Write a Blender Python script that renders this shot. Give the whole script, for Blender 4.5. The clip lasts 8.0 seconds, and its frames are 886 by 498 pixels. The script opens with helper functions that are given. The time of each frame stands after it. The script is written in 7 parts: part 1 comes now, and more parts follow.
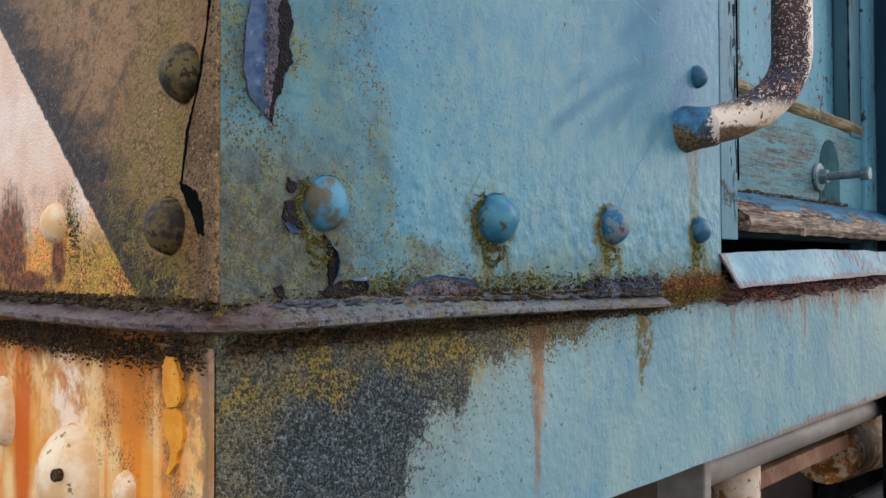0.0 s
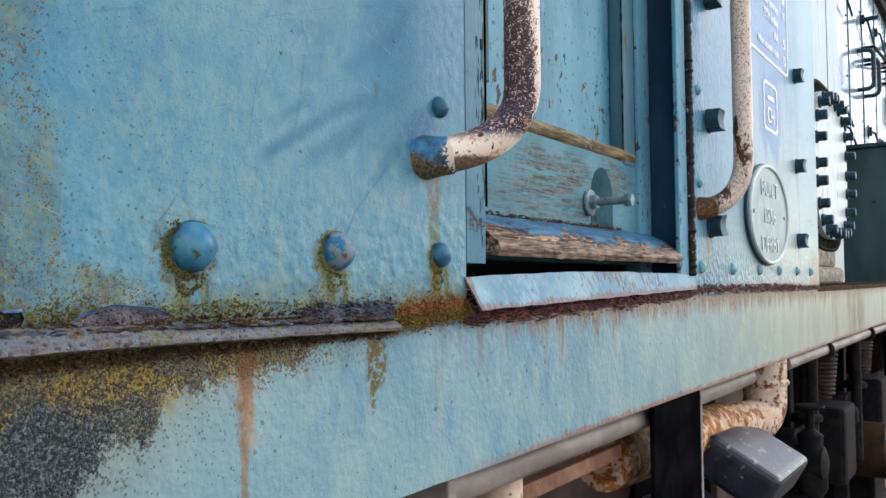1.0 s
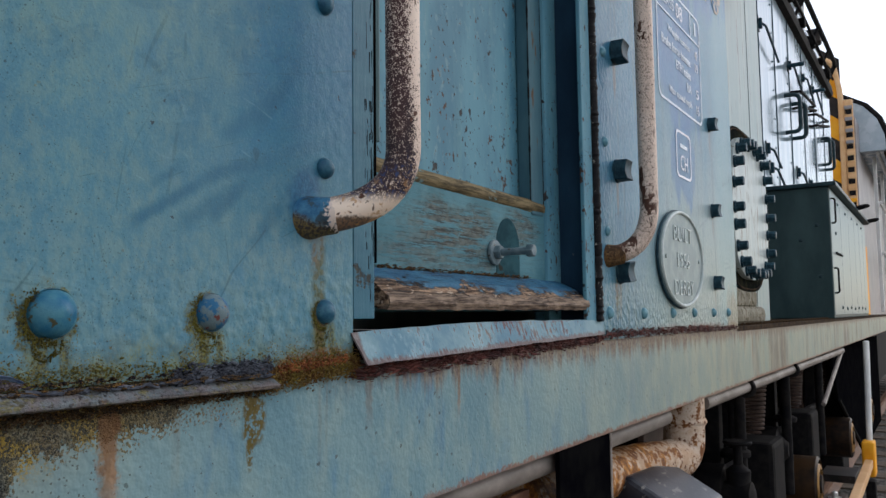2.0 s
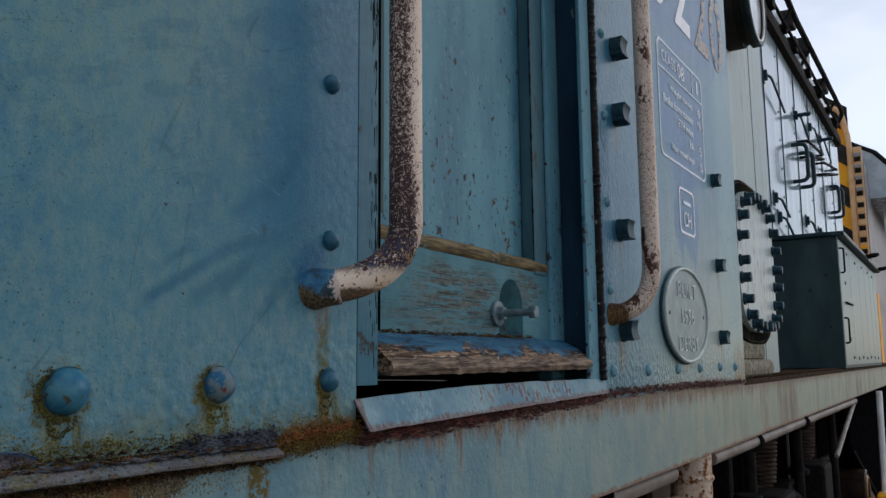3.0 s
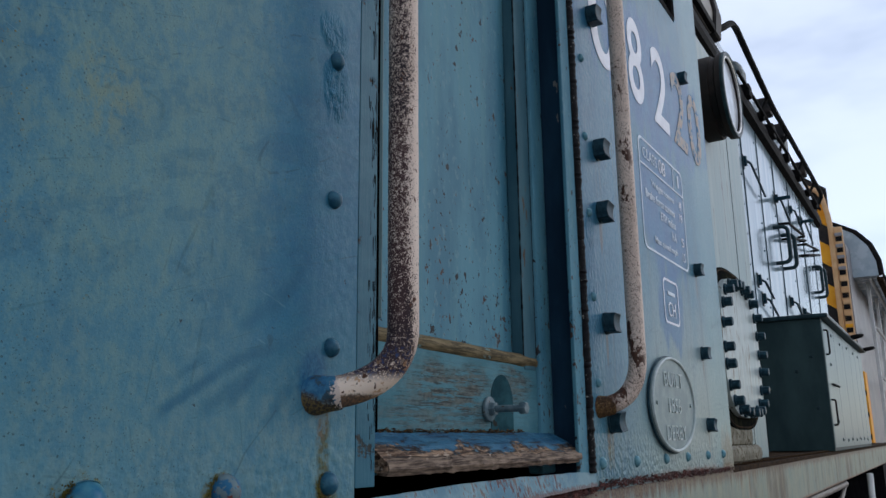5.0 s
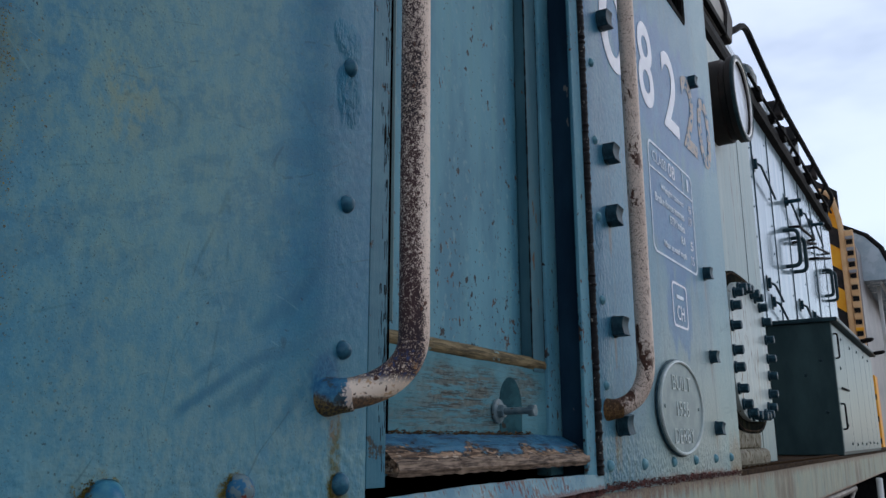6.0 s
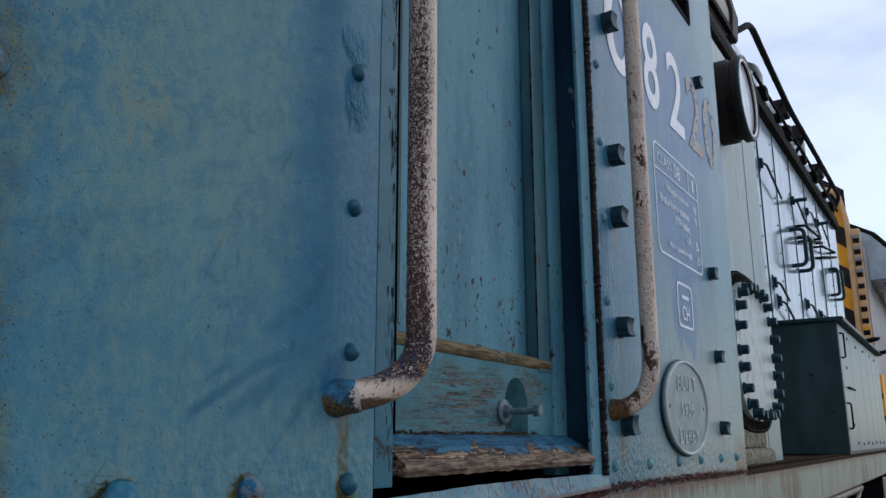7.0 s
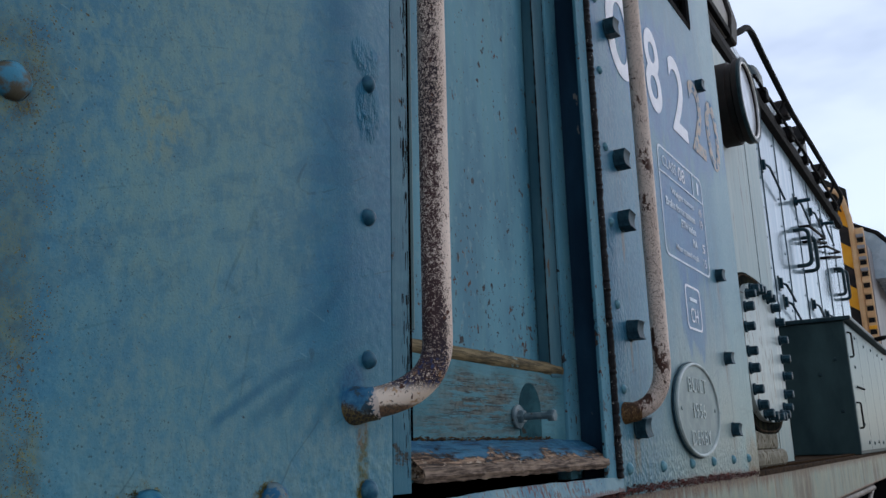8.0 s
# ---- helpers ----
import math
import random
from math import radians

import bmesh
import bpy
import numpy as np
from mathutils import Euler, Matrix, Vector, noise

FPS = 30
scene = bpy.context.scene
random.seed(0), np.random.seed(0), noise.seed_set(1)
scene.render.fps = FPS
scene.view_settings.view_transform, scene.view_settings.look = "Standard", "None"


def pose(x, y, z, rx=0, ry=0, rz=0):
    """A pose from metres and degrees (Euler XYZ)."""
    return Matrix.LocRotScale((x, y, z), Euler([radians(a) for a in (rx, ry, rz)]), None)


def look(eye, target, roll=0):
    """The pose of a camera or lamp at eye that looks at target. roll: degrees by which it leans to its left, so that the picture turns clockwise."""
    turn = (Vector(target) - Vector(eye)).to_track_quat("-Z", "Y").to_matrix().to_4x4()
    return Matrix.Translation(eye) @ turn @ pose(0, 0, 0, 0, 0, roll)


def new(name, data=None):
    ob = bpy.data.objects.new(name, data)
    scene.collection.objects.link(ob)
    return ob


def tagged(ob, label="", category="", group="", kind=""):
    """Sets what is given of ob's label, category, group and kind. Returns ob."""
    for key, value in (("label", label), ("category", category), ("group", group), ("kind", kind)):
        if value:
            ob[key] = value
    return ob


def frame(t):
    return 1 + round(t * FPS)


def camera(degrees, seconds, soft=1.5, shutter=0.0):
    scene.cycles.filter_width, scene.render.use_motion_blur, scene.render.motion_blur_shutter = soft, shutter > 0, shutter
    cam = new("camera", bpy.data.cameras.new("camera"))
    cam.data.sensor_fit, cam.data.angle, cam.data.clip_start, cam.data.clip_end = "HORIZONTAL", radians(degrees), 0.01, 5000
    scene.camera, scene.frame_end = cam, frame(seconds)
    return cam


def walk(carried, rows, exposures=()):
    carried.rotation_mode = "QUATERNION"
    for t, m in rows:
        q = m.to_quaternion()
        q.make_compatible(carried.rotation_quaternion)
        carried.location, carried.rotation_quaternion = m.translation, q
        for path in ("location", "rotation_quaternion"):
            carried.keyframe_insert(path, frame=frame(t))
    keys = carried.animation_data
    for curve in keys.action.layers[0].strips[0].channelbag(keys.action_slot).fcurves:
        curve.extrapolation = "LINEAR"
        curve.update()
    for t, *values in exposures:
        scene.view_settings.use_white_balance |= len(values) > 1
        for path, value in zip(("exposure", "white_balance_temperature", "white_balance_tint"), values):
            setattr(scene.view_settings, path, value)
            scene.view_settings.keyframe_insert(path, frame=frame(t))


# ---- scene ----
cam = camera(57.50, 8.0)
PATH = [
    (0, (0.30642, -0.18069, 1.48604), (-1.0975, 1.2431, 1.5311), -0.22),
    (0.5, (0.34434, -0.14475, 1.48850), (-0.9077, 1.4142, 1.5351), -0.16),
    (1, (0.38344, -0.12330, 1.49195), (-0.7626, 1.5137, 1.5753), -0.47),
    (1.5, (0.42036, -0.11043, 1.50156), (-0.6482, 1.5763, 1.6169), -0.70),
    (1.7, (0.43065, -0.10893, 1.50441), (-0.6144, 1.5909, 1.6397), -0.96),
    (2.8, (0.46671, -0.12196, 1.52741), (-0.5941, 1.5543, 1.7823), -0.32),
    (3, (0.46594, -0.12714, 1.53074), (-0.5943, 1.5464, 1.8046), -0.46),
    (3.5, (0.46688, -0.14360, 1.53630), (-0.5895, 1.5249, 1.8528), -0.06),
    (4, (0.47293, -0.15947, 1.54402), (-0.5267, 1.5306, 1.9239), -0.99),
    (4.5, (0.48122, -0.16637, 1.54968), (-0.5245, 1.5037, 1.9964), -0.74),
    (6, (0.49042, -0.18192, 1.55422), (-0.5435, 1.4672, 2.0139), -0.11),
    (6.5, (0.49246, -0.18682, 1.55372), (-0.5486, 1.4585, 2.0111), -0.04),
    (7, (0.49553, -0.19187, 1.55615), (-0.5505, 1.4506, 2.0125), -0.04),
    (7.5, (0.50417, -0.19616, 1.55496), (-0.5456, 1.4410, 2.0217), -0.27),
    (8, (0.49085, -0.20420, 1.55201), (-0.5583, 1.4298, 2.0310), -1.36),
]
walk(cam, [(t, look(eye, target, roll)) for t, eye, target, roll in PATH], exposures=[(0,.70,6350,13),(.5,.86,6350,13),(1,.98,6400,13),(1.7,.42,6450,13),(2.8,-.42,6350,13),(3.5,-.50,6150,13),(4.5,-.43,5950,12),(8,-.44,5850,12)])

# ---- light ----
world = bpy.data.worlds.new("sky")
scene.world = world
world.use_nodes = True
SUN = Vector((0.54, 0.72, 0.43)).normalized()
wn, wl = world.node_tree.nodes, world.node_tree.links
sky = wn.new("ShaderNodeTexSky")
sky.sky_type, sky.sun_disc = "NISHITA", False
sky.sun_elevation, sky.sun_rotation = math.asin(SUN.z), math.atan2(SUN.x, SUN.y)
sky.air_density, sky.dust_density = 1.0, 0.4
wc = wn.new("ShaderNodeTexCoord")
wm = wn.new("ShaderNodeMapping")
wm.inputs["Scale"].default_value = (1.0, 1.0, 2.6)
cl = wn.new("ShaderNodeTexNoise")
cl.inputs["Scale"].default_value, cl.inputs["Detail"].default_value, cl.inputs["Roughness"].default_value = 2.2, 5.0, 0.5
cr = wn.new("ShaderNodeMapRange")
cr.interpolation_type = "SMOOTHSTEP"
cr.inputs[1].default_value, cr.inputs[2].default_value, cr.inputs[3].default_value, cr.inputs[4].default_value = 0.36, 0.60, 0.46, 1.0
cm = wn.new("ShaderNodeMix")
cm.data_type = "RGBA"
lit = wn.new("ShaderNodeVectorMath")
lit.operation = "MULTIPLY_ADD"
lit.inputs[1].default_value, lit.inputs[2].default_value = (0.45, 0.47, 0.50), (8.4, 8.7, 9.1)
bg = wn["Background"]
bg.inputs["Strength"].default_value = 0.118
wl.new(wc.outputs["Generated"], wm.inputs["Vector"])
wl.new(wm.outputs["Vector"], cl.inputs["Vector"])
wl.new(cl.outputs["Fac"], cr.inputs[0])
wl.new(cr.outputs[0], cm.inputs["Factor"])
wl.new(sky.outputs["Color"], cm.inputs["A"])
wl.new(sky.outputs["Color"], lit.inputs[0])
wl.new(lit.outputs[0], cm.inputs["B"])
wl.new(cm.outputs["Result"], bg.inputs["Color"])
sun_data = bpy.data.lights.new("sun", "SUN")
sun_data.energy, sun_data.angle, sun_data.color = 0.75, radians(38), (1.0, 0.95, 0.87)
sun = new("sun", sun_data)
sun.matrix_world = look(SUN * 30, (0, 0, 0))

# ---- material kit ----


class Nodes:
    """Small helper to write one procedural material."""

    def __init__(self, name, rough=0.5, metal=0.0, gloss=0.14):
        self.mat = bpy.data.materials.new(name)
        self.mat.use_nodes = True
        self.t = self.mat.node_tree
        self.b = self.t.nodes["Principled BSDF"]
        self.b.inputs["Roughness"].default_value = rough
        self.b.inputs["Metallic"].default_value = metal
        self.b.inputs["Specular IOR Level"].default_value = gloss
        self.co = self.t.nodes.new("ShaderNodeTexCoord").outputs["Object"]
        s = self.t.nodes.new("ShaderNodeSeparateXYZ")
        self.t.links.new(self.co, s.inputs[0])
        self.x, self.y, self.z = s.outputs[0], s.outputs[1], s.outputs[2]
        self.bumps = None

    def put(self, socket, value):
        if isinstance(value, (int, float)):
            socket.default_value = value
        elif isinstance(value, (tuple, list)):
            socket.default_value = (*value, 1) if len(value) == 3 and len(socket.default_value) == 4 else value
        else:
            self.t.links.new(value, socket)

    def noise(self, scale, detail=4.0, rough=0.55, stretch=(1, 1, 1), shift=0.0):
        m = self.t.nodes.new("ShaderNodeMapping")
        m.inputs["Scale"].default_value = stretch
        m.inputs["Location"].default_value = (shift, shift * 1.7, shift * 0.6)
        n = self.t.nodes.new("ShaderNodeTexNoise")
        n.inputs["Scale"].default_value, n.inputs["Detail"].default_value, n.inputs["Roughness"].default_value = scale, detail, rough
        self.put(m.inputs["Vector"], self.co)
        self.put(n.inputs["Vector"], m.outputs[0])
        return n.outputs["Fac"]

    def slant(self, scale, detail=4.0, rough=0.55, shift=0.0, along=0.22, bent=0.0):
        """Noise drawn out along a slanting direction of the loco's side."""
        m = self.t.nodes.new("ShaderNodeMapping")
        m.inputs["Rotation"].default_value = (radians(-38 + shift * 9), 0, 0)
        m2 = self.t.nodes.new("ShaderNodeMapping")
        m2.inputs["Scale"].default_value, m2.inputs["Location"].default_value = (1, along, 1), (shift, shift, 1.3 * shift)
        n = self.t.nodes.new("ShaderNodeTexNoise")
        n.inputs["Scale"].default_value, n.inputs["Detail"].default_value, n.inputs["Roughness"].default_value = scale, detail, rough
        n.inputs["Distortion"].default_value = bent
        self.put(m.inputs["Vector"], self.co)
        self.put(m2.inputs["Vector"], m.outputs[0])
        self.put(n.inputs["Vector"], m2.outputs[0])
        return n.outputs["Fac"]

    def slant_end(self, scale, detail=4.0, rough=0.55, along=0.12):
        """Noise drawn out along the slanting stripe of the cab's end."""
        m = self.t.nodes.new("ShaderNodeMapping")
        m.inputs["Rotation"].default_value = (0, radians(38), 0)
        m2 = self.t.nodes.new("ShaderNodeMapping")
        m2.inputs["Scale"].default_value = (along, 1, 1)
        n = self.t.nodes.new("ShaderNodeTexNoise")
        n.inputs["Scale"].default_value, n.inputs["Detail"].default_value, n.inputs["Roughness"].default_value = scale, detail, rough
        self.put(m.inputs["Vector"], self.co)
        self.put(m2.inputs["Vector"], m.outputs[0])
        self.put(n.inputs["Vector"], m2.outputs[0])
        return n.outputs["Fac"]

    def cells(self, scale, stretch=(1, 1, 1), shift=0.0):
        m = self.t.nodes.new("ShaderNodeMapping")
        m.inputs["Scale"].default_value = stretch
        m.inputs["Location"].default_value = (shift, shift, shift)
        n = self.t.nodes.new("ShaderNodeTexVoronoi")
        n.inputs["Scale"].default_value = scale
        self.put(m.inputs["Vector"], self.co)
        self.put(n.inputs["Vector"], m.outputs[0])
        return n.outputs["Distance"]

    def grit(self, scale, shift=0.0, warp=0.35):
        """Loose grains: a height that peaks on each grain, and a random value for each."""
        m = self.t.nodes.new("ShaderNodeMapping")
        m.inputs["Location"].default_value = (shift, shift * 1.3, shift * 0.7)
        self.put(m.inputs["Vector"], self.co)
        w = self.t.nodes.new("ShaderNodeTexNoise")
        w.inputs["Scale"].default_value, w.inputs["Detail"].default_value = scale * 1.4, 2.0
        self.put(w.inputs["Vector"], m.outputs[0])
        mv = self.t.nodes.new("ShaderNodeVectorMath")
        mv.operation = "MULTIPLY_ADD"
        mv.inputs[1].default_value = (warp * 2 / scale,) * 3
        self.put(mv.inputs[0], w.outputs["Color"])
        self.put(mv.inputs[2], m.outputs[0])
        v = self.t.nodes.new("ShaderNodeTexVoronoi")
        v.inputs["Scale"].default_value = scale
        self.put(v.inputs["Vector"], mv.outputs[0])
        s = self.t.nodes.new("ShaderNodeSeparateXYZ")
        self.put(s.inputs[0], v.outputs["Color"])
        return self.step(v.outputs["Distance"], 0.62, 0.10), s.outputs[0]

    def specks(self, scale, share, shift=0.0, size=0.5):
        """Single specks; share: how many of the grains show, as a number or a mask."""
        h, r = self.grit(scale, shift)
        return self.mul(self.step(h, 1.0 - size, 1.06 - size), self.step(self.math("SUBTRACT", r, self.math("SUBTRACT", 1.0, share)), -0.01, 0.01))

    def math(self, op, a, b=0.0, c=None, clamp=False):
        n = self.t.nodes.new("ShaderNodeMath")
        n.operation, n.use_clamp = op, clamp
        self.put(n.inputs[0], a)
        self.put(n.inputs[1], b)
        if c is not None:
            self.put(n.inputs[2], c)
        return n.outputs[0]

    def mul(self, a, b):
        return self.math("MULTIPLY", a, b)

    def add(self, a, b):
        return self.math("ADD", a, b)

    def most(self, *some):
        out = some[0]
        for s in some[1:]:
            out = self.math("MAXIMUM", out, s)
        return out

    def step(self, v, lo, hi):
        """0 below lo, 1 above hi (also with lo > hi)."""
        n = self.t.nodes.new("ShaderNodeMapRange")
        n.interpolation_type = "SMOOTHSTEP"
        self.put(n.inputs[0], v)
        if lo < hi:
            n.inputs[1].default_value, n.inputs[2].default_value, n.inputs[3].default_value, n.inputs[4].default_value = lo, hi, 0, 1
        else:
            n.inputs[1].default_value, n.inputs[2].default_value, n.inputs[3].default_value, n.inputs[4].default_value = hi, lo, 1, 0
        return n.outputs[0]

    def mix(self, f, a, b):
        n = self.t.nodes.new("ShaderNodeMix")
        n.data_type = "RGBA"
        self.put(n.inputs["Factor"], f)
        self.put(n.inputs["A"], a)
        self.put(n.inputs["B"], b)
        return n.outputs["Result"]

    def blob(self, u, v, cu, cv, ru, rv, wobble=None, soft=0.6):
        """A stain round (cu, cv) in the plane of u and v; wobble: a noise that frays its edge."""
        du = self.math("DIVIDE", self.math("SUBTRACT", u, cu), ru)
        dv = self.math("DIVIDE", self.math("SUBTRACT", v, cv), rv)
        d = self.math("SQRT", self.add(self.mul(du, du), self.mul(dv, dv)))
        if wobble is not None:
            d = self.add(d, self.mul(self.math("SUBTRACT", wobble, 0.5), 2.2))
        return self.step(d, 1.0 + soft / 2, 1.0 - soft / 2)

    def stroke(self, u, v, u0, v0, u1, v1, width, wobble):
        """A tapering brush stroke from one point to another, frayed by a noise."""
        lu, lv = u1 - u0, v1 - v0
        ll = lu * lu + lv * lv
        du, dv = self.math("SUBTRACT", u, u0), self.math("SUBTRACT", v, v0)
        t = self.math("DIVIDE", self.add(self.mul(du, lu), self.mul(dv, lv)), ll)
        off = self.math("ABSOLUTE", self.math("SUBTRACT", self.mul(du, lv / ll ** 0.5), self.mul(dv, lu / ll ** 0.5)))
        off = self.add(off, self.mul(self.math("SUBTRACT", wobble, 0.5), width * 1.6))
        ends = self.mul(self.step(t, -0.02, 0.15), self.step(t, 1.05, 0.55))
        return self.mul(self.step(off, width * 1.3, width * 0.1), ends)

    def bump(self, height, strength=0.3, dist=0.002):
        n = self.t.nodes.new("ShaderNodeBump")
        n.inputs["Strength"].default_value, n.inputs["Distance"].default_value = strength, dist
        self.put(n.inputs["Height"], height)
        if self.bumps is not None:
            self.put(n.inputs["Normal"], self.bumps)
        self.bumps = n.outputs[0]

    def done(self, color, rough=None):
        self.put(self.b.inputs["Base Color"], color)
        if rough is not None:
            self.put(self.b.inputs["Roughness"], rough)
        if self.bumps is not None:
            self.put(self.b.inputs["Normal"], self.bumps)
        return self.mat


TEAL, TEAL_BLUE, TEAL_PALE, TEAL_GREEN = (0.052, 0.176, 0.248), (0.026, 0.128, 0.220), (0.092, 0.238, 0.300), (0.130, 0.252, 0.262)


# brush strokes on the cab's side: y, z of both ends, width, strength
STROKES = (
    (0.222, 1.570, 0.305, 1.619, 0.0055, 0.50), (0.285, 1.610, 0.368, 1.640, 0.0075, 0.42), (0.262, 1.572, 0.350, 1.626, 0.0075, 0.38), (0.292, 1.578, 0.330, 1.612, 0.0055, 0.36),
    (0.240, 1.598, 0.275, 1.622, 0.0040, 0.28), (0.330, 1.560, 0.385, 1.622, 0.0070, 0.30), (0.300, 1.640, 0.380, 1.700, 0.0090, 0.30), (0.335, 1.650, 0.400, 1.740, 0.0080, 0.26),
)


def cab_paint():
    n = Nodes("weathered_teal_paint", 0.42, gloss=0.11)
    big = n.noise(3.2, 4, 0.6, (1, 1, 0.7))
    mid = n.noise(14, 5, 0.62, (1, 1.2, 0.6), 3.1)
    fine = n.noise(130, 3, 0.6)
    speck = n.add(n.mul(n.noise(1150, 3, 0.6, shift=5), 0.62), n.mul(n.noise(330, 3, 0.6, shift=8), 0.38))
    streak = n.noise(9, 4, 0.6, (1, 3.0, 0.12), 7.7)
    cloud = n.noise(22, 6, 0.7, (1, 1, 0.8), 12.0)
    c = n.mix(n.step(big, 0.34, 0.62), TEAL_BLUE, TEAL)
    c = n.mix(n.mul(n.step(mid, 0.38, 0.78), 0.48), c, TEAL_PALE)
    c = n.mix(n.mul(n.step(streak, 0.5, 0.75), 0.35), c, TEAL_GREEN)
    c = n.mix(n.mul(n.step(cloud, 0.50, 0.70), 0.22), c, (0.030, 0.125, 0.235))
    wander = n.mul(n.math("SUBTRACT", n.add(n.mul(big, 0.5), n.mul(mid, 0.5)), 0.5), 0.16)
    band = n.mul(n.step(n.add(n.y, wander), 0.10, 0.15), n.step(n.add(n.y, wander), 0.345, 0.300))
    high = n.step(n.add(n.z, wander), 1.60, 1.74)
    c = n.mix(n.mul(n.mul(band, high), 0.42), c, (0.122, 0.232, 0.238))
    c = n.mix(n.mul(n.mul(n.math("SUBTRACT", 1.0, band), high), 0.40), c, (0.030, 0.140, 0.245))
    pits = n.most(n.specks(420, 0.034, 31.0, 0.45), n.specks(900, 0.05, 33.0, 0.5))
    grain = n.noise(75, 6, 0.72, (1, 1, 0.7), 15.0)
    c = n.mix(n.mul(n.step(grain, 0.50, 0.66), 0.20), c, (0.125, 0.262, 0.292))
    c = n.mix(n.mul(n.step(grain, 0.48, 0.34), 0.22), c, (0.022, 0.122, 0.222))
    pock = n.noise(260, 4, 0.65, (1, 1, 0.8), 21.0)
    c = n.mix(n.mul(n.step(pock, 0.54, 0.64), 0.16), c, (0.130, 0.268, 0.290))
    c = n.mix(n.mul(n.step(pock, 0.45, 0.35), 0.18), c, (0.018, 0.105, 0.190))
    c = n.mix(n.mul(n.step(speck, 0.53, 0.63), 0.30), c, (0.130, 0.262, 0.285))
    c = n.mix(n.mul(n.step(speck, 0.47, 0.37), 0.34), c, (0.014, 0.082, 0.140))
    dab = n.slant(34, 4, 0.6, 2.1, 0.35, 0.4)
    c = n.mix(n.mul(n.step(dab, 0.530, 0.555), n.mul(n.step(n.z, 1.58, 1.68), 0.38)), c, (0.022, 0.108, 0.188))
    # slanting brush smears of older blue
    smear = n.slant(20, 5, 0.62)
    c = n.mix(n.mul(n.step(smear, 0.53, 0.66), n.mul(n.step(n.y, 0.08, 0.2), 0.30)), c, (0.022, 0.130, 0.245))
    older = n.blob(n.y, n.z, 0.375, 1.75, 0.075, 0.40, mid, 1.0)
    c = n.mix(n.mul(older, n.add(0.06, n.mul(n.step(n.slant(60, 5, 0.7, 3.0), 0.44, 0.60), 0.34))), c, (0.022, 0.148, 0.228))
    green = n.blob(n.y, n.z, 0.18, 1.88, 0.14, 0.28, cloud, 1.3)
    c = n.mix(n.mul(green, n.add(0.20, n.mul(n.step(grain, 0.42, 0.6), 0.50))), c, (0.138, 0.236, 0.222))
    ochre = n.blob(n.y, n.z, 0.165, 1.80, 0.028, 0.030, cloud, 1.2)
    c = n.mix(n.mul(ochre, n.mul(n.step(grain, 0.40, 0.6), 0.5)), c, (0.19, 0.225, 0.15))
    dusty = n.mul(n.step(n.add(n.z, n.mul(n.math("SUBTRACT", mid, 0.5), 0.16)), 1.66, 1.52), n.step(n.y, 0.06, 0.16))
    c = n.mix(n.mul(dusty, n.add(0.28, n.mul(n.step(grain, 0.42, 0.60), 0.42))), c, (0.142, 0.236, 0.240))
    daub = n.blob(n.y, n.z, 0.396, 1.608, 0.020, 0.026, n.add(n.mul(cloud, 0.6), 0.2), 0.7)
    c = n.mix(n.mul(daub, 0.9), c, n.mix(n.step(pock, 0.42, 0.60), (0.012, 0.085, 0.175), (0.026, 0.130, 0.225)))
    # a fan of dark strokes left by a dragged brush
    for y0, z0, y1, z1, w, k in STROKES:
        c = n.mix(n.mul(n.stroke(n.y, n.z, y0, z0, y1, z1, w, n.add(n.mul(cloud, 0.6), n.mul(fine, 0.4))), min(1.0, k * 1.45)), c, (0.018, 0.105, 0.180))
    # paler beyond the door: grazing sky sheen put into the colour
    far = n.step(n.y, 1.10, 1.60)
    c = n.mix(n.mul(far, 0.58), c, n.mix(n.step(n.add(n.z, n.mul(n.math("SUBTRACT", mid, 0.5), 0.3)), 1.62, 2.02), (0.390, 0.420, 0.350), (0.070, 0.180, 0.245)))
    drips = n.mul(n.step(n.noise(26, 4, 0.65, (1, 1.4, 0.07), 5.2), 0.53, 0.66), n.step(n.y, 1.06, 1.25))
    c = n.mix(n.mul(drips, 0.38), c, (0.085, 0.125, 0.120))
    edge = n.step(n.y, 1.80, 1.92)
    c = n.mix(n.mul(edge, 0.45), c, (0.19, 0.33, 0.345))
    for y, z, ry, rz, k in ((1.58, 2.345, 0.43, 0.150, 0.9), (1.58, 2.05, 0.185, 0.165, 0.9), (1.578, 1.825, 0.085, 0.095, 0.75)):
        fresh = n.blob(n.y, n.z, y, z, ry, rz, n.add(n.mul(mid, 0.5), n.mul(streak, 0.5)), 0.35)
        c = n.mix(n.mul(fresh, k), c, n.mix(n.step(cloud, 0.4, 0.65), (0.018, 0.098, 0.245), (0.052, 0.165, 0.305)))
    # lichen and dirt: the cab's corner, the bottom edge, round and under the rivets
    corner = n.step(n.add(n.y, n.mul(n.math("SUBTRACT", n.add(n.mul(mid, 0.6), n.mul(cloud, 0.4)), 0.5), 0.30)), 0.115, 0.030)
    foot = n.step(n.add(n.z, n.mul(n.math("SUBTRACT", mid, 0.5), 0.06)), 1.500, 1.474)
    zone = n.most(n.mul(corner, n.add(0.30, n.mul(n.step(n.z, 1.78, 1.66), 0.55))), n.mul(foot, n.step(n.y, 1.3, 0.9)))
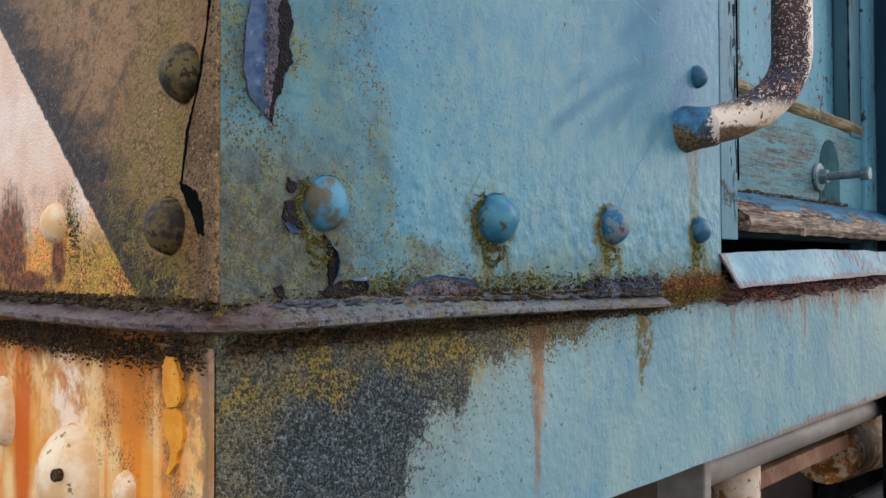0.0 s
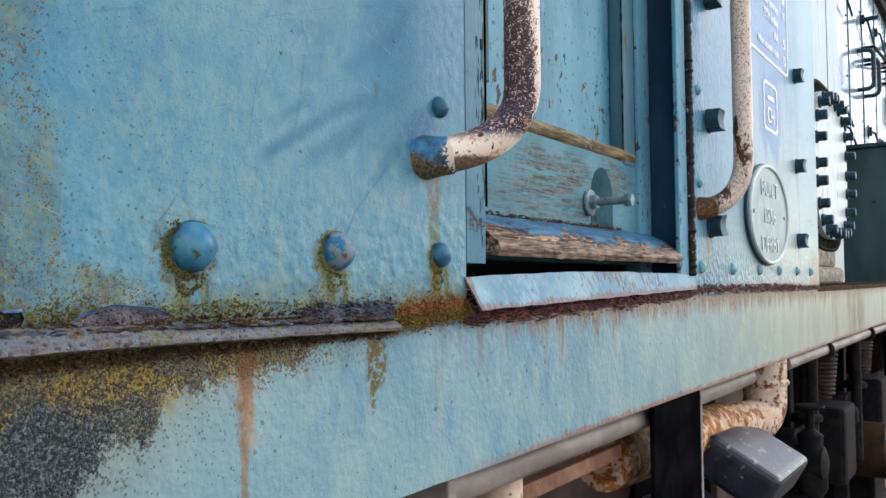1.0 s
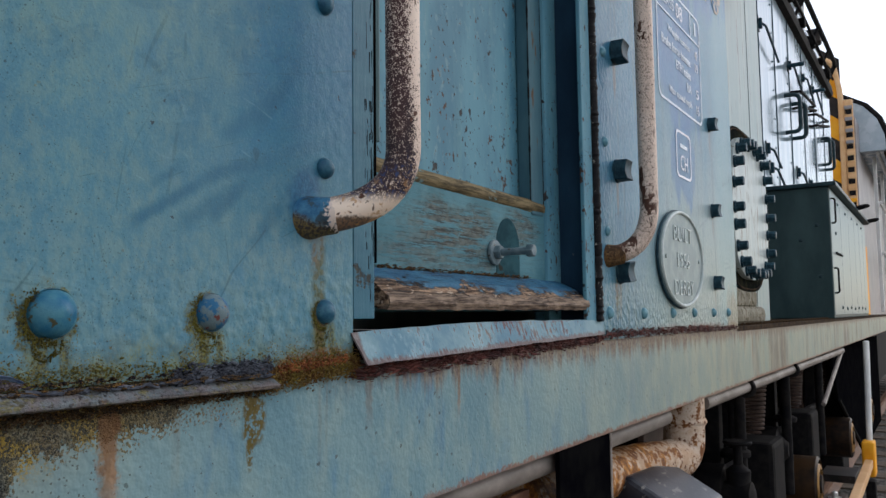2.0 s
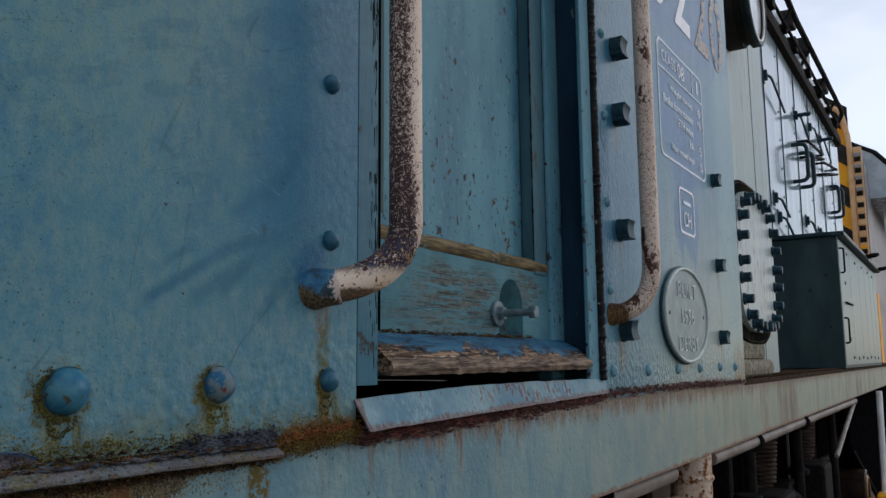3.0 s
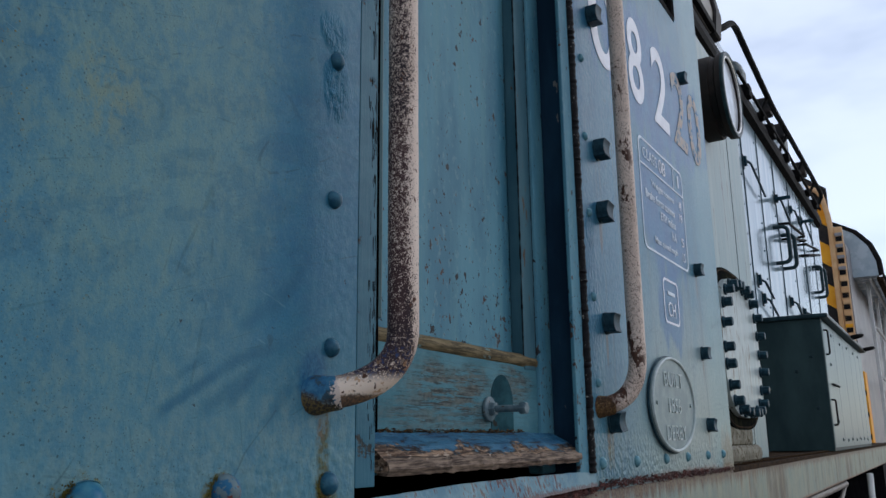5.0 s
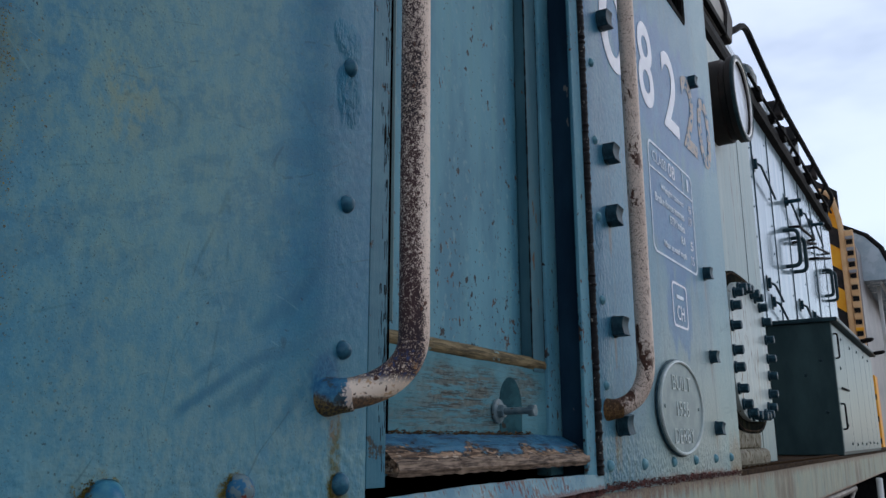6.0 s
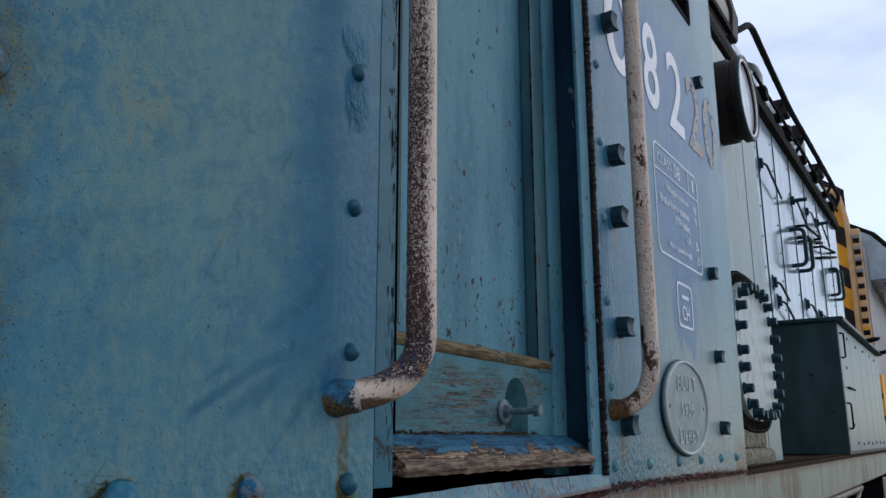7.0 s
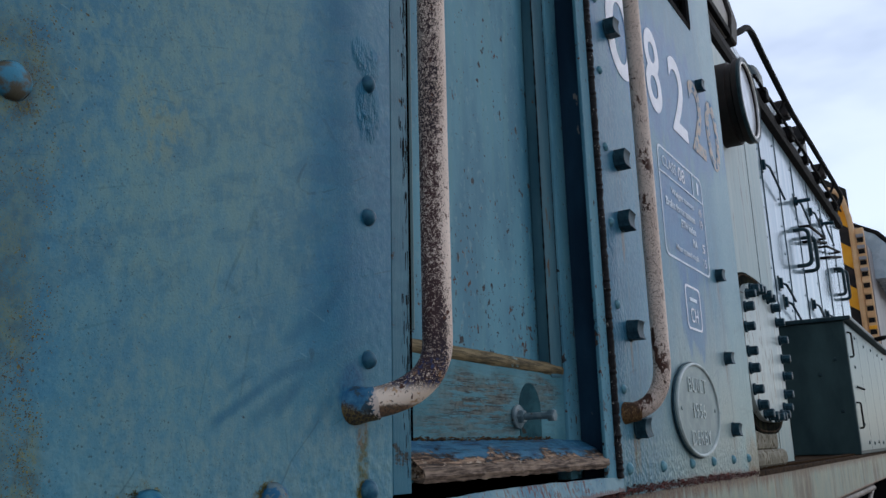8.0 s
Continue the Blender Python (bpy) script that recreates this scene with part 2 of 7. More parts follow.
    for y, r in ((0.0515, 0.017), (0.1735, 0.0165), (0.2945, 0.0145), (0.4195, 0.0125)):
        zone = n.most(zone, n.blob(n.y, n.z, y - 0.004, 1.5100, r * 1.12, r * 1.15, fine, 0.5))
        zone = n.most(zone, n.blob(n.y, n.z, y - 0.007, 1.490, 0.010, 0.022, mid, 0.8), n.blob(n.y, n.z, y + 0.010, 1.488, 0.005, 0.016, mid, 0.8))
    zone = n.most(zone, n.mul(n.blob(n.y, n.z, 0.050, 1.795, 0.030, 0.042, cloud, 0.9), 0.8), n.blob(n.y, n.z, 0.049, 1.784, 0.019, 0.022, fine, 0.6))
    zone = n.most(zone, n.blob(n.y, n.z, 0.084, 1.530, 0.010, 0.045, cloud, 0.9), n.blob(n.y, n.z, 0.105, 1.489, 0.035, 0.013, cloud, 0.9), n.mul(n.blob(n.y, n.z, 0.025, 1.575, 0.016, 0.045, cloud, 0.9), 0.9))
    foot_run = n.most(n.blob(n.y, n.z, 0.412, 1.545, 0.007, 0.045, mid, 1.0), n.blob(n.y, n.z, 0.408, 1.585, 0.016, 0.011, fine, 0.6), n.blob(n.y, n.z, 1.144, 1.596, 0.022, 0.014, fine, 0.6), n.blob(n.y, n.z, 1.146, 1.555, 0.007, 0.045, mid, 0.9))
    clump = n.noise(70, 4, 0.65, (1, 1, 0.55), 18.0)
    share = n.mul(n.mul(zone, 1.15), n.step(n.add(n.add(n.mul(cloud, 0.35), n.mul(mid, 0.25)), n.mul(clump, 0.40)), 0.455, 0.565))
    dots = n.most(n.specks(560, share, 1.0, 0.60), n.specks(950, n.mul(share, 0.95), 4.0, 0.66), n.specks(300, n.mul(share, 0.30), 7.0, 0.60))
    near = n.mul(n.step(n.add(n.y, n.mul(n.math("SUBTRACT", cloud, 0.5), 0.08)), 0.080, 0.050), n.step(n.add(n.z, n.mul(n.math("SUBTRACT", cloud, 0.5), 0.09)), 1.548, 1.515))
    c = n.mix(n.mul(near, 0.86), c, n.mix(n.step(n.add(n.mul(fine, 0.5), n.mul(speck, 0.5)), 0.44, 0.56), (0.040, 0.040, 0.036), n.mix(n.step(clump, 0.40, 0.60), (0.125, 0.105, 0.070), (0.095, 0.120, 0.115))))
    c = n.mix(n.mul(zone, 0.12), c, (0.10, 0.115, 0.055))
    c = n.mix(n.mul(zone, n.mul(n.step(n.add(n.mul(speck, 0.6), n.mul(cloud, 0.4)), 0.42, 0.54), 0.55)), c, n.mix(n.step(n.noise(60, 3, shift=17), 0.42, 0.58), (0.085, 0.070, 0.026), (0.180, 0.165, 0.030)))
    c = n.mix(n.mul(dots, 0.90), c, n.mix(n.step(n.noise(300, 2, shift=3), 0.42, 0.58), (0.062, 0.048, 0.024), n.mix(n.step(clump, 0.44, 0.58), (0.125, 0.092, 0.034), (0.165, 0.145, 0.034))))
    c = n.mix(n.mul(near, n.mul(n.step(n.add(n.mul(speck, 0.6), n.mul(clump, 0.4)), 0.56, 0.44), 0.75)), c, n.mix(n.step(fine, 0.42, 0.60), (0.030, 0.034, 0.038), (0.075, 0.085, 0.090)))
    for y, r in ((0.1735, 0.0165), (0.2945, 0.0145), (0.4195, 0.0115)):
        ring = n.most(n.blob(n.y, n.z, y - 0.0045, 1.5085, r, r * 1.02, n.add(n.mul(fine, 0.6), 0.2), 0.35), n.mul(n.blob(n.y, n.z, y - 0.006, 1.488, 0.0055, 0.018, mid, 0.6), 0.9), n.mul(n.blob(n.y, n.z, y + 0.009, 1.487, 0.003, 0.013, mid, 0.6), 0.8))
        c = n.mix(n.mul(ring, n.add(0.35, n.mul(n.step(speck, 0.40, 0.54), 0.6))), c, n.mix(n.step(n.noise(420, 3, shift=3), 0.40, 0.60), (0.040, 0.034, 0.016), (0.145, 0.125, 0.022)))
    rust = n.most(n.blob(n.y, n.z, 0.036, 1.492, 0.045, 0.030, cloud, 0.7), n.blob(n.y, n.z, 0.014, 1.548, 0.014, 0.020, cloud, 0.6), n.blob(n.y, n.z, 0.03, 1.478, 0.12, 0.012, cloud, 0.7))
    c = n.mix(n.mul(rust, n.most(n.specks(420, 0.62, 13.0, 0.62), n.specks(800, 0.6, 15.0, 0.62))), c, n.mix(n.step(cloud, 0.42, 0.6), (0.060, 0.048, 0.030), (0.105, 0.070, 0.028)))
    seam = n.most(n.blob(n.y, n.z, 0.43, 1.474, 0.06, 0.008, mid, 0.8), n.blob(n.y, n.z, 0.385, 1.470, 0.03, 0.010, mid, 0.8))
    c = n.mix(n.mul(seam, n.step(speck, 0.42, 0.52)), c, n.mix(n.step(cloud, 0.42, 0.58), (0.115, 0.085, 0.018), (0.170, 0.060, 0.020)))
    damp = n.mul(n.step(n.add(n.z, n.mul(n.math("SUBTRACT", cloud, 0.5), 0.05)), 1.492, 1.480), far)
    c = n.mix(n.mul(damp, 0.7), c, (0.13, 0.075, 0.055))
    yard = n.blob(n.y, n.z, 1.99, 1.50, 0.06, 0.06, mid, 0.9)
    c = n.mix(n.mul(yard, 0.6), c, (0.20, 0.14, 0.06))
    for y, z in ((1.812, 1.579), (1.812, 1.7467), (1.812, 1.9507), (1.163, 1.745), (1.163, 1.9443), (1.163, 1.578)):
        run = n.blob(n.y, n.z, y, z - 0.035, 0.006, 0.035, mid, 0.9)
        c = n.mix(n.mul(run, 0.5), c, (0.14, 0.115, 0.07))
    c = n.mix(n.mul(foot_run, n.add(0.35, n.mul(n.step(fine, 0.42, 0.55), 0.5))), c, n.mix(n.step(cloud, 0.45, 0.58), (0.080, 0.078, 0.022), (0.11, 0.062, 0.020)))
    c = n.mix(n.mul(pits, 0.7), c, (0.030, 0.060, 0.070))
    # chips, scratches and dull scuffs
    chips = n.step(n.noise(110, 3, 0.5, shift=11), 0.735, 0.750)
    c = n.mix(n.mul(chips, 0.85), c, (0.020, 0.026, 0.032))
    for sh, wide, along, k, tone in ((0.4, 9.0, 0.16, 0.34, (0.012, 0.040, 0.055)), (7.2, 12.0, 0.12, 0.13, (0.18, 0.32, 0.34)), (-4.6, 10.0, 0.14, 0.24, (0.014, 0.045, 0.060)), (11.5, 13.0, 0.10, 0.13, (0.19, 0.32, 0.34)), (4.2, 8.0, 0.18, 0.20, (0.014, 0.048, 0.065)), (2.6, 15.0, 0.10, 0.30, (0.016, 0.050, 0.065))):
        hair = n.mul(n.step(n.math("ABSOLUTE", n.math("SUBTRACT", n.slant(wide, 2.0, 0.4, sh, along, 0.25), 0.5)), 0.0034, 0.0012), n.step(n.noise(26, 3, shift=sh + 3), 0.54, 0.58))
        c = n.mix(n.mul(hair, k), c, tone)
    for sh, k, tone in ((2.2, 0.26, (0.014, 0.060, 0.085)), (9.4, 0.22, (0.17, 0.33, 0.37)), (13.1, 0.24, (0.014, 0.055, 0.080)), (6.3, 0.28, (0.19, 0.34, 0.37)), (-2.4, 0.24, (0.014, 0.06, 0.085))):
        scratch = n.mul(n.step(n.slant(300, 2, 0.4, sh, 0.06, 1.1), 0.715, 0.735), n.step(n.noise(9, 3, shift=sh), 0.53, 0.60))
        c = n.mix(n.mul(scratch, k), c, tone)
    # brush marks, orange peel and, low down and near the edge, wrinkled thick paint
    wrinkle = n.add(0.04, n.add(n.mul(n.step(n.z, 1.58, 1.49), 1.1), n.mul(n.step(n.y, 0.37, 0.43), 0.38)))
    n.bump(n.noise(22, 2, 0.4, (1, 1, 0.8)), 0.14, 0.0018)
    n.bump(n.mul(n.noise(105, 1.5, 0.4), wrinkle), 0.62, 0.0030)
    n.bump(n.mul(n.noise(60, 2, 0.4, (1, 1.3, 0.8), 4.0), n.mul(n.step(n.z, 1.60, 1.50), n.step(n.y, 0.12, 0.25))), 0.38, 0.0036)
    n.bump(n.slant(70, 3, 0.6, 3.0), 0.06, 0.0010)
    n.bump(n.noise(420, 3, 0.6), 0.34, 0.0009)
    loose = n.most(n.blob(n.y, n.z, 0.424, 1.903, 0.020, 0.030, mid, 0.8), n.mul(n.blob(n.y, n.z, 0.420, 1.955, 0.022, 0.020, mid, 0.8), 0.8), n.mul(n.blob(n.y, n.z, 1.112, 1.905, 0.018, 0.030, mid, 0.8), 0.6), n.mul(n.blob(n.y, n.z, 1.115, 1.74, 0.03, 0.16, mid, 0.9), 0.30))
    n.bump(n.mul(n.noise(130, 3, 0.55, (1, 1.1, 0.7), 8.0), loose), 1.0, 0.008)
    n.bump(n.math("SUBTRACT", 1.0, chips), 0.35, 0.0008)
    n.bump(dots, 0.55, 0.0010)
    return n.done(c, n.add(0.25, n.add(n.mul(cloud, 0.16), n.mul(n.most(zone, dots), 0.4))))


def valance_paint():
    n = Nodes("grimy_pale_teal_paint", 0.5)
    big, mid, fine = n.noise(4, 4, 0.6), n.noise(16, 5, 0.65, (1, 1.2, 0.7), 2.0), n.noise(170, 3, 0.62)
    cloud = n.noise(34, 6, 0.7, (1, 1, 0.8), 9.0)
    speck = n.add(n.mul(n.noise(1250, 3, 0.6, shift=5), 0.60), n.mul(n.noise(360, 3, 0.6, shift=8), 0.40))
    drip = n.noise(30, 4, 0.65, (1, 1.6, 0.06), 1.4)
    c = n.mix(n.step(big, 0.35, 0.65), (0.105, 0.205, 0.245), (0.172, 0.272, 0.285))
    c = n.mix(n.mul(n.step(mid, 0.45, 0.68), 0.70), c, (0.215, 0.300, 0.288))
    c = n.mix(n.mul(n.step(n.noise(14, 4, 0.6, (1, 1.4, 0.5), 6.0), 0.52, 0.68), 0.6), c, (0.055, 0.165, 0.270))
    # paler along the beam: sky sheen at a grazing view, mixed into the paint
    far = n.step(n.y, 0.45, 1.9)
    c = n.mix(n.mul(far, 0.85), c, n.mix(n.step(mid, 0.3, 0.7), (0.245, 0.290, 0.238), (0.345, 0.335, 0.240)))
    # dark granular crust under the corner
    ragged = n.add(n.mul(mid, 0.55), n.mul(cloud, 0.45))
    edge = n.add(n.y, n.add(n.mul(n.math("SUBTRACT", n.z, 1.405), -1.05), n.mul(n.math("SUBTRACT", ragged, 0.5), 0.26)))
    crust = n.step(edge, 0.160, 0.105)
    top = n.mul(n.step(n.add(n.z, n.mul(n.math("SUBTRACT", ragged, 0.5), 0.07)), 1.424, 1.456), n.step(n.y, 0.36, 0.20))
    zone = n.most(crust, top)
    g1, r1 = n.grit(640, 2.0)
    g2, r2 = n.grit(1150, 5.0)
    tone = n.add(n.mul(r1, 0.6), n.mul(r2, 0.4))
    grains = n.mix(n.step(tone, 0.25, 0.55), (0.034, 0.030, 0.024), n.mix(n.step(cloud, 0.42, 0.60), (0.120, 0.106, 0.066), (0.165, 0.118, 0.048)))
    grains = n.mix(n.mul(n.step(tone, 0.68, 0.82), 0.8), grains, (0.21, 0.185, 0.13))
    blueish = n.step(n.add(n.mul(mid, 0.5), n.mul(cloud, 0.5)), 0.53, 0.60)
    grains = n.mix(n.mul(blueish, 0.18), grains, n.mix(n.step(tone, 0.3, 0.6), (0.016, 0.022, 0.030), (0.075, 0.100, 0.125)))
    grains = n.mix(n.mul(n.step(n.noise(13, 4, 0.6, shift=14), 0.48, 0.62), 0.55), grains, n.mix(n.step(tone, 0.3, 0.6), (0.045, 0.034, 0.012), (0.185, 0.135, 0.055)))
    grains = n.mix(n.mul(n.blob(n.y, n.z, 0.080, 1.402, 0.062, 0.034, n.add(n.mul(mid, 0.4), n.mul(cloud, 0.6)), 0.7), 0.92), grains, n.mix(n.step(tone, 0.35, 0.65), (0.008, 0.010, 0.013), n.mix(n.step(tone, 0.72, 0.86), (0.058, 0.072, 0.086), (0.150, 0.180, 0.190))))
    bare = n.math("MULTIPLY", n.step(n.add(n.mul(r1, 0.5), n.mul(zone, 0.9)), 0.48, 0.56), n.step(zone, 0.02, 0.10))
    c = n.mix(n.mul(n.step(edge, 0.235, 0.115), n.add(0.15, n.mul(n.step(ragged, 0.40, 0.60), 0.40))), c, (0.155, 0.140, 0.095))
    c = n.mix(n.mul(bare, 0.92), c, grains)
    scatter = n.specks(520, n.mul(n.step(edge, 0.30, 0.10), 0.16), 9.0, 0.6)
    c = n.mix(n.mul(scatter, 0.75), c, (0.060, 0.062, 0.050))
    ochre = n.mul(n.mul(n.step(n.y, 0.26, 0.16), n.step(n.add(n.z, n.mul(n.math("SUBTRACT", cloud, 0.5), 0.07)), 1.418, 1.434)), n.step(n.noise(30, 3, shift=9), 0.46, 0.56))
    c = n.mix(n.mul(ochre, n.mul(n.step(n.add(n.mul(speck, 0.6), n.mul(tone, 0.4)), 0.44, 0.56), 0.9)), c, n.mix(n.step(tone, 0.35, 0.7), (0.150, 0.095, 0.018), (0.300, 0.205, 0.035)))
    # rust runs
    for y, w, zt, zb, k in ((0.2165, 0.0150, 1.458, 1.375, 0.9), (0.2150, 0.0060, 1.40, 1.335, 0.7), (0.6466, 0.006, 1.466, 1.395, 0.75), (2.2255, 0.014, 1.475, 1.33, 0.85), (2.12, 0.02, 1.475, 1.40, 0.6), (2.33, 0.015, 1.475, 1.41, 0.6), (1.30, 0.008, 1.475, 1.42, 0.5), (1.48, 0.012, 1.475, 1.43, 0.5), (0.78, 0.007, 1.472, 1.41, 0.45), (1.02, 0.010, 1.475, 1.42, 0.4), (0.485, 0.010, 1.472, 1.40, 0.35), (0.53, 0.006, 1.472, 1.42, 0.35), (1.16, 0.008, 1.475, 1.43, 0.4), (1.9, 0.02, 1.475, 1.43, 0.5), (2.6, 0.02, 1.475, 1.42, 0.5)):
        off = n.math("ABSOLUTE", n.math("SUBTRACT", n.add(n.y, n.mul(n.math("SUBTRACT", mid, 0.5), w)), y))
        run = n.mul(n.step(n.add(off, n.mul(n.math("SUBTRACT", fine, 0.5), w * 1.2)), w * 0.75, w * 0.25), n.mul(n.step(n.z, zb, zb + (zt - zb) * 0.5), n.step(n.z, zt + 0.004, zt - 0.004)))
        c = n.mix(n.mul(run, k), c, n.mix(n.mul(n.step(n.z, 1.450, 1.395), n.step(mid, 0.35, 0.6)), (0.150, 0.075, 0.035), (0.36, 0.20, 0.10)))
    moss = n.most(n.blob(n.y, n.z, 0.340, 1.440, 0.010, 0.028, mid, 0.5), n.blob(n.y, n.z, 0.338, 1.414, 0.004, 0.018, fine, 0.5), n.blob(n.y, n.z, 0.39, 1.464, 0.055, 0.010, mid, 0.6))
    c = n.mix(n.mul(moss, n.step(fine, 0.38, 0.52)), c, (0.095, 0.070, 0.016))
    top2 = n.mul(n.step(n.add(n.z, n.mul(n.math("SUBTRACT", drip, 0.5), 0.09)), 1.434, 1.464), n.step(n.y, 0.40, 0.55))
    c = n.mix(n.mul(top2, 0.82), c, n.mix(n.step(fine, 0.45, 0.55), (0.100, 0.040, 0.028), (0.20, 0.13, 0.075)))
    runs = n.mul(n.mul(n.step(drip, 0.56, 0.70), n.step(n.noise(8, 4, 0.6, (1, 1, 0.25), 9.0), 0.40, 0.60)), n.step(n.z, 1.34, 1.46))
    c = n.mix(n.mul(runs, n.add(0.34, n.mul(far, 0.16))), c, (0.14, 0.100, 0.055))
    c = n.mix(n.mul(n.mul(n.step(n.y, 1.5, 2.8), n.mul(n.step(n.noise(7, 5, 0.7, (1, 1.2, 0.10), 6.4), 0.44, 0.60), n.step(n.noise(5, 4, 0.6, (1, 1, 0.5), 3.0), 0.38, 0.60))), 0.80), c, n.mix(n.step(mid, 0.4, 0.6), (0.115, 0.075, 0.050), (0.20, 0.165, 0.115)))
    rim = n.mul(n.step(n.add(n.z, n.mul(n.math("SUBTRACT", n.add(fine, n.math("SUBTRACT", cloud, 0.5)), 0.5), 0.020)), 1.3350, 1.3300), n.step(n.y, 0.35, 0.7))
    c = n.mix(n.mul(rim, 0.75), c, (0.20, 0.065, 0.028))
    chips = n.most(n.specks(160, 0.02, 6.0, 0.35), n.specks(330, 0.03, 8.0, 0.4))
    c = n.mix(n.mul(chips, 0.7), c, (0.05, 0.055, 0.05))
    n.bump(n.noise(30, 3, 0.5), 0.30, 0.0018)
    n.bump(n.mul(n.noise(140, 2, 0.5), n.add(n.add(0.35, n.mul(zone, 0.9)), n.mul(n.step(n.y, 1.4, 0.5), 0.8))), 0.55, 0.0026)
    n.bump(fine, 0.14, 0.0010)
    n.bump(n.mul(n.add(n.mul(g1, 0.6), n.mul(g2, 0.4)), bare), 0.8, 0.0022)
    return n.done(c, n.add(0.44, n.mul(zone, 0.45)))


def end_paint():
    """Faded warning stripes on the cab's end, brown with lichen near the corner."""
    n = Nodes("faded_striped_end_paint", 0.6)
    mid, fine, big = n.noise(18, 5, 0.65), n.noise(200, 3, 0.6), n.noise(7, 4, 0.6)
    cloud = n.noise(45, 6, 0.72, shift=6.0)
    speck = n.add(n.mul(n.noise(1300, 3, 0.6, shift=5), 0.60), n.mul(n.noise(380, 3, 0.6, shift=8), 0.40))
    scuff = n.noise(60, 5, 0.7, (0.35, 1, 1.3), 3)
    # distance across the slanting stripe edge
    d = n.add(n.mul(n.math("ADD", n.x, 0.103), 0.648), n.mul(n.math("SUBTRACT", n.z, 1.492), 0.762))
    d = n.add(d, n.mul(n.math("SUBTRACT", fine, 0.5), 0.005))
    light = n.step(n.math("FRACT", n.math("DIVIDE", n.add(d, 0.3), 0.6)), 0.5017, 0.4983)
    dark = n.mix(n.step(big, 0.3, 0.65), (0.195, 0.092, 0.028), (0.315, 0.172, 0.078))
    dark = n.mix(n.mul(n.step(cloud, 0.48, 0.62), 0.7), dark, (0.075, 0.048, 0.016))
    dark = n.mix(n.mul(n.step(n.add(d, n.mul(n.math("SUBTRACT", scuff, 0.5), 0.10)), 0.052, 0.012), 0.92), dark, n.mix(n.step(fine, 0.5, 0.65), (0.016, 0.013, 0.014), (0.062, 0.052, 0.055)))
    lichen = n.most(n.blob(n.x, n.z, -0.060, 1.535, 0.045, 0.045, cloud, 1.1), n.blob(n.x, n.z, -0.075, 1.49, 0.03, 0.02, cloud, 1.0), n.blob(n.x, n.z, -0.088, 1.525, 0.026, 0.030, cloud, 0.9), n.mul(n.blob(n.x, n.z, -0.050, 1.575, 0.030, 0.045, cloud, 0.9), 0.8))
    g1, r1 = n.grit(520, 2.0)
    dark = n.mix(n.mul(n.step(r1, 0.75, 0.85), 0.45), dark, (0.040, 0.028, 0.016))
    dark = n.mix(n.mul(n.specks(650, 0.06, 12.0, 0.5), 0.7), dark, (0.38, 0.28, 0.17))
    dark = n.mix(n.mul(n.mul(lichen, 0.85), n.step(n.add(n.mul(speck, 0.7), n.mul(r1, 0.3)), 0.42, 0.60)), dark, n.mix(n.step(cloud, 0.44, 0.60), (0.110, 0.078, 0.008), (0.270, 0.200, 0.014)))
    low = n.step(n.add(n.z, n.mul(n.math("SUBTRACT", cloud, 0.5), 0.08)), 1.515, 1.480)
    dark = n.mix(n.mul(low, n.step(r1, 0.35, 0.55)), dark, n.mix(n.step(cloud, 0.44, 0.56), (0.048, 0.036, 0.010), (0.20, 0.145, 0.012)))
    smear = n.mul(n.step(n.slant_end(75, 5, 0.65), 0.56, 0.66), n.step(d, 0.09, 0.02))
    dark = n.mix(n.mul(smear, 0.75), dark, (0.026, 0.018, 0.016))
    dark = n.mix(n.mul(n.step(n.x, -0.045, -0.012), 0.55), dark, n.mix(n.step(cloud, 0.4, 0.6), (0.120, 0.056, 0.018), (0.270, 0.130, 0.046)))
    pale = n.mix(n.step(mid, 0.35, 0.7), (0.80, 0.52, 0.36), (0.90, 0.70, 0.56))
    pale = n.mix(n.mul(n.step(n.add(n.z, n.mul(n.math("SUBTRACT", cloud, 0.5), 0.09)), 1.528, 1.492), 0.9), pale, n.mix(n.step(cloud, 0.45, 0.6), (0.84, 0.30, 0.020), (0.92, 0.56, 0.10)))
    crusty = n.mul(n.step(n.add(n.z, n.mul(n.math("SUBTRACT", mid, 0.5), 0.10)), 1.535, 1.495), n.step(cloud, 0.46, 0.57))
    pale = n.mix(n.mul(crusty, 0.85), pale, n.mix(n.step(fine, 0.42, 0.60), (0.085, 0.032, 0.010), (0.46, 0.17, 0.020)))
    grit = n.mul(n.step(n.add(n.z, n.mul(n.math("SUBTRACT", cloud, 0.5), 0.16)), 1.545, 1.485), n.specks(560, 0.6, 3.0, 0.6))
    gold = n.mul(n.step(n.add(n.z, n.mul(n.math("SUBTRACT", mid, 0.5), 0.08)), 1.515, 1.485), n.step(n.x, -0.20, -0.15))
    pale = n.mix(n.mul(gold, n.step(speck, 0.46, 0.54)), pale, n.mix(n.step(cloud, 0.44, 0.58), (0.070, 0.048, 0.012), (0.66, 0.42, 0.05)))
    pale = n.mix(n.mul(grit, 0.85), pale, n.mix(n.step(mid, 0.45, 0.55), (0.060, 0.036, 0.014), (0.12, 0.085, 0.018)))
    stain = n.most(n.blob(n.x, n.z, -0.262, 1.500, 0.028, 0.035, n.add(n.mul(cloud, 0.6), n.mul(fine, 0.4)), 0.7), n.blob(n.x, n.z, -0.181, 1.490, 0.010, 0.014, cloud, 0.6), n.blob(n.x, n.z, -0.225, 1.478, 0.030, 0.006, cloud, 0.6))
    pale = n.mix(n.mul(stain, 0.92), pale, n.mix(n.step(fine, 0.45, 0.6), (0.055, 0.016, 0.010), (0.24, 0.055, 0.015)))
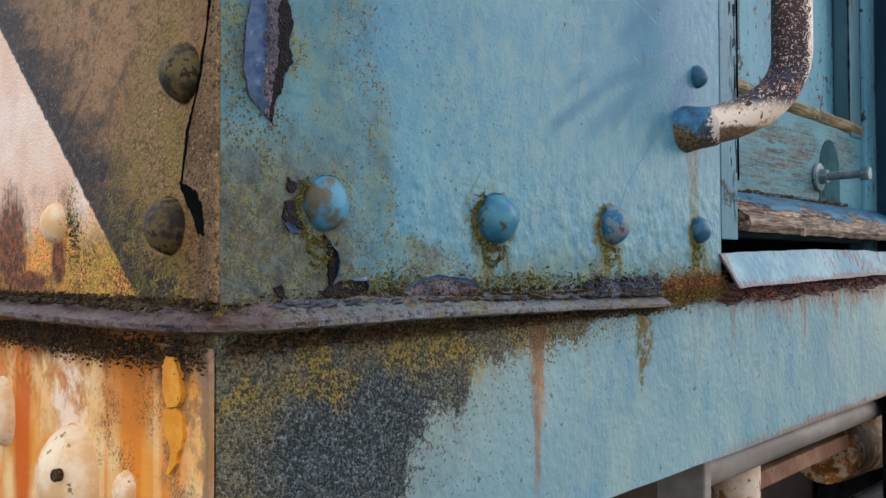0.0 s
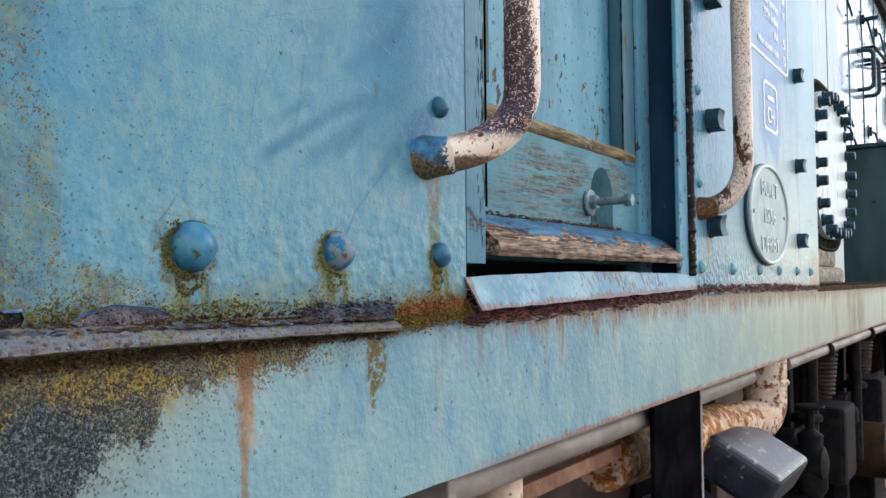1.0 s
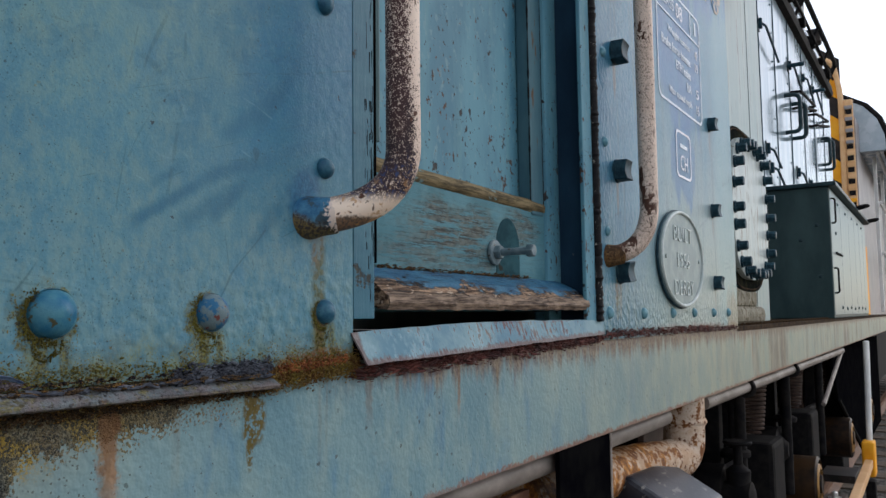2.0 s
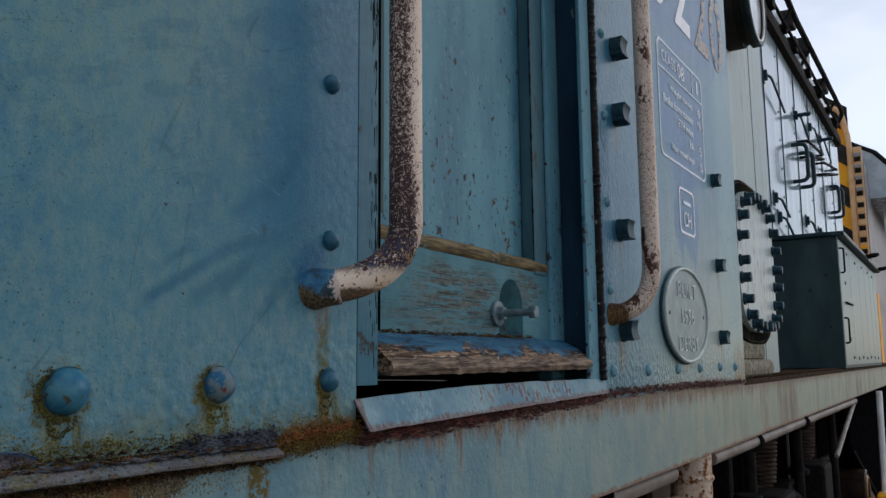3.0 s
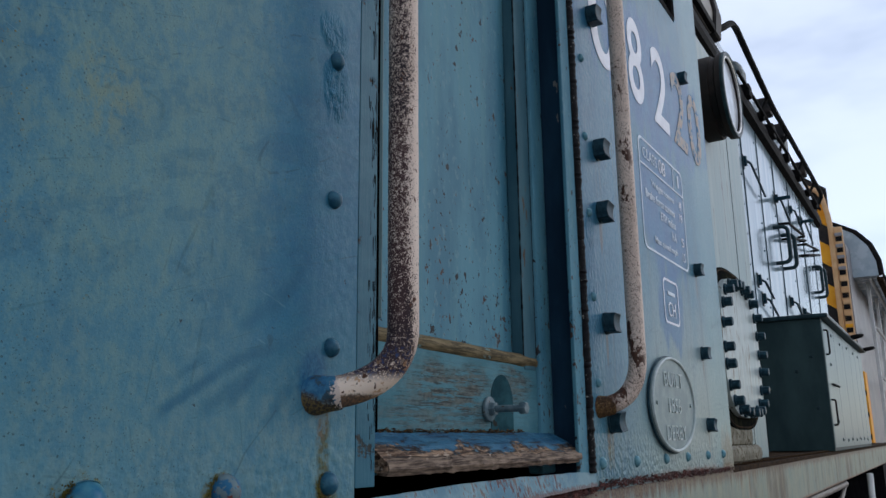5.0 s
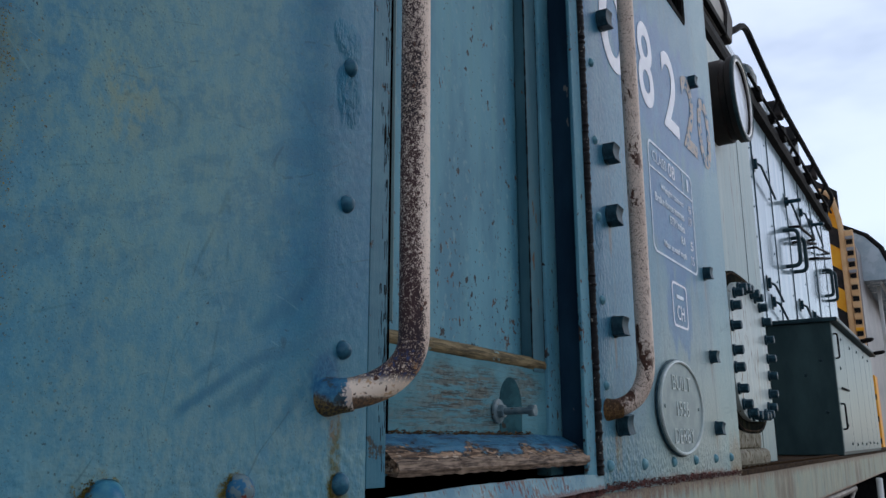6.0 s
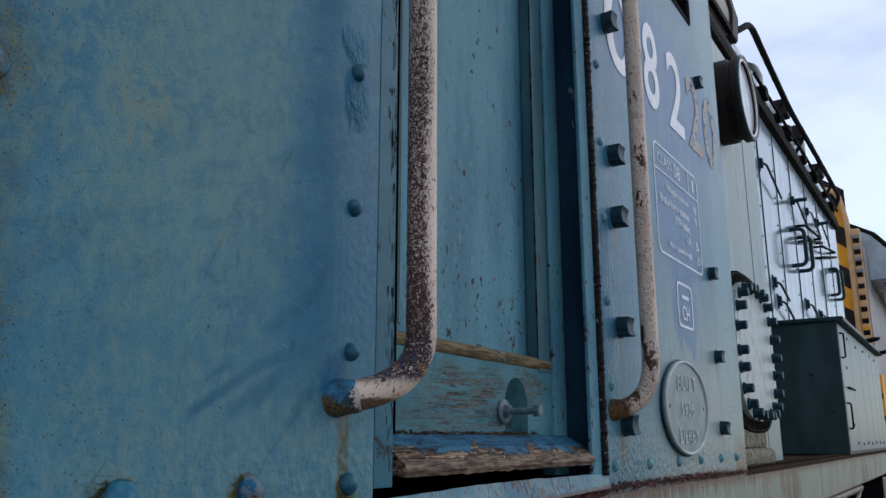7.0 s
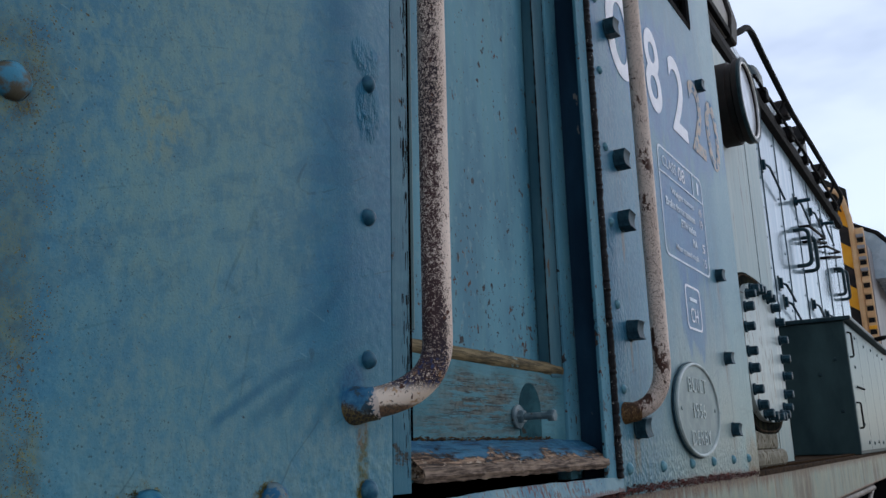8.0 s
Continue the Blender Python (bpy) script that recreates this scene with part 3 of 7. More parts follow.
    mossy = n.most(n.blob(n.x, n.z, -0.160, 1.505, 0.014, 0.024, cloud, 0.8), n.blob(n.x, n.z, -0.140, 1.492, 0.020, 0.014, cloud, 0.8), n.blob(n.x, n.z, -0.168, 1.528, 0.012, 0.006, cloud, 0.8))
    pale = n.mix(n.mul(mossy, n.most(n.specks(460, 0.62, 21.0, 0.62), n.specks(820, 0.6, 23.0, 0.62))), pale, n.mix(n.step(fine, 0.42, 0.58), (0.055, 0.046, 0.012), (0.200, 0.160, 0.022)))
    c = n.mix(light, dark, pale)
    n.bump(n.noise(35, 4, 0.6), 0.5, 0.0025)
    n.bump(n.mul(g1, n.add(0.35, n.mul(n.most(low, lichen), 0.8))), 0.6, 0.0016)
    n.bump(scuff, 0.25, 0.001)
    return n.done(c, 0.66)


def beam_paint():
    """Cream paint with orange rust runs on the buffer beam's end."""
    n = Nodes("rust_streaked_cream_paint", 0.6)
    mid, fine = n.noise(20, 5, 0.65), n.noise(220, 3, 0.6)
    cloud = n.noise(50, 6, 0.72, shift=6.0)
    runs = n.noise(26, 4, 0.6, (1.5, 1, 0.10), 4.2)
    speck = n.add(n.mul(n.noise(1300, 3, 0.6, shift=5), 0.60), n.mul(n.noise(380, 3, 0.6, shift=8), 0.40))
    c = n.mix(n.step(mid, 0.35, 0.62), (0.82, 0.32, 0.045), (0.90, 0.58, 0.26))
    c = n.mix(n.mul(n.step(runs, 0.50, 0.62), 0.85), c, (0.78, 0.21, 0.008))
    c = n.mix(n.mul(n.blob(n.x, n.z, -0.238, 1.39, 0.014, 0.10, runs, 0.9), 0.95), c, (0.66, 0.115, 0.004))
    c = n.mix(n.mul(n.blob(n.x, n.z, -0.165, 1.415, 0.020, 0.035, cloud, 0.9), 0.8), c, (0.93, 0.74, 0.56))
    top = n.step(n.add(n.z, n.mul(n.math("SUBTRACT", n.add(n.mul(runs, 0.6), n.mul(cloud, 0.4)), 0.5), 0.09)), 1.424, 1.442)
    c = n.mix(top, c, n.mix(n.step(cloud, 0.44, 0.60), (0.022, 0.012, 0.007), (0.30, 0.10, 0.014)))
    halo = n.mul(n.step(n.add(n.z, n.mul(n.math("SUBTRACT", n.add(n.mul(mid, 0.6), n.mul(cloud, 0.4)), 0.5), 0.11)), 1.385, 1.428), n.step(cloud, 0.40, 0.58))
    c = n.mix(n.mul(halo, n.math("SUBTRACT", 0.85, n.mul(top, 0.85))), c, n.mix(n.step(fine, 0.44, 0.6), (0.50, 0.13, 0.010), (0.72, 0.26, 0.02)))
    rusty = n.most(n.blob(n.x, n.z, -0.085, 1.435, 0.03, 0.03, cloud, 0.9), n.blob(n.x, n.z, -0.30, 1.43, 0.03, 0.03, cloud, 0.9))
    c = n.mix(n.mul(rusty, 0.8), c, (0.62, 0.18, 0.012))
    grit = n.mul(n.step(n.add(n.x, n.mul(n.math("SUBTRACT", n.add(n.mul(cloud, 0.5), n.mul(mid, 0.5)), 0.5), 0.26)), -0.150, -0.070), n.mul(n.step(n.add(n.mul(mid, 0.5), n.mul(cloud, 0.5)), 0.46, 0.60), n.most(n.specks(480, 0.75, 3.0, 0.62), n.specks(850, 0.8, 6.0, 0.62))))
    c = n.mix(n.mul(grit, 0.95), c, n.mix(n.step(mid, 0.45, 0.55), (0.035, 0.018, 0.008), (0.09, 0.070, 0.022)))
    edge = n.step(n.add(n.x, n.mul(n.math("SUBTRACT", cloud, 0.5), 0.03)), -0.050, -0.040)
    c = n.mix(n.mul(edge, n.mul(n.step(cloud, 0.4, 0.6), 0.5)), c, (0.22, 0.16, 0.085))
    brown = n.step(n.add(n.x, n.mul(n.math("SUBTRACT", cloud, 0.5), 0.02)), -0.012, -0.006)
    c = n.mix(n.mul(brown, 0.8), c, n.mix(n.step(cloud, 0.4, 0.6), (0.13, 0.075, 0.040), (0.30, 0.18, 0.11)))
    n.bump(n.noise(40, 4, 0.6), 0.5, 0.0025)
    n.bump(speck, 0.4, 0.0014)
    return n.done(c, 0.62)


def simple(name, a, b, rough=0.5, metal=0.0, scale=25, fine=160, depth=0.0008, stretch=(1, 1, 1), speck=None, amount=0.62, lo=0.35, hi=0.68, gloss=0.14):
    """Two tones in patches, a fine grain and, with speck, small chips of a third colour."""
    n = Nodes(name, rough, metal, gloss)
    m, f = n.noise(scale, 5, 0.62, stretch), n.noise(fine, 3, 0.6, stretch, 2.0)
    c = n.mix(n.step(m, lo, hi), a, b)
    if speck:
        c = n.mix(n.step(n.add(n.mul(n.noise(fine * 0.45, 4, 0.6, stretch, 5.0), 0.65), n.mul(m, 0.35)), amount, amount + 0.03), c, speck)
    n.bump(m, 0.25, depth * 2)
    n.bump(f, 0.35, depth)
    return n.done(c, n.add(rough - 0.08, n.mul(m, 0.16)))


def gritty(name, a, b, lit, dark, share=0.5, scale=520, depth=0.0016):
    """Two tones under a coat of loose grains, some light, some dark."""
    n = Nodes(name, 0.75)
    m = n.noise(40, 5, 0.65)
    g1, r1 = n.grit(scale, 2.0)
    g2, r2 = n.grit(scale * 1.9, 5.0)
    t = n.add(n.mul(r1, 0.6), n.mul(r2, 0.4))
    c = n.mix(n.step(m, 0.36, 0.64), a, b)
    c = n.mix(n.mul(n.step(t, 0.25 + 0.35 * share, 0.15 + 0.20 * share), 0.9), c, dark)
    c = n.mix(n.mul(n.step(t, 1.0 - 0.38 * share, 1.06 - 0.38 * share), 0.85), c, lit)
    n.bump(m, 0.4, 0.003)
    n.bump(n.add(n.mul(g1, 0.6), n.mul(g2, 0.4)), 0.7, depth)
    return n.done(c, 0.78)


def rail_paint(name, bare, at, foot=None):
    """Cream paint over black on a handrail: rubbed through at the bend and in fine speckles above it, denser for shade
    down its left edge.
    bare: the height of its bend, how much is worn, the height at which that ends.
    at: the x and y of the upright; foot: how far out from the sheet its foot is rusted."""
    n = Nodes(name, 0.45)
    zb, share, top = bare
    mid, fine = n.noise(11, 4, 0.6, (1, 1, 0.6), 1.2), n.noise(340, 5, 0.72, (1, 1, 0.8))
    grain = n.noise(900, 3, 0.6, shift=4)
    cream = n.mix(n.step(mid, 0.3, 0.7), (0.58, 0.44, 0.35), (0.72, 0.58, 0.48))
    across = n.add(n.mul(n.math("SUBTRACT", n.x, at[0]), 0.8), n.mul(n.math("SUBTRACT", n.y, at[1]), 0.6))
    side = n.step(n.add(across, n.mul(n.math("SUBTRACT", mid, 0.5), 0.012)), 0.0140, 0.0000)
    up = n.add(n.z, n.mul(n.math("SUBTRACT", mid, 0.5), 0.16))
    bend_wear = n.mul(n.step(up, zb + 0.12, zb + 0.02), n.step(n.add(n.z, n.mul(n.math("SUBTRACT", fine, 0.5), 0.012)), zb - 0.014, zb - 0.004))
    high = n.step(up, top, zb)
    # real rubbing, plus the left edge's shade drawn as extra dark speckles
    wear_shade = n.add(n.mul(bend_wear, n.add(0.020, n.mul(side, 0.082))), n.mul(high, n.mul(n.add(-0.25, n.mul(side, 1.25)), share)))
    wear_shade = n.math("MINIMUM", wear_shade, 0.135)
    worn = n.step(n.add(n.add(n.mul(fine, 0.5), n.mul(grain, 0.5)), wear_shade), 0.562, 0.580)
    worn = n.mul(worn, n.step(n.z, zb - 0.020, zb - 0.008))
    dark = n.mix(n.step(mid, 0.4, 0.6), (0.032, 0.022, 0.026), (0.070, 0.036, 0.034))
    dark = n.mix(n.mul(n.step(n.z, zb + 0.03, zb), n.step(fine, 0.54, 0.60)), dark, (0.05, 0.075, 0.17))
    cream = n.mix(n.step(n.add(n.z, n.mul(n.math("SUBTRACT", fine, 0.5), 0.02)), zb + 0.008, zb - 0.006), cream, (0.88, 0.70, 0.55))
    c = n.mix(worn, cream, dark)
    under = n.mul(n.step(n.add(n.z, n.mul(n.math("SUBTRACT", n.add(n.mul(mid, 0.4), n.mul(fine, 0.6)), 0.5), 0.016)), zb - 0.0275, zb - 0.0315), 0.9)
    c = n.mix(under, c, n.mix(n.step(fine, 0.45, 0.58), (0.040, 0.022, 0.014), (0.19, 0.085, 0.030)))
    stain = n.mul(n.step(n.z, zb + 0.012, zb - 0.012), n.step(n.noise(75, 4, 0.7, shift=6), 0.545, 0.60))
    c = n.mix(n.mul(stain, 0.75), c, (0.50, 0.26, 0.10))
    spot = n.most(n.step(n.noise(60, 3, 0.5, shift=8), 0.70, 0.72), n.step(n.noise(170, 3, 0.55, (1, 1, 0.7), 12.0), 0.665, 0.680))
    c = n.mix(spot, c, (0.09, 0.040, 0.025))
    if foot:
        rusty = n.step(n.add(n.x, n.mul(n.math("SUBTRACT", n.add(n.mul(mid, 0.4), n.mul(fine, 0.6)), 0.5), 0.06)), foot + 0.008, foot - 0.006)
        c = n.mix(n.mul(rusty, 0.92), c, n.mix(n.step(fine, 0.42, 0.58), (0.038, 0.020, 0.013), (0.170, 0.088, 0.044)))
        torn = n.mul(n.step(n.add(n.noise(34, 5, 0.72, (1, 1, 0.6), 2.4), n.mul(n.step(n.z, 1.86, 1.66), 0.06)), 0.590, 0.605), n.add(0.25, n.mul(side, 0.75)))
        c = n.mix(torn, c, n.mix(n.step(grain, 0.42, 0.58), (0.040, 0.022, 0.018), (0.110, 0.048, 0.028)))
    n.bump(n.math("SUBTRACT", 1.0, worn), 0.4, 0.0006)
    n.bump(fine, 0.15, 0.0005)
    return n.done(c, n.add(0.40, n.mul(mid, 0.2)))


def wood_paint(name, paint_a, paint_b, wood_a, wood_b, cover, axis="y", rough=0.6, above=None):
    """Flaking paint on grained wood. cover: share of paint left."""
    n = Nodes(name, rough)
    st = {"y": (6, 0.5, 6), "z": (6, 6, 0.4)}[axis]
    grain = n.noise(45, 5, 0.7, st)
    mid = n.noise(13, 5, 0.7, (1, 0.6, 1.4), 2.0)
    fine = n.noise(150, 3, 0.6, (1, 0.6, 1.5))
    wood = n.mix(n.step(grain, 0.35, 0.65), wood_a, wood_b)
    paint = n.mix(n.step(mid, 0.35, 0.7), paint_a, paint_b)
    if above:
        mid = n.add(n.mul(mid, 0.75), n.mul(n.step(n.z, above - 0.016, above + 0.014), 0.30))
    left = n.step(n.add(n.mul(mid, 0.7), n.mul(n.add(n.mul(fine, 0.5), n.mul(grain, 0.5)), 0.3)), 1 - cover - 0.02, 1 - cover + 0.015)
    c = n.mix(left, wood, paint)
    n.bump(grain, 0.5, 0.0012)
    n.bump(left, 0.4, 0.0008)
    return n.done(c, n.add(0.7, n.mul(left, -0.28)))


PAINT, VALANCE, END, BEAM = cab_paint(), valance_paint(), end_paint(), beam_paint()
RIVET = simple("blue_rivet_paint", (0.012, 0.105, 0.195), (0.062, 0.190, 0.235), 0.34, 0, 70, 260, 0.0009, speck=(0.060, 0.054, 0.026), amount=0.560, gloss=0.22)
RIVET_SMALL = simple("dull_blue_rivet_paint", (0.014, 0.070, 0.122), (0.042, 0.135, 0.185), 0.36, 0, 110, 420, 0.0010, speck=(0.070, 0.026, 0.024), amount=0.60, gloss=0.2)
RIVET_PALE = simple("teal_rivet_paint", (0.075, 0.20, 0.26), (0.17, 0.33, 0.36), 0.38, 0, 90, 260, 0.0006, speck=(0.05, 0.05, 0.03), amount=0.66)
RIVET_DARK = simple("blackened_rivet_steel", (0.026, 0.019, 0.015), (0.125, 0.090, 0.036), 0.6, 0, 60, 420, 0.0010, speck=(0.030, 0.020, 0.014), amount=0.56, lo=0.42, hi=0.60)
RIVET_CREAM = simple("cream_rivet_paint", (0.78, 0.47, 0.22), (0.86, 0.66, 0.44), 0.55, 0, 45, 420, 0.0009, speck=(0.30, 0.17, 0.06), amount=0.60, lo=0.40, hi=0.60)
BOLT = simple("dark_teal_bolt_paint", (0.012, 0.030, 0.042), (0.030, 0.070, 0.092), 0.4, 0, 70, 240, 0.0006, speck=(0.12, 0.06, 0.03), amount=0.66, gloss=0.05)


def ledge_paint():
    """Scaling steel: brown on the end, blue-grey with old paint along the side, pale worn crest."""
    n = Nodes("weathered_ledge_steel", 0.6)
    flow, fine = n.noise(30, 5, 0.7, (0.35, 0.35, 3.5)), n.noise(260, 4, 0.65, (0.6, 0.6, 2.0))
    cloud = n.noise(55, 5, 0.7, shift=4.0)
    g, r = n.grit(520, 3.0)
    side = n.step(n.add(n.y, n.mul(n.math("SUBTRACT", cloud, 0.5), 0.10)), -0.01, 0.06)
    c = n.mix(n.step(flow, 0.30, 0.70), (0.072, 0.044, 0.042), (0.135, 0.092, 0.084))
    blue = n.mix(n.step(flow, 0.30, 0.70), (0.080, 0.108, 0.122), (0.140, 0.172, 0.184))
    c = n.mix(n.mul(side, n.add(0.35, n.mul(n.step(cloud, 0.40, 0.60), 0.55))), c, blue)
    c = n.mix(n.mul(n.step(fine, 0.58, 0.68), 0.4), c, (0.19, 0.170, 0.145))
    c = n.mix(n.mul(n.step(cloud, 0.56, 0.64), 0.75), c, n.mix(n.step(fine, 0.45, 0.6), (0.055, 0.026, 0.014), (0.150, 0.080, 0.028)))
    c = n.mix(n.mul(n.step(r, 0.86, 0.90), 0.7), c, (0.020, 0.016, 0.016))
    low = n.step(n.add(n.z, n.mul(n.math("SUBTRACT", n.add(n.mul(fine, 0.5), n.mul(flow, 0.5)), 0.5), 0.006)), 1.4610, 1.4580)
    c = n.mix(n.mul(low, 0.75), c, n.mix(n.step(fine, 0.42, 0.58), (0.060, 0.038, 0.028), (0.165, 0.125, 0.095)))
    scale = n.step(n.noise(95, 5, 0.7, (0.5, 0.5, 2.6), 13.0), 0.600, 0.630)
    c = n.mix(n.mul(scale, 0.85), c, (0.018, 0.015, 0.017))
    n.bump(n.math("SUBTRACT", 1.0, scale), 0.6, 0.0016)
    moss = n.mul(n.mul(side, n.step(n.noise(45, 4, 0.65, shift=9.0), 0.50, 0.60)), n.step(r, 0.25, 0.5))
    c = n.mix(n.mul(moss, 0.75), c, n.mix(n.step(fine, 0.44, 0.56), (0.060, 0.052, 0.022), (0.150, 0.130, 0.040)))
    n.bump(flow, 0.35, 0.0028)
    n.bump(fine, 0.45, 0.0014)
    n.bump(g, 0.45, 0.0012)
    return n.done(c, 0.50)


LEDGE = ledge_paint()
SEAM = simple("flaking_red_rust", (0.028, 0.010, 0.011), (0.120, 0.036, 0.028), 0.7, 0, 40, 240, 0.0016, speck=(0.30, 0.17, 0.10), amount=0.62)
CRUST = gritty("dark_crusted_dirt", (0.030, 0.020, 0.012), (0.085, 0.048, 0.020), (0.26, 0.14, 0.03), (0.014, 0.010, 0.008), 0.6, 600)


def sill_paint():
    n = Nodes("chipped_pale_blue_sill", 0.45)
    mid, cloud, fine = n.noise(14, 4, 0.6), n.noise(40, 5, 0.7, (1, 1, 0.6), 3.0), n.noise(190, 3, 0.6, (1, 1.4, 0.5))
    v = n.math("DIVIDE", n.math("SUBTRACT", n.z, n.add(1.4595, n.mul(n.y, 0.0186))), 0.028)
    c = n.mix(n.step(mid, 0.38, 0.62), (0.072, 0.172, 0.232), (0.148, 0.252, 0.285))
    c = n.mix(n.mul(n.step(cloud, 0.5, 0.66), 0.7), c, (0.215, 0.330, 0.370))
    c = n.mix(n.mul(n.step(cloud, 0.46, 0.34), 0.6), c, (0.042, 0.130, 0.205))
    busy = n.add(n.blob(n.y, v, 0.80, 0.5, 0.15, 0.7, mid, 1.2), n.mul(n.step(v, 0.75, 1.0), 0.6))
    chips = n.step(n.add(n.add(n.mul(fine, 0.55), n.mul(cloud, 0.45)), n.mul(busy, 0.075)), 0.600, 0.625)
    c = n.mix(n.mul(chips, 0.9), c, n.mix(n.step(mid, 0.45, 0.55), (0.095, 0.040, 0.036), (0.150, 0.110, 0.090)))
    low = n.most(n.step(n.add(v, n.mul(n.math("SUBTRACT", n.add(n.mul(cloud, 0.6), n.mul(fine, 0.4)), 0.5), 1.1)), 0.24, 0.08), n.step(n.add(n.y, n.mul(n.math("SUBTRACT", cloud, 0.5), 0.02)), 0.468, 0.463))
    c = n.mix(n.mul(low, 0.85), c, n.mix(n.step(fine, 0.45, 0.6), (0.105, 0.050, 0.045), (0.160, 0.120, 0.110)))
    n.bump(n.noise(45, 3, 0.5), 0.4, 0.002)
    n.bump(n.math("SUBTRACT", 1.0, chips), 0.5, 0.0008)
    return n.done(c, n.add(0.40, n.mul(cloud, 0.2)))


def kick_paint():
    """Teal paint on plywood, cracked along the grain in the middle."""
    n = Nodes("flaking_teal_on_plywood", 0.6)
    grain, mid = n.noise(60, 5, 0.72, (3, 0.28, 3.2)), n.noise(16, 5, 0.65, (1, 0.8, 1), 2.0)
    fine, blot = n.noise(150, 4, 0.65, (1, 0.7, 1)), n.noise(38, 5, 0.7, (1, 0.6, 1.2), 7.0)
    c = n.mix(n.step(mid, 0.36, 0.66), (0.058, 0.165, 0.200), (0.092, 0.215, 0.250))
    c = n.mix(n.mul(n.step(blot, 0.52, 0.64), 0.4), c, (0.125, 0.235, 0.245))
    area = n.most(n.blob(n.y, n.z, 0.725, 1.618, 0.105, 0.030, mid, 0.8), n.mul(n.blob(n.y, n.z, 0.70, 1.585, 0.13, 0.022, blot, 0.8), 0.7), n.mul(n.blob(n.y, n.z, 0.91, 1.632, 0.05, 0.03, blot, 0.8), 0.8))
    bare = n.mul(area, n.step(n.add(n.mul(grain, 0.75), n.mul(blot, 0.25)), 0.44, 0.52))
    c = n.mix(n.mul(bare, 0.8), c, n.mix(n.step(fine, 0.42, 0.58), (0.070, 0.064, 0.046), (0.130, 0.118, 0.092)))
    crack = n.mul(n.add(0.15, n.mul(area, 0.85)), n.step(n.noise(120, 4, 0.7, (3, 0.20, 3.4), 9.0), 0.545, 0.575))
    c = n.mix(n.mul(crack, 0.85), c, (0.028, 0.028, 0.024))
    chips = n.step(n.add(n.mul(fine, 0.6), n.mul(blot, 0.4)), 0.655, 0.675)
    c = n.mix(n.mul(chips, 0.8), c, (0.075, 0.060, 0.045))
    n.bump(grain, 0.35, 0.001)
    n.bump(n.math("SUBTRACT", 1.0, n.most(crack, bare)), 0.5, 0.0008)
    return n.done(c, n.add(0.55, n.mul(mid, 0.2)))


def weather_paint():
    """Blue paint left on the upper part of the sloping board, bleached timber below."""
    n = Nodes("blue_paint_flaking_off_timber", 0.6)
    grain = n.noise(70, 5, 0.72, (2.2, 0.30, 3.5))
    mid, fine = n.noise(13, 5, 0.7, (1, 0.9, 1), 5.0), n.noise(120, 4, 0.68, (1, 0.6, 1.5))
    blot = n.noise(42, 5, 0.72, (1, 0.7, 1.2), 2.0)
    wood = n.mix(n.step(grain, 0.38, 0.60), (0.38, 0.25, 0.160), (0.050, 0.028, 0.018))
    wood = n.mix(n.mul(n.step(fine, 0.56, 0.62), 0.65), wood, (0.58, 0.46, 0.35))
    wood = n.mix(n.mul(n.step(mid, 0.52, 0.62), 0.55), wood, (0.105, 0.085, 0.070))
    blue = n.mix(n.step(blot, 0.38, 0.62), (0.014, 0.075, 0.150), (0.042, 0.145, 0.230))
    blue = n.mix(n.mul(n.step(fine, 0.58, 0.68), 0.6), blue, (0.20, 0.30, 0.34))
    ragged = n.add(n.add(n.mul(mid, 0.45), n.mul(blot, 0.30)), n.add(n.mul(fine, 0.13), n.mul(grain, 0.12)))
    level = n.add(n.mul(n.math("SUBTRACT", n.z, 1.5415), 1.0), n.mul(n.math("SUBTRACT", ragged, 0.5), 0.125))
    left = n.step(level, -0.0012, 0.0008)
    c = n.mix(left, wood, blue)
    rim = n.mul(n.step(level, -0.006, -0.001), n.step(level, 0.003, 0.0005))
    c = n.mix(n.mul(rim, n.mul(n.step(fine, 0.40, 0.55), 0.85)), c, (0.030, 0.026, 0.026))
    split = n.most(n.step(n.noise(75, 3, 0.6, (2, 0.16, 3.0), 11.0), 0.585, 0.615), n.step(n.noise(160, 4, 0.65, (1.5, 0.35, 2.2), 16.0), 0.610, 0.640))
    c = n.mix(n.mul(split, 0.8), c, (0.025, 0.020, 0.018))
    n.bump(grain, 0.9, 0.0026)
    n.bump(left, 0.9, 0.0018)
    n.bump(n.math("SUBTRACT", 1.0, split), 0.9, 0.0025)
    return n.done(c, n.add(0.75, n.mul(left, -0.25)))


SILL = sill_paint()


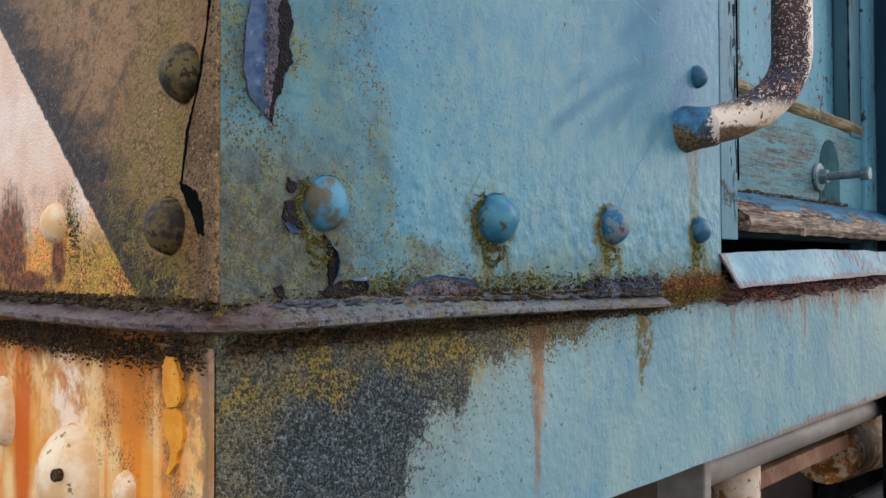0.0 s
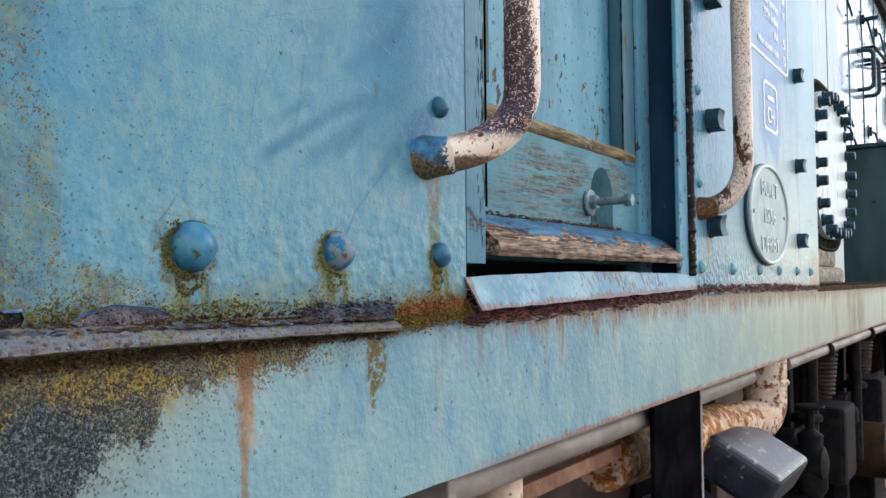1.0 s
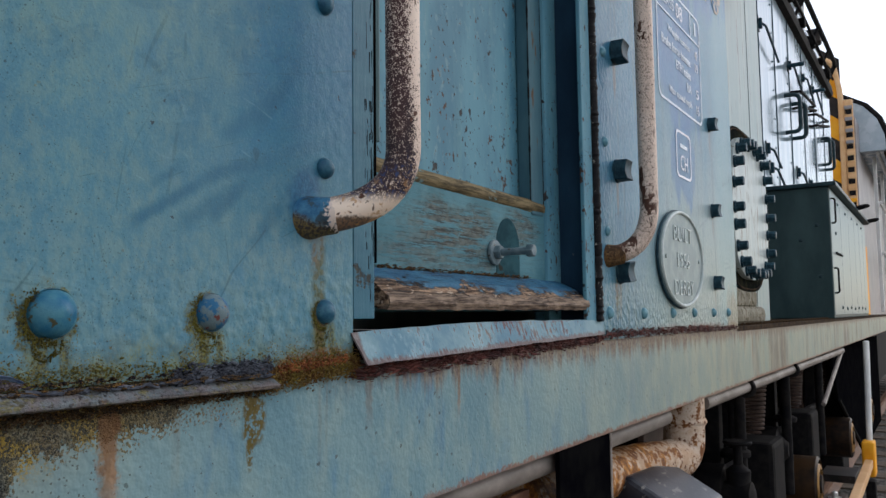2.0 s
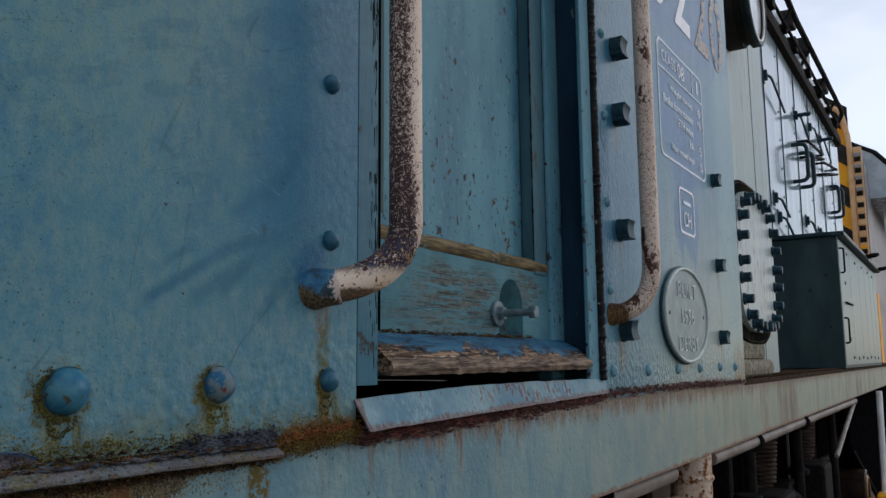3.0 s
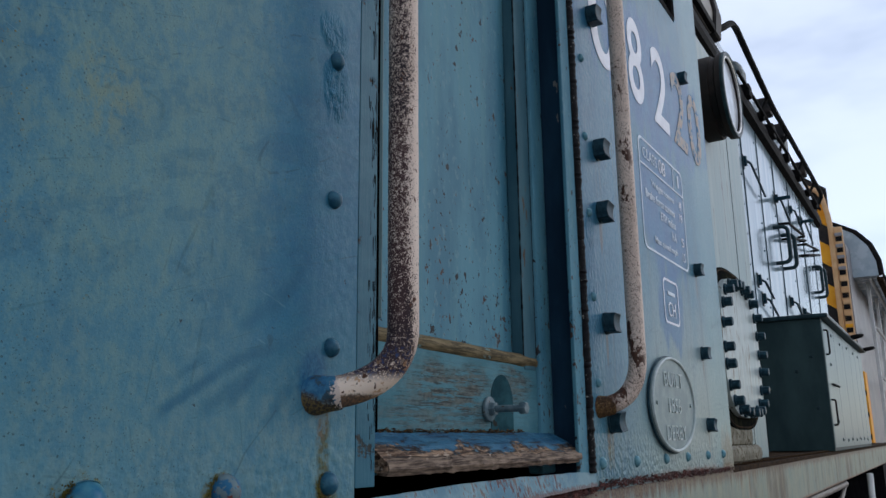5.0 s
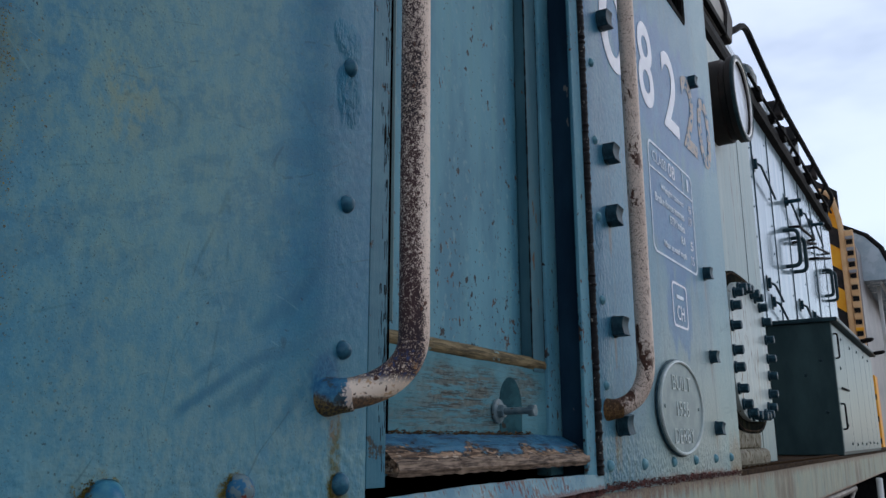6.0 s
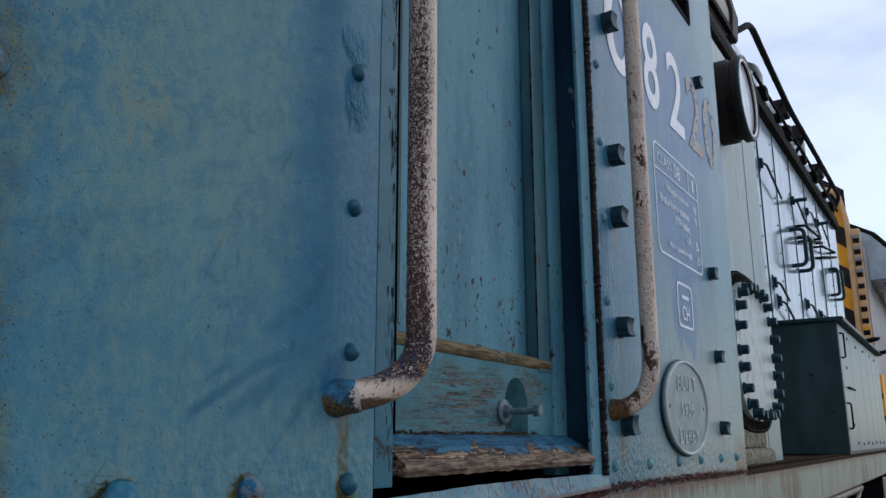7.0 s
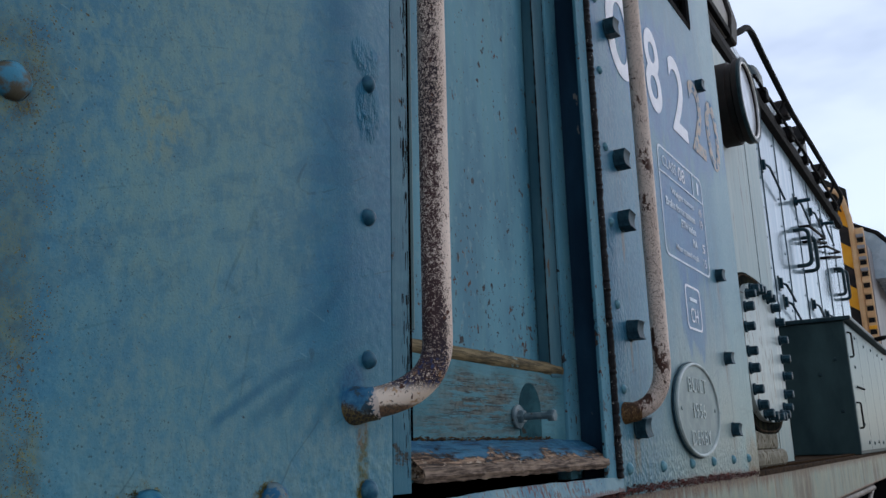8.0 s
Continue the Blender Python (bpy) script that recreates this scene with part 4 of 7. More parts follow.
def door_paint():
    n = Nodes("chipped_teal_door_paint", 0.5)
    mid, streak, fine = n.noise(8, 5, 0.62, (1, 1.5, 0.5)), n.noise(12, 4, 0.6, (1, 3, 0.15), 3.0), n.noise(140, 3, 0.6)
    c = n.mix(n.step(mid, 0.35, 0.66), (0.056, 0.165, 0.228), (0.100, 0.245, 0.305))
    c = n.mix(n.mul(n.step(streak, 0.5, 0.7), 0.5), c, (0.105, 0.240, 0.265))
    low = n.step(n.add(n.z, n.mul(n.math("SUBTRACT", mid, 0.5), 0.4)), 1.98, 1.70)
    chips = n.step(n.add(n.noise(62, 3, 0.55, (1, 1, 0.8), 4.0), n.mul(low, 0.050)), 0.682, 0.694)
    tiny = n.step(n.add(n.noise(150, 3, 0.5, (1, 1, 0.8), 9.0), n.mul(low, 0.05)), 0.690, 0.706)
    c = n.mix(n.most(chips, tiny), c, n.mix(n.step(n.noise(21, 2), 0.45, 0.5), (0.062, 0.042, 0.034), (0.022, 0.026, 0.028)))
    flaky = n.step(n.noise(85, 4, 0.68, (1, 1, 0.6), 14.0), 0.56, 0.66)
    c = n.mix(n.mul(flaky, 0.45), c, (0.165, 0.285, 0.310))
    n.bump(n.math("SUBTRACT", 1.0, n.most(chips, tiny)), 0.5, 0.0010)
    n.bump(n.noise(30, 3, 0.5, (1, 1, 0.4)), 0.3, 0.0018)
    n.bump(fine, 0.2, 0.0012)
    return n.done(c, n.add(0.42, n.mul(mid, 0.2)))


DOOR = door_paint()
DOOR_DARK = simple("dark_door_stile_paint", (0.036, 0.098, 0.130), (0.070, 0.150, 0.178), 0.5, 0, 14, 160, 0.0010, (1, 1.5, 0.3), (0.10, 0.060, 0.03), 0.62)
KICK, WEATHER = kick_paint(), weather_paint()
RAW_WOOD = wood_paint("split_bare_timber", (0.06, 0.14, 0.22), (0.07, 0.16, 0.24), (0.27, 0.195, 0.140), (0.045, 0.029, 0.021), 0.16)
DARK_ARCH = simple("dark_teal_arch", (0.010, 0.040, 0.052), (0.026, 0.080, 0.095), 0.55, 0, 40, 200, 0.0008, (1, 0.6, 1), (0.03, 0.03, 0.025), 0.60, gloss=0.02)
BEAD = wood_paint("mossy_timber_bead", (0.09, 0.19, 0.22), (0.15, 0.25, 0.24), (0.22, 0.165, 0.085), (0.050, 0.038, 0.018), 0.40)
JAMB_WOOD = wood_paint("cracked_teal_jamb_timber", (0.032, 0.118, 0.168), (0.050, 0.150, 0.198), (0.055, 0.058, 0.050), (0.022, 0.022, 0.022), 0.60, "z")
BOLT_GREY = simple("grey_teal_bolt_steel", (0.070, 0.115, 0.135), (0.150, 0.200, 0.215), 0.42, 0, 70, 300, 0.0009, speck=(0.060, 0.050, 0.040), amount=0.60, gloss=0.2)
BEAD_TEAL = simple("olive_teal_bead_paint", (0.045, 0.090, 0.090), (0.070, 0.145, 0.165), 0.4, 0, 18, 160, 0.0008, (1, 1, 0.3), (0.15, 0.11, 0.05), 0.62, gloss=0.3)
# the recessed face's shade is part of this deep blue
JAMB = simple("blue_jamb_paint_with_shade", (0.008, 0.023, 0.044), (0.015, 0.044, 0.076), 0.35, 0, 12, 150, 0.0006, (1, 1, 0.4), (0.22, 0.20, 0.18), 0.645)
RUBBER = simple("perished_black_rubber", (0.004, 0.004, 0.005), (0.012, 0.011, 0.011), 0.6, 0, 60, 420, 0.0022, speck=(0.26, 0.24, 0.20), amount=0.600)
BLACK = simple("sooty_black_steel", (0.006, 0.006, 0.007), (0.017, 0.015, 0.014), 0.75, 0, 20, 160, 0.0010, speck=(0.09, 0.08, 0.07), amount=0.70, gloss=0.06)
# for black steel parts and for blocks that stand in for shade
MATT_BLACK = simple("flat_black_steel_and_shade", (0.002, 0.002, 0.003), (0.006, 0.006, 0.006), 0.85, 0, 15, 100, 0.0014, speck=(0.05, 0.045, 0.04), amount=0.68, gloss=0.0)
PIPE = simple("dusty_grey_pipe_paint", (0.15, 0.125, 0.108), (0.28, 0.245, 0.215), 0.5, 0, 14, 150, 0.0008, (1, 0.5, 1), (0.14, 0.09, 0.06), 0.64)


def pipe_rust():
    """Cream paint on a pipe, breaking out in rust, browner and darker along the level run."""
    n = Nodes("cream_pipe_with_rust_blisters", 0.6)
    mid, blot, fine = n.noise(16, 5, 0.68), n.noise(48, 5, 0.7, shift=3.0), n.noise(150, 4, 0.65)
    c = n.mix(n.step(mid, 0.36, 0.62), (0.42, 0.28, 0.18), (0.58, 0.47, 0.37))
    run = n.step(n.y, 1.66, 1.52)
    rust = n.step(n.add(n.mul(n.add(n.mul(mid, 0.4), n.mul(blot, 0.6)), 1.0), n.mul(run, 0.07)), 0.525, 0.565)
    c = n.mix(rust, c, n.mix(n.step(blot, 0.42, 0.60), (0.48, 0.20, 0.035), (0.150, 0.055, 0.018)))
    c = n.mix(n.mul(n.specks(90, 0.30, 2.0, 0.35), 0.9), c, (0.105, 0.036, 0.014))
    c = n.mix(n.mul(n.step(fine, 0.57, 0.64), 0.5), c, (0.20, 0.085, 0.030))
    n.bump(n.add(rust, fine), 0.5, 0.0014)
    return n.done(c, 0.62)


RUSTY_PIPE = pipe_rust()
GREY_BOX = simple("worn_grey_cover_paint", (0.010, 0.011, 0.017), (0.034, 0.035, 0.044), 0.34, 0, 14, 160, 0.0012, (1, 0.4, 1), (0.15, 0.14, 0.125), 0.57, gloss=0.3)
# dark tone holds the end's shade, pale streaked tone the sky reflected in the side
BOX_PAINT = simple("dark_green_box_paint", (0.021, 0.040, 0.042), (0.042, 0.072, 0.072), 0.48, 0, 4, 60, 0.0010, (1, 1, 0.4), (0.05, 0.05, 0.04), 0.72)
BOX_SIDE = simple("grey_teal_box_paint_with_sky_sheen", (0.125, 0.185, 0.190), (0.200, 0.260, 0.258), 0.34, 0, 7, 60, 0.0003, (1, 3.0, 0.10), (0.08, 0.08, 0.06), 0.66, gloss=0.10)
HOOD = simple("pale_blue_grey_hood_paint", (0.235, 0.310, 0.350), (0.325, 0.395, 0.430), 0.125, 0, 5, 60, 0.00010, (1, 2, 0.2), (0.14, 0.14, 0.12), 0.66, gloss=0.48)
PANEL = simple("rain_streaked_pale_panel", (0.205, 0.285, 0.285), (0.300, 0.365, 0.345), 0.40, 0, 12, 90, 0.0008, (1, 2.0, 0.10), (0.085, 0.070, 0.045), 0.585)
# moss on steel, near black because the flange's shade is in the colour
FLANGE = simple("mossy_flange_with_shade", (0.007, 0.009, 0.010), (0.026, 0.025, 0.016), 0.9, 0, 30, 160, 0.0014, speck=(0.08, 0.065, 0.03), amount=0.63, gloss=0.0)
COVER = simple("chalky_white_cover_paint", (0.33, 0.39, 0.385), (0.46, 0.50, 0.475), 0.36, 0, 16, 130, 0.0010, (1, 1.6, 0.22), (0.12, 0.085, 0.045), 0.575)
RUST_EDGE = simple("brown_rusty_edge", (0.018, 0.012, 0.009), (0.070, 0.042, 0.022), 0.85, 0, 30, 160, 0.0014, speck=(0.02, 0.018, 0.014), amount=0.6, gloss=0.03)
STONE = simple("mossy_cream_casting", (0.13, 0.115, 0.080), (0.24, 0.220, 0.165), 0.7, 0, 18, 120, 0.0016, speck=(0.07, 0.055, 0.025), amount=0.54)
FASCIA = simple("brown_black_roof_edge", (0.012, 0.011, 0.011), (0.042, 0.031, 0.026), 0.6, 0, 6, 60, 0.0014, (1, 0.5, 1), (0.12, 0.09, 0.06), 0.64)
ROOF = simple("grey_blue_roof_paint", (0.30, 0.37, 0.42), (0.42, 0.48, 0.52), 0.26, 0, 5, 70, 0.0006, speck=(0.10, 0.08, 0.06), amount=0.68, gloss=0.5)
COWL = simple("beige_grey_cowl_paint", (0.17, 0.155, 0.135), (0.26, 0.24, 0.21), 0.45, 0, 6, 80, 0.0008, speck=(0.07, 0.05, 0.04), amount=0.62)
DARK_TEAL = simple("dark_teal_fitting_paint", (0.012, 0.026, 0.032), (0.028, 0.055, 0.062), 0.4, 0, 20, 150, 0.0006)
CHROME = simple("scuffed_bright_rim", (0.42, 0.40, 0.38), (0.62, 0.60, 0.57), 0.3, 0.7, 30, 160, 0.0006, speck=(0.10, 0.05, 0.03), amount=0.64)
WHITE_PAINT = simple("chalky_white_lettering", (0.82, 0.81, 0.85), (0.92, 0.91, 0.94), 0.55, 0, 30, 200, 0.0005)
LINE_PAINT = simple("thin_white_transfer", (0.60, 0.67, 0.74), (0.78, 0.82, 0.86), 0.5, 0, 40, 220, 0.0003)
GHOST = simple("peeled_letter_residue", (0.58, 0.46, 0.36), (0.44, 0.45, 0.46), 0.7, 0, 45, 150, 0.0005, speck=(0.050, 0.165, 0.300), amount=0.525)
PLATE = simple("painted_cast_plate", (0.19, 0.245, 0.245), (0.28, 0.335, 0.325), 0.42, 0, 25, 200, 0.0008, speck=(0.12, 0.13, 0.11), amount=0.66)
PLATE_RIM = simple("pale_plate_rim", (0.36, 0.42, 0.41), (0.52, 0.56, 0.54), 0.4, 0, 40, 200, 0.0006, speck=(0.16, 0.15, 0.12), amount=0.64)
YELLOW = simple("warning_yellow_paint", (0.74, 0.29, 0.012), (0.82, 0.38, 0.025), 0.5, 0, 5, 60)
TAN = simple("sun_bleached_tan_paint", (0.58, 0.33, 0.15), (0.68, 0.43, 0.23), 0.55, 0, 6, 60)
GREY_VEHICLE = simple("pale_grey_vehicle_paint", (0.24, 0.225, 0.225), (0.34, 0.31, 0.305), 0.45, 0, 3, 40)
WHITE_POST = simple("white_post_paint", (0.62, 0.62, 0.60), (0.74, 0.73, 0.70), 0.5, 0, 9, 90)


def yard_ground():
    """Oil-black ballast between the rails; beside the track unseen paler stone, added to bounce light up."""
    n = Nodes("oily_ballast", 0.9)
    big, mid = n.noise(3, 4, 0.6), n.noise(18, 5, 0.65)
    g, r = n.grit(22, 1.0)
    c = n.mix(n.step(r, 0.2, 0.8), (0.030, 0.027, 0.024), (0.11, 0.10, 0.088))
    c = n.mix(n.step(n.add(n.x, n.mul(n.math("SUBTRACT", big, 0.5), 0.8)), 0.30, 0.75), c, n.mix(n.step(n.add(n.mul(r, 0.6), n.mul(mid, 0.4)), 0.2, 0.8), (0.13, 0.112, 0.090), (0.25, 0.220, 0.180)))
    n.bump(g, 0.8, 0.02)
    return n.done(c, 0.9)


GRAVEL = yard_ground()
SLEEPER = simple("weathered_sleeper_timber", (0.055, 0.042, 0.032), (0.12, 0.095, 0.070), 0.85, 0, 8, 60, 0.004, (0.4, 3, 3))
RAIL = simple("rusty_rail_steel", (0.10, 0.050, 0.028), (0.17, 0.085, 0.045), 0.6, 0.2, 20, 90)


RIVET_WORN = simple("blue_rivet_paint_worn_brown", (0.055, 0.195, 0.285), (0.085, 0.075, 0.052), 0.45, 0, 48, 420, 0.0007, speck=(0.060, 0.045, 0.030), amount=0.64, lo=0.44, hi=0.58)
RIVET_SCAR = simple("blue_rivet_with_red_and_bare_scars", (0.022, 0.105, 0.200), (0.120, 0.170, 0.185), 0.42, 0, 120, 330, 0.0009, speck=(0.130, 0.042, 0.034), amount=0.555, lo=0.46, hi=0.52)


def socket_paint():
    """Blue paint that gives way to moss and rust where the socket meets the sheet."""
    n = Nodes("blue_socket_paint", 0.5)
    m, f = n.noise(50, 5, 0.65), n.noise(420, 4, 0.65)
    c = n.mix(n.step(m, 0.38, 0.62), (0.020, 0.095, 0.185), (0.060, 0.180, 0.275))
    c = n.mix(n.mul(n.step(n.noise(90, 4, 0.7, shift=4), 0.52, 0.60), 0.7), c, (0.035, 0.040, 0.030))
    rusty = n.step(n.add(n.add(n.mul(n.x, 0.55), n.math("SUBTRACT", n.z, 1.5930)), n.mul(n.math("SUBTRACT", n.add(n.mul(m, 0.6), n.mul(f, 0.4)), 0.5), 0.030)), 0.0060, 0.0000)
    c = n.mix(n.mul(rusty, 0.9), c, n.mix(n.step(f, 0.45, 0.56), (0.045, 0.026, 0.012), (0.150, 0.100, 0.022)))
    c = n.mix(n.step(n.add(n.x, n.mul(n.math("SUBTRACT", n.add(n.mul(m, 0.5), n.mul(f, 0.5)), 0.5), 0.045)), 0.0215, 0.0225), c, (0.62, 0.50, 0.42))
    n.bump(n.add(f, m), 0.4, 0.0012)
    return n.done(c, 0.55)


COLLAR = socket_paint()
COLLAR_RUST = gritty("rusty_socket", (0.055, 0.030, 0.016), (0.150, 0.080, 0.030), (0.32, 0.20, 0.09), (0.030, 0.018, 0.012), 0.45, 520, 0.0010)
CRUST_BLUE = simple("blue_black_paint_scabs", (0.020, 0.022, 0.030), (0.075, 0.085, 0.105), 0.7, 0, 60, 320, 0.0012, speck=(0.16, 0.06, 0.04), amount=0.62)
MOSS_RUST = gritty("orange_rust_with_moss", (0.130, 0.060, 0.018), (0.150, 0.115, 0.022), (0.28, 0.20, 0.04), (0.060, 0.024, 0.010), 0.6, 600)
MOSS_GRAINS = gritty("yellow_green_moss", (0.090, 0.078, 0.018), (0.160, 0.138, 0.026), (0.250, 0.210, 0.036), (0.050, 0.042, 0.016), 0.4, 700)
BARE_AND_SHADE = gritty("dark_bare_steel_and_shade", (0.005, 0.004, 0.005), (0.018, 0.014, 0.015), (0.06, 0.05, 0.05), (0.006, 0.005, 0.006), 0.3)
GASH = gritty("rusted_steel_under_burst_paint", (0.062, 0.056, 0.075), (0.150, 0.125, 0.140), (0.26, 0.22, 0.22), (0.024, 0.018, 0.020), 0.35)
LIP = simple("blue_violet_paint_skin", (0.085, 0.150, 0.290), (0.210, 0.290, 0.440), 0.40, 0, 160, 420, 0.0014, speck=(0.34, 0.40, 0.54), amount=0.58, gloss=0.3)


def glass(name, tint):
    n = Nodes(name, 0.08)
    n.b.inputs["Metallic"].default_value = 0.0
    return n.done(n.mix(n.step(n.noise(8), 0.4, 0.7), tint, tuple(v * 1.5 for v in tint)), 0.07)


DARK_GLASS = glass("dark_window_glass", (0.012, 0.014, 0.016))
LENS = glass("bright_lamp_glass", (0.55, 0.57, 0.60))

# ---- mesh kit ----


def mesh_of(bm, name, smooth=False):
    me = bpy.data.meshes.new(name)
    bmesh.ops.recalc_face_normals(bm, faces=bm.faces)
    for f in bm.faces:
        f.smooth = smooth
    if smooth:
        for e in bm.edges:
            if len(e.link_faces) == 2 and e.calc_face_angle(0.0) > 0.7:
                e.smooth = False
    bm.to_mesh(me)
    bm.free()
    return me


def part(name, bm, material, parent, label="", smooth=False):
    """One mesh object under a thing or under a part; bm may be a mesh that other parts share."""
    me = bm if isinstance(bm, bpy.types.Mesh) else mesh_of(bm, name, smooth)
    if not me.materials:
        me.materials.append(material)
    ob = new(name, me)
    if parent is not None:
        ob.parent = parent
        ob.matrix_parent_inverse = world_of(parent).inverted()
    return tagged(ob, label) if label else ob


def world_of(ob):
    m = ob.matrix_basis.copy()
    if ob.parent is not None:
        m = world_of(ob.parent) @ ob.matrix_parent_inverse @ m
    return m


def thing(name, at, label, category, group="", kind=""):
    ob = new(name)
    ob.empty_display_size = 0.1
    ob.matrix_basis = Matrix.Translation(at)
    return tagged(ob, label, category, group, kind)


def block(x0, x1, y0, y1, z0, z1, bevel=0.0, bm=None, seg=2):
    own = bm is None
    bm = bm or bmesh.new()
    bmesh.ops.create_cube(bm, size=1.0, matrix=Matrix.Translation(((x0 + x1) / 2, (y0 + y1) / 2, (z0 + z1) / 2)) @ Matrix.Diagonal((x1 - x0, y1 - y0, z1 - z0, 1)))
    if bevel and own:
        bmesh.ops.bevel(bm, geom=bm.edges[:], offset=bevel, segments=seg, affect="EDGES", profile=0.6)
    return bm


def frame_at(direction):
    w = Vector(direction).normalized()
    u = w.orthogonal().normalized() if abs(w.z) > 0.9 else w.cross(Vector((0, 0, 1))).normalized()
    return u, w.cross(u), w


def lathe(base, axis, profile, seg=20, bm=None, cap=True):
    """Turns (radius, height) pairs round an axis."""
    bm = bm or bmesh.new()
    u, v, w = frame_at(axis)
    rings = []
    for r, hgt in profile:
        rings.append([bm.verts.new(Vector(base) + w * hgt + (u * math.cos(a) + v * math.sin(a)) * r) for a in (2 * math.pi * k / seg for k in range(seg))])
    for a, b in zip(rings, rings[1:]):
        for k in range(seg):
            bm.faces.new((a[k], a[(k + 1) % seg], b[(k + 1) % seg], b[k]))
    if cap:
        bm.faces.new(rings[0][::-1])
        bm.faces.new(rings[-1])
    return bm


def rod(p0, p1, r, seg=12, bm=None):
    d = Vector(p1) - Vector(p0)
    e = min(r * 0.25, d.length * 0.2)
    return lathe(p0, d, [(r - e, 0), (r, e), (r, d.length - e), (r - e, d.length)], seg, bm)


def tube(points, r, seg=12, bm=None, closed=False, wob=0.0, often=60):
    """A round bar along a line of points, with no twist."""
    bm = bm or bmesh.new()
    pts = [Vector(p) for p in points]
    n = len(pts)
    dirs = [((pts[(i + 1) % n] if closed or i < n - 1 else pts[i]) - (pts[i - 1] if closed or i else pts[0])).normalized() for i in range(n)]
    u = dirs[0].orthogonal().normalized()
    rings = []
    for p, d in zip(pts, dirs):
        u = (u - d * u.dot(d)).normalized()
        v = d.cross(u)
        rr = r * (1 + wob * (noise.noise(p * often)))
        rings.append([bm.verts.new(p + (u * math.cos(a) + v * math.sin(a)) * rr) for a in (2 * math.pi * k / seg for k in range(seg))])
    for i in range(n if closed else n - 1):
        a, b = rings[i], rings[(i + 1) % n]
        for k in range(seg):
            bm.faces.new((a[k], a[(k + 1) % seg], b[(k + 1) % seg], b[k]))
    if not closed:
        bm.faces.new(rings[0][::-1])
        bm.faces.new(rings[-1])
    return bm


def bend(points, radius, steps=8):
    """Rounds the corners of a line of points."""
    pts = [Vector(p) for p in points]
    out = [pts[0]]
    for a, b, c in zip(pts, pts[1:], pts[2:]):
        r = min(radius, (b - a).length * 0.49, (c - b).length * 0.49)
        p, q = b + (a - b).normalized() * r, b + (c - b).normalized() * r
        out += [p.lerp(b, s).lerp(b.lerp(q, s), s) for s in (k / steps for k in range(steps + 1))]
    return out + [pts[-1]]


def fine_line(points, gap):
    """The same line with a point at least every gap metres."""
    out = [Vector(points[0])]
    for a, b in zip(points, points[1:]):
        a, b = Vector(a), Vector(b)
        k = max(1, int((b - a).length / gap))
        out += [a.lerp(b, j / k) for j in range(1, k + 1)]
    return out


def sheet(us, vs, place, thick, keep=lambda u, v: True):
    """A plate on a grid of u and v, with thickness; place(u, v, depth) gives a point; keep leaves cells out."""
    bm = bmesh.new()
    sides = []
    for d in (0.0, thick):
        sides.append({(i, j): bm.verts.new(place(u, v, d)) for i, u in enumerate(us) for j, v in enumerate(vs)})
    cells = {(i, j) for i in range(len(us) - 1) for j in range(len(vs) - 1) if keep((us[i] + us[i + 1]) / 2, (vs[j] + vs[j + 1]) / 2)}
    f, b = sides
    for i, j in cells:
        ring = ((i, j), (i + 1, j), (i + 1, j + 1), (i, j + 1))
        bm.faces.new([f[k] for k in ring])
        bm.faces.new([b[k] for k in reversed(ring)])
        for (p, q), nb in zip(zip(ring, ring[1:] + ring[:1]), ((i, j - 1), (i + 1, j), (i, j + 1), (i - 1, j))):
            if nb not in cells:
                bm.faces.new((f[q], f[p], b[p], b[q]))
    for v in [v for v in bm.verts if not v.link_faces]:
        bm.verts.remove(v)
    return bm


def prism(outline, axis, d0, d1, bevel=0.0):
    """An outline in a plane, drawn out along x, y or z from d0 to d1."""
    def at(p, d):
        return {"x": (d, p[0], p[1]), "y": (p[0], d, p[1]), "z": (p[0], p[1], d)}[axis]
    bm = bmesh.new()
    a, b = [bm.verts.new(at(p, d0)) for p in outline], [bm.verts.new(at(p, d1)) for p in outline]
    bm.faces.new(a[::-1])
    bm.faces.new(b)
    for k in range(len(a)):
        bm.faces.new((a[k], a[(k + 1) % len(a)], b[(k + 1) % len(a)], b[k]))
    if bevel:
        bmesh.ops.bevel(bm, geom=bm.edges[:], offset=bevel, segments=1, affect="EDGES")
    return bm


def steps(a, b, gap, *marks):
    """Even steps from a to b, passing through the marks."""
    stops = sorted({a, b, *marks})
    out = [stops[0]]
    for p, q in zip(stops, stops[1:]):
        k = max(1, round((q - p) / gap))
        out += [p + (q - p) * j / k for j in range(1, k + 1)]
    return out


def letters(text, size, y, z, x, deep=0.0004, fat=0.0):
    """Lettering that stands on the loco's side, read from +x, its lower left corner at y, z."""
    cu = bpy.data.curves.new("letters", "FONT")
    cu.body, cu.size, cu.extrude, cu.offset = text, size, deep, fat * size
    ob = bpy.data.objects.new("letters", cu)
    scene.collection.objects.link(ob)
    dg = bpy.context.evaluated_depsgraph_get()
    me = bpy.data.meshes.new_from_object(ob.evaluated_get(dg))
    bpy.data.objects.remove(ob)
    bpy.data.curves.remove(cu)
    me.materials.clear()
    me.transform(Matrix(((0, 0, 1, x), (1, 0, 0, y), (0, 1, 0, z), (0, 0, 0, 1))))
    return me


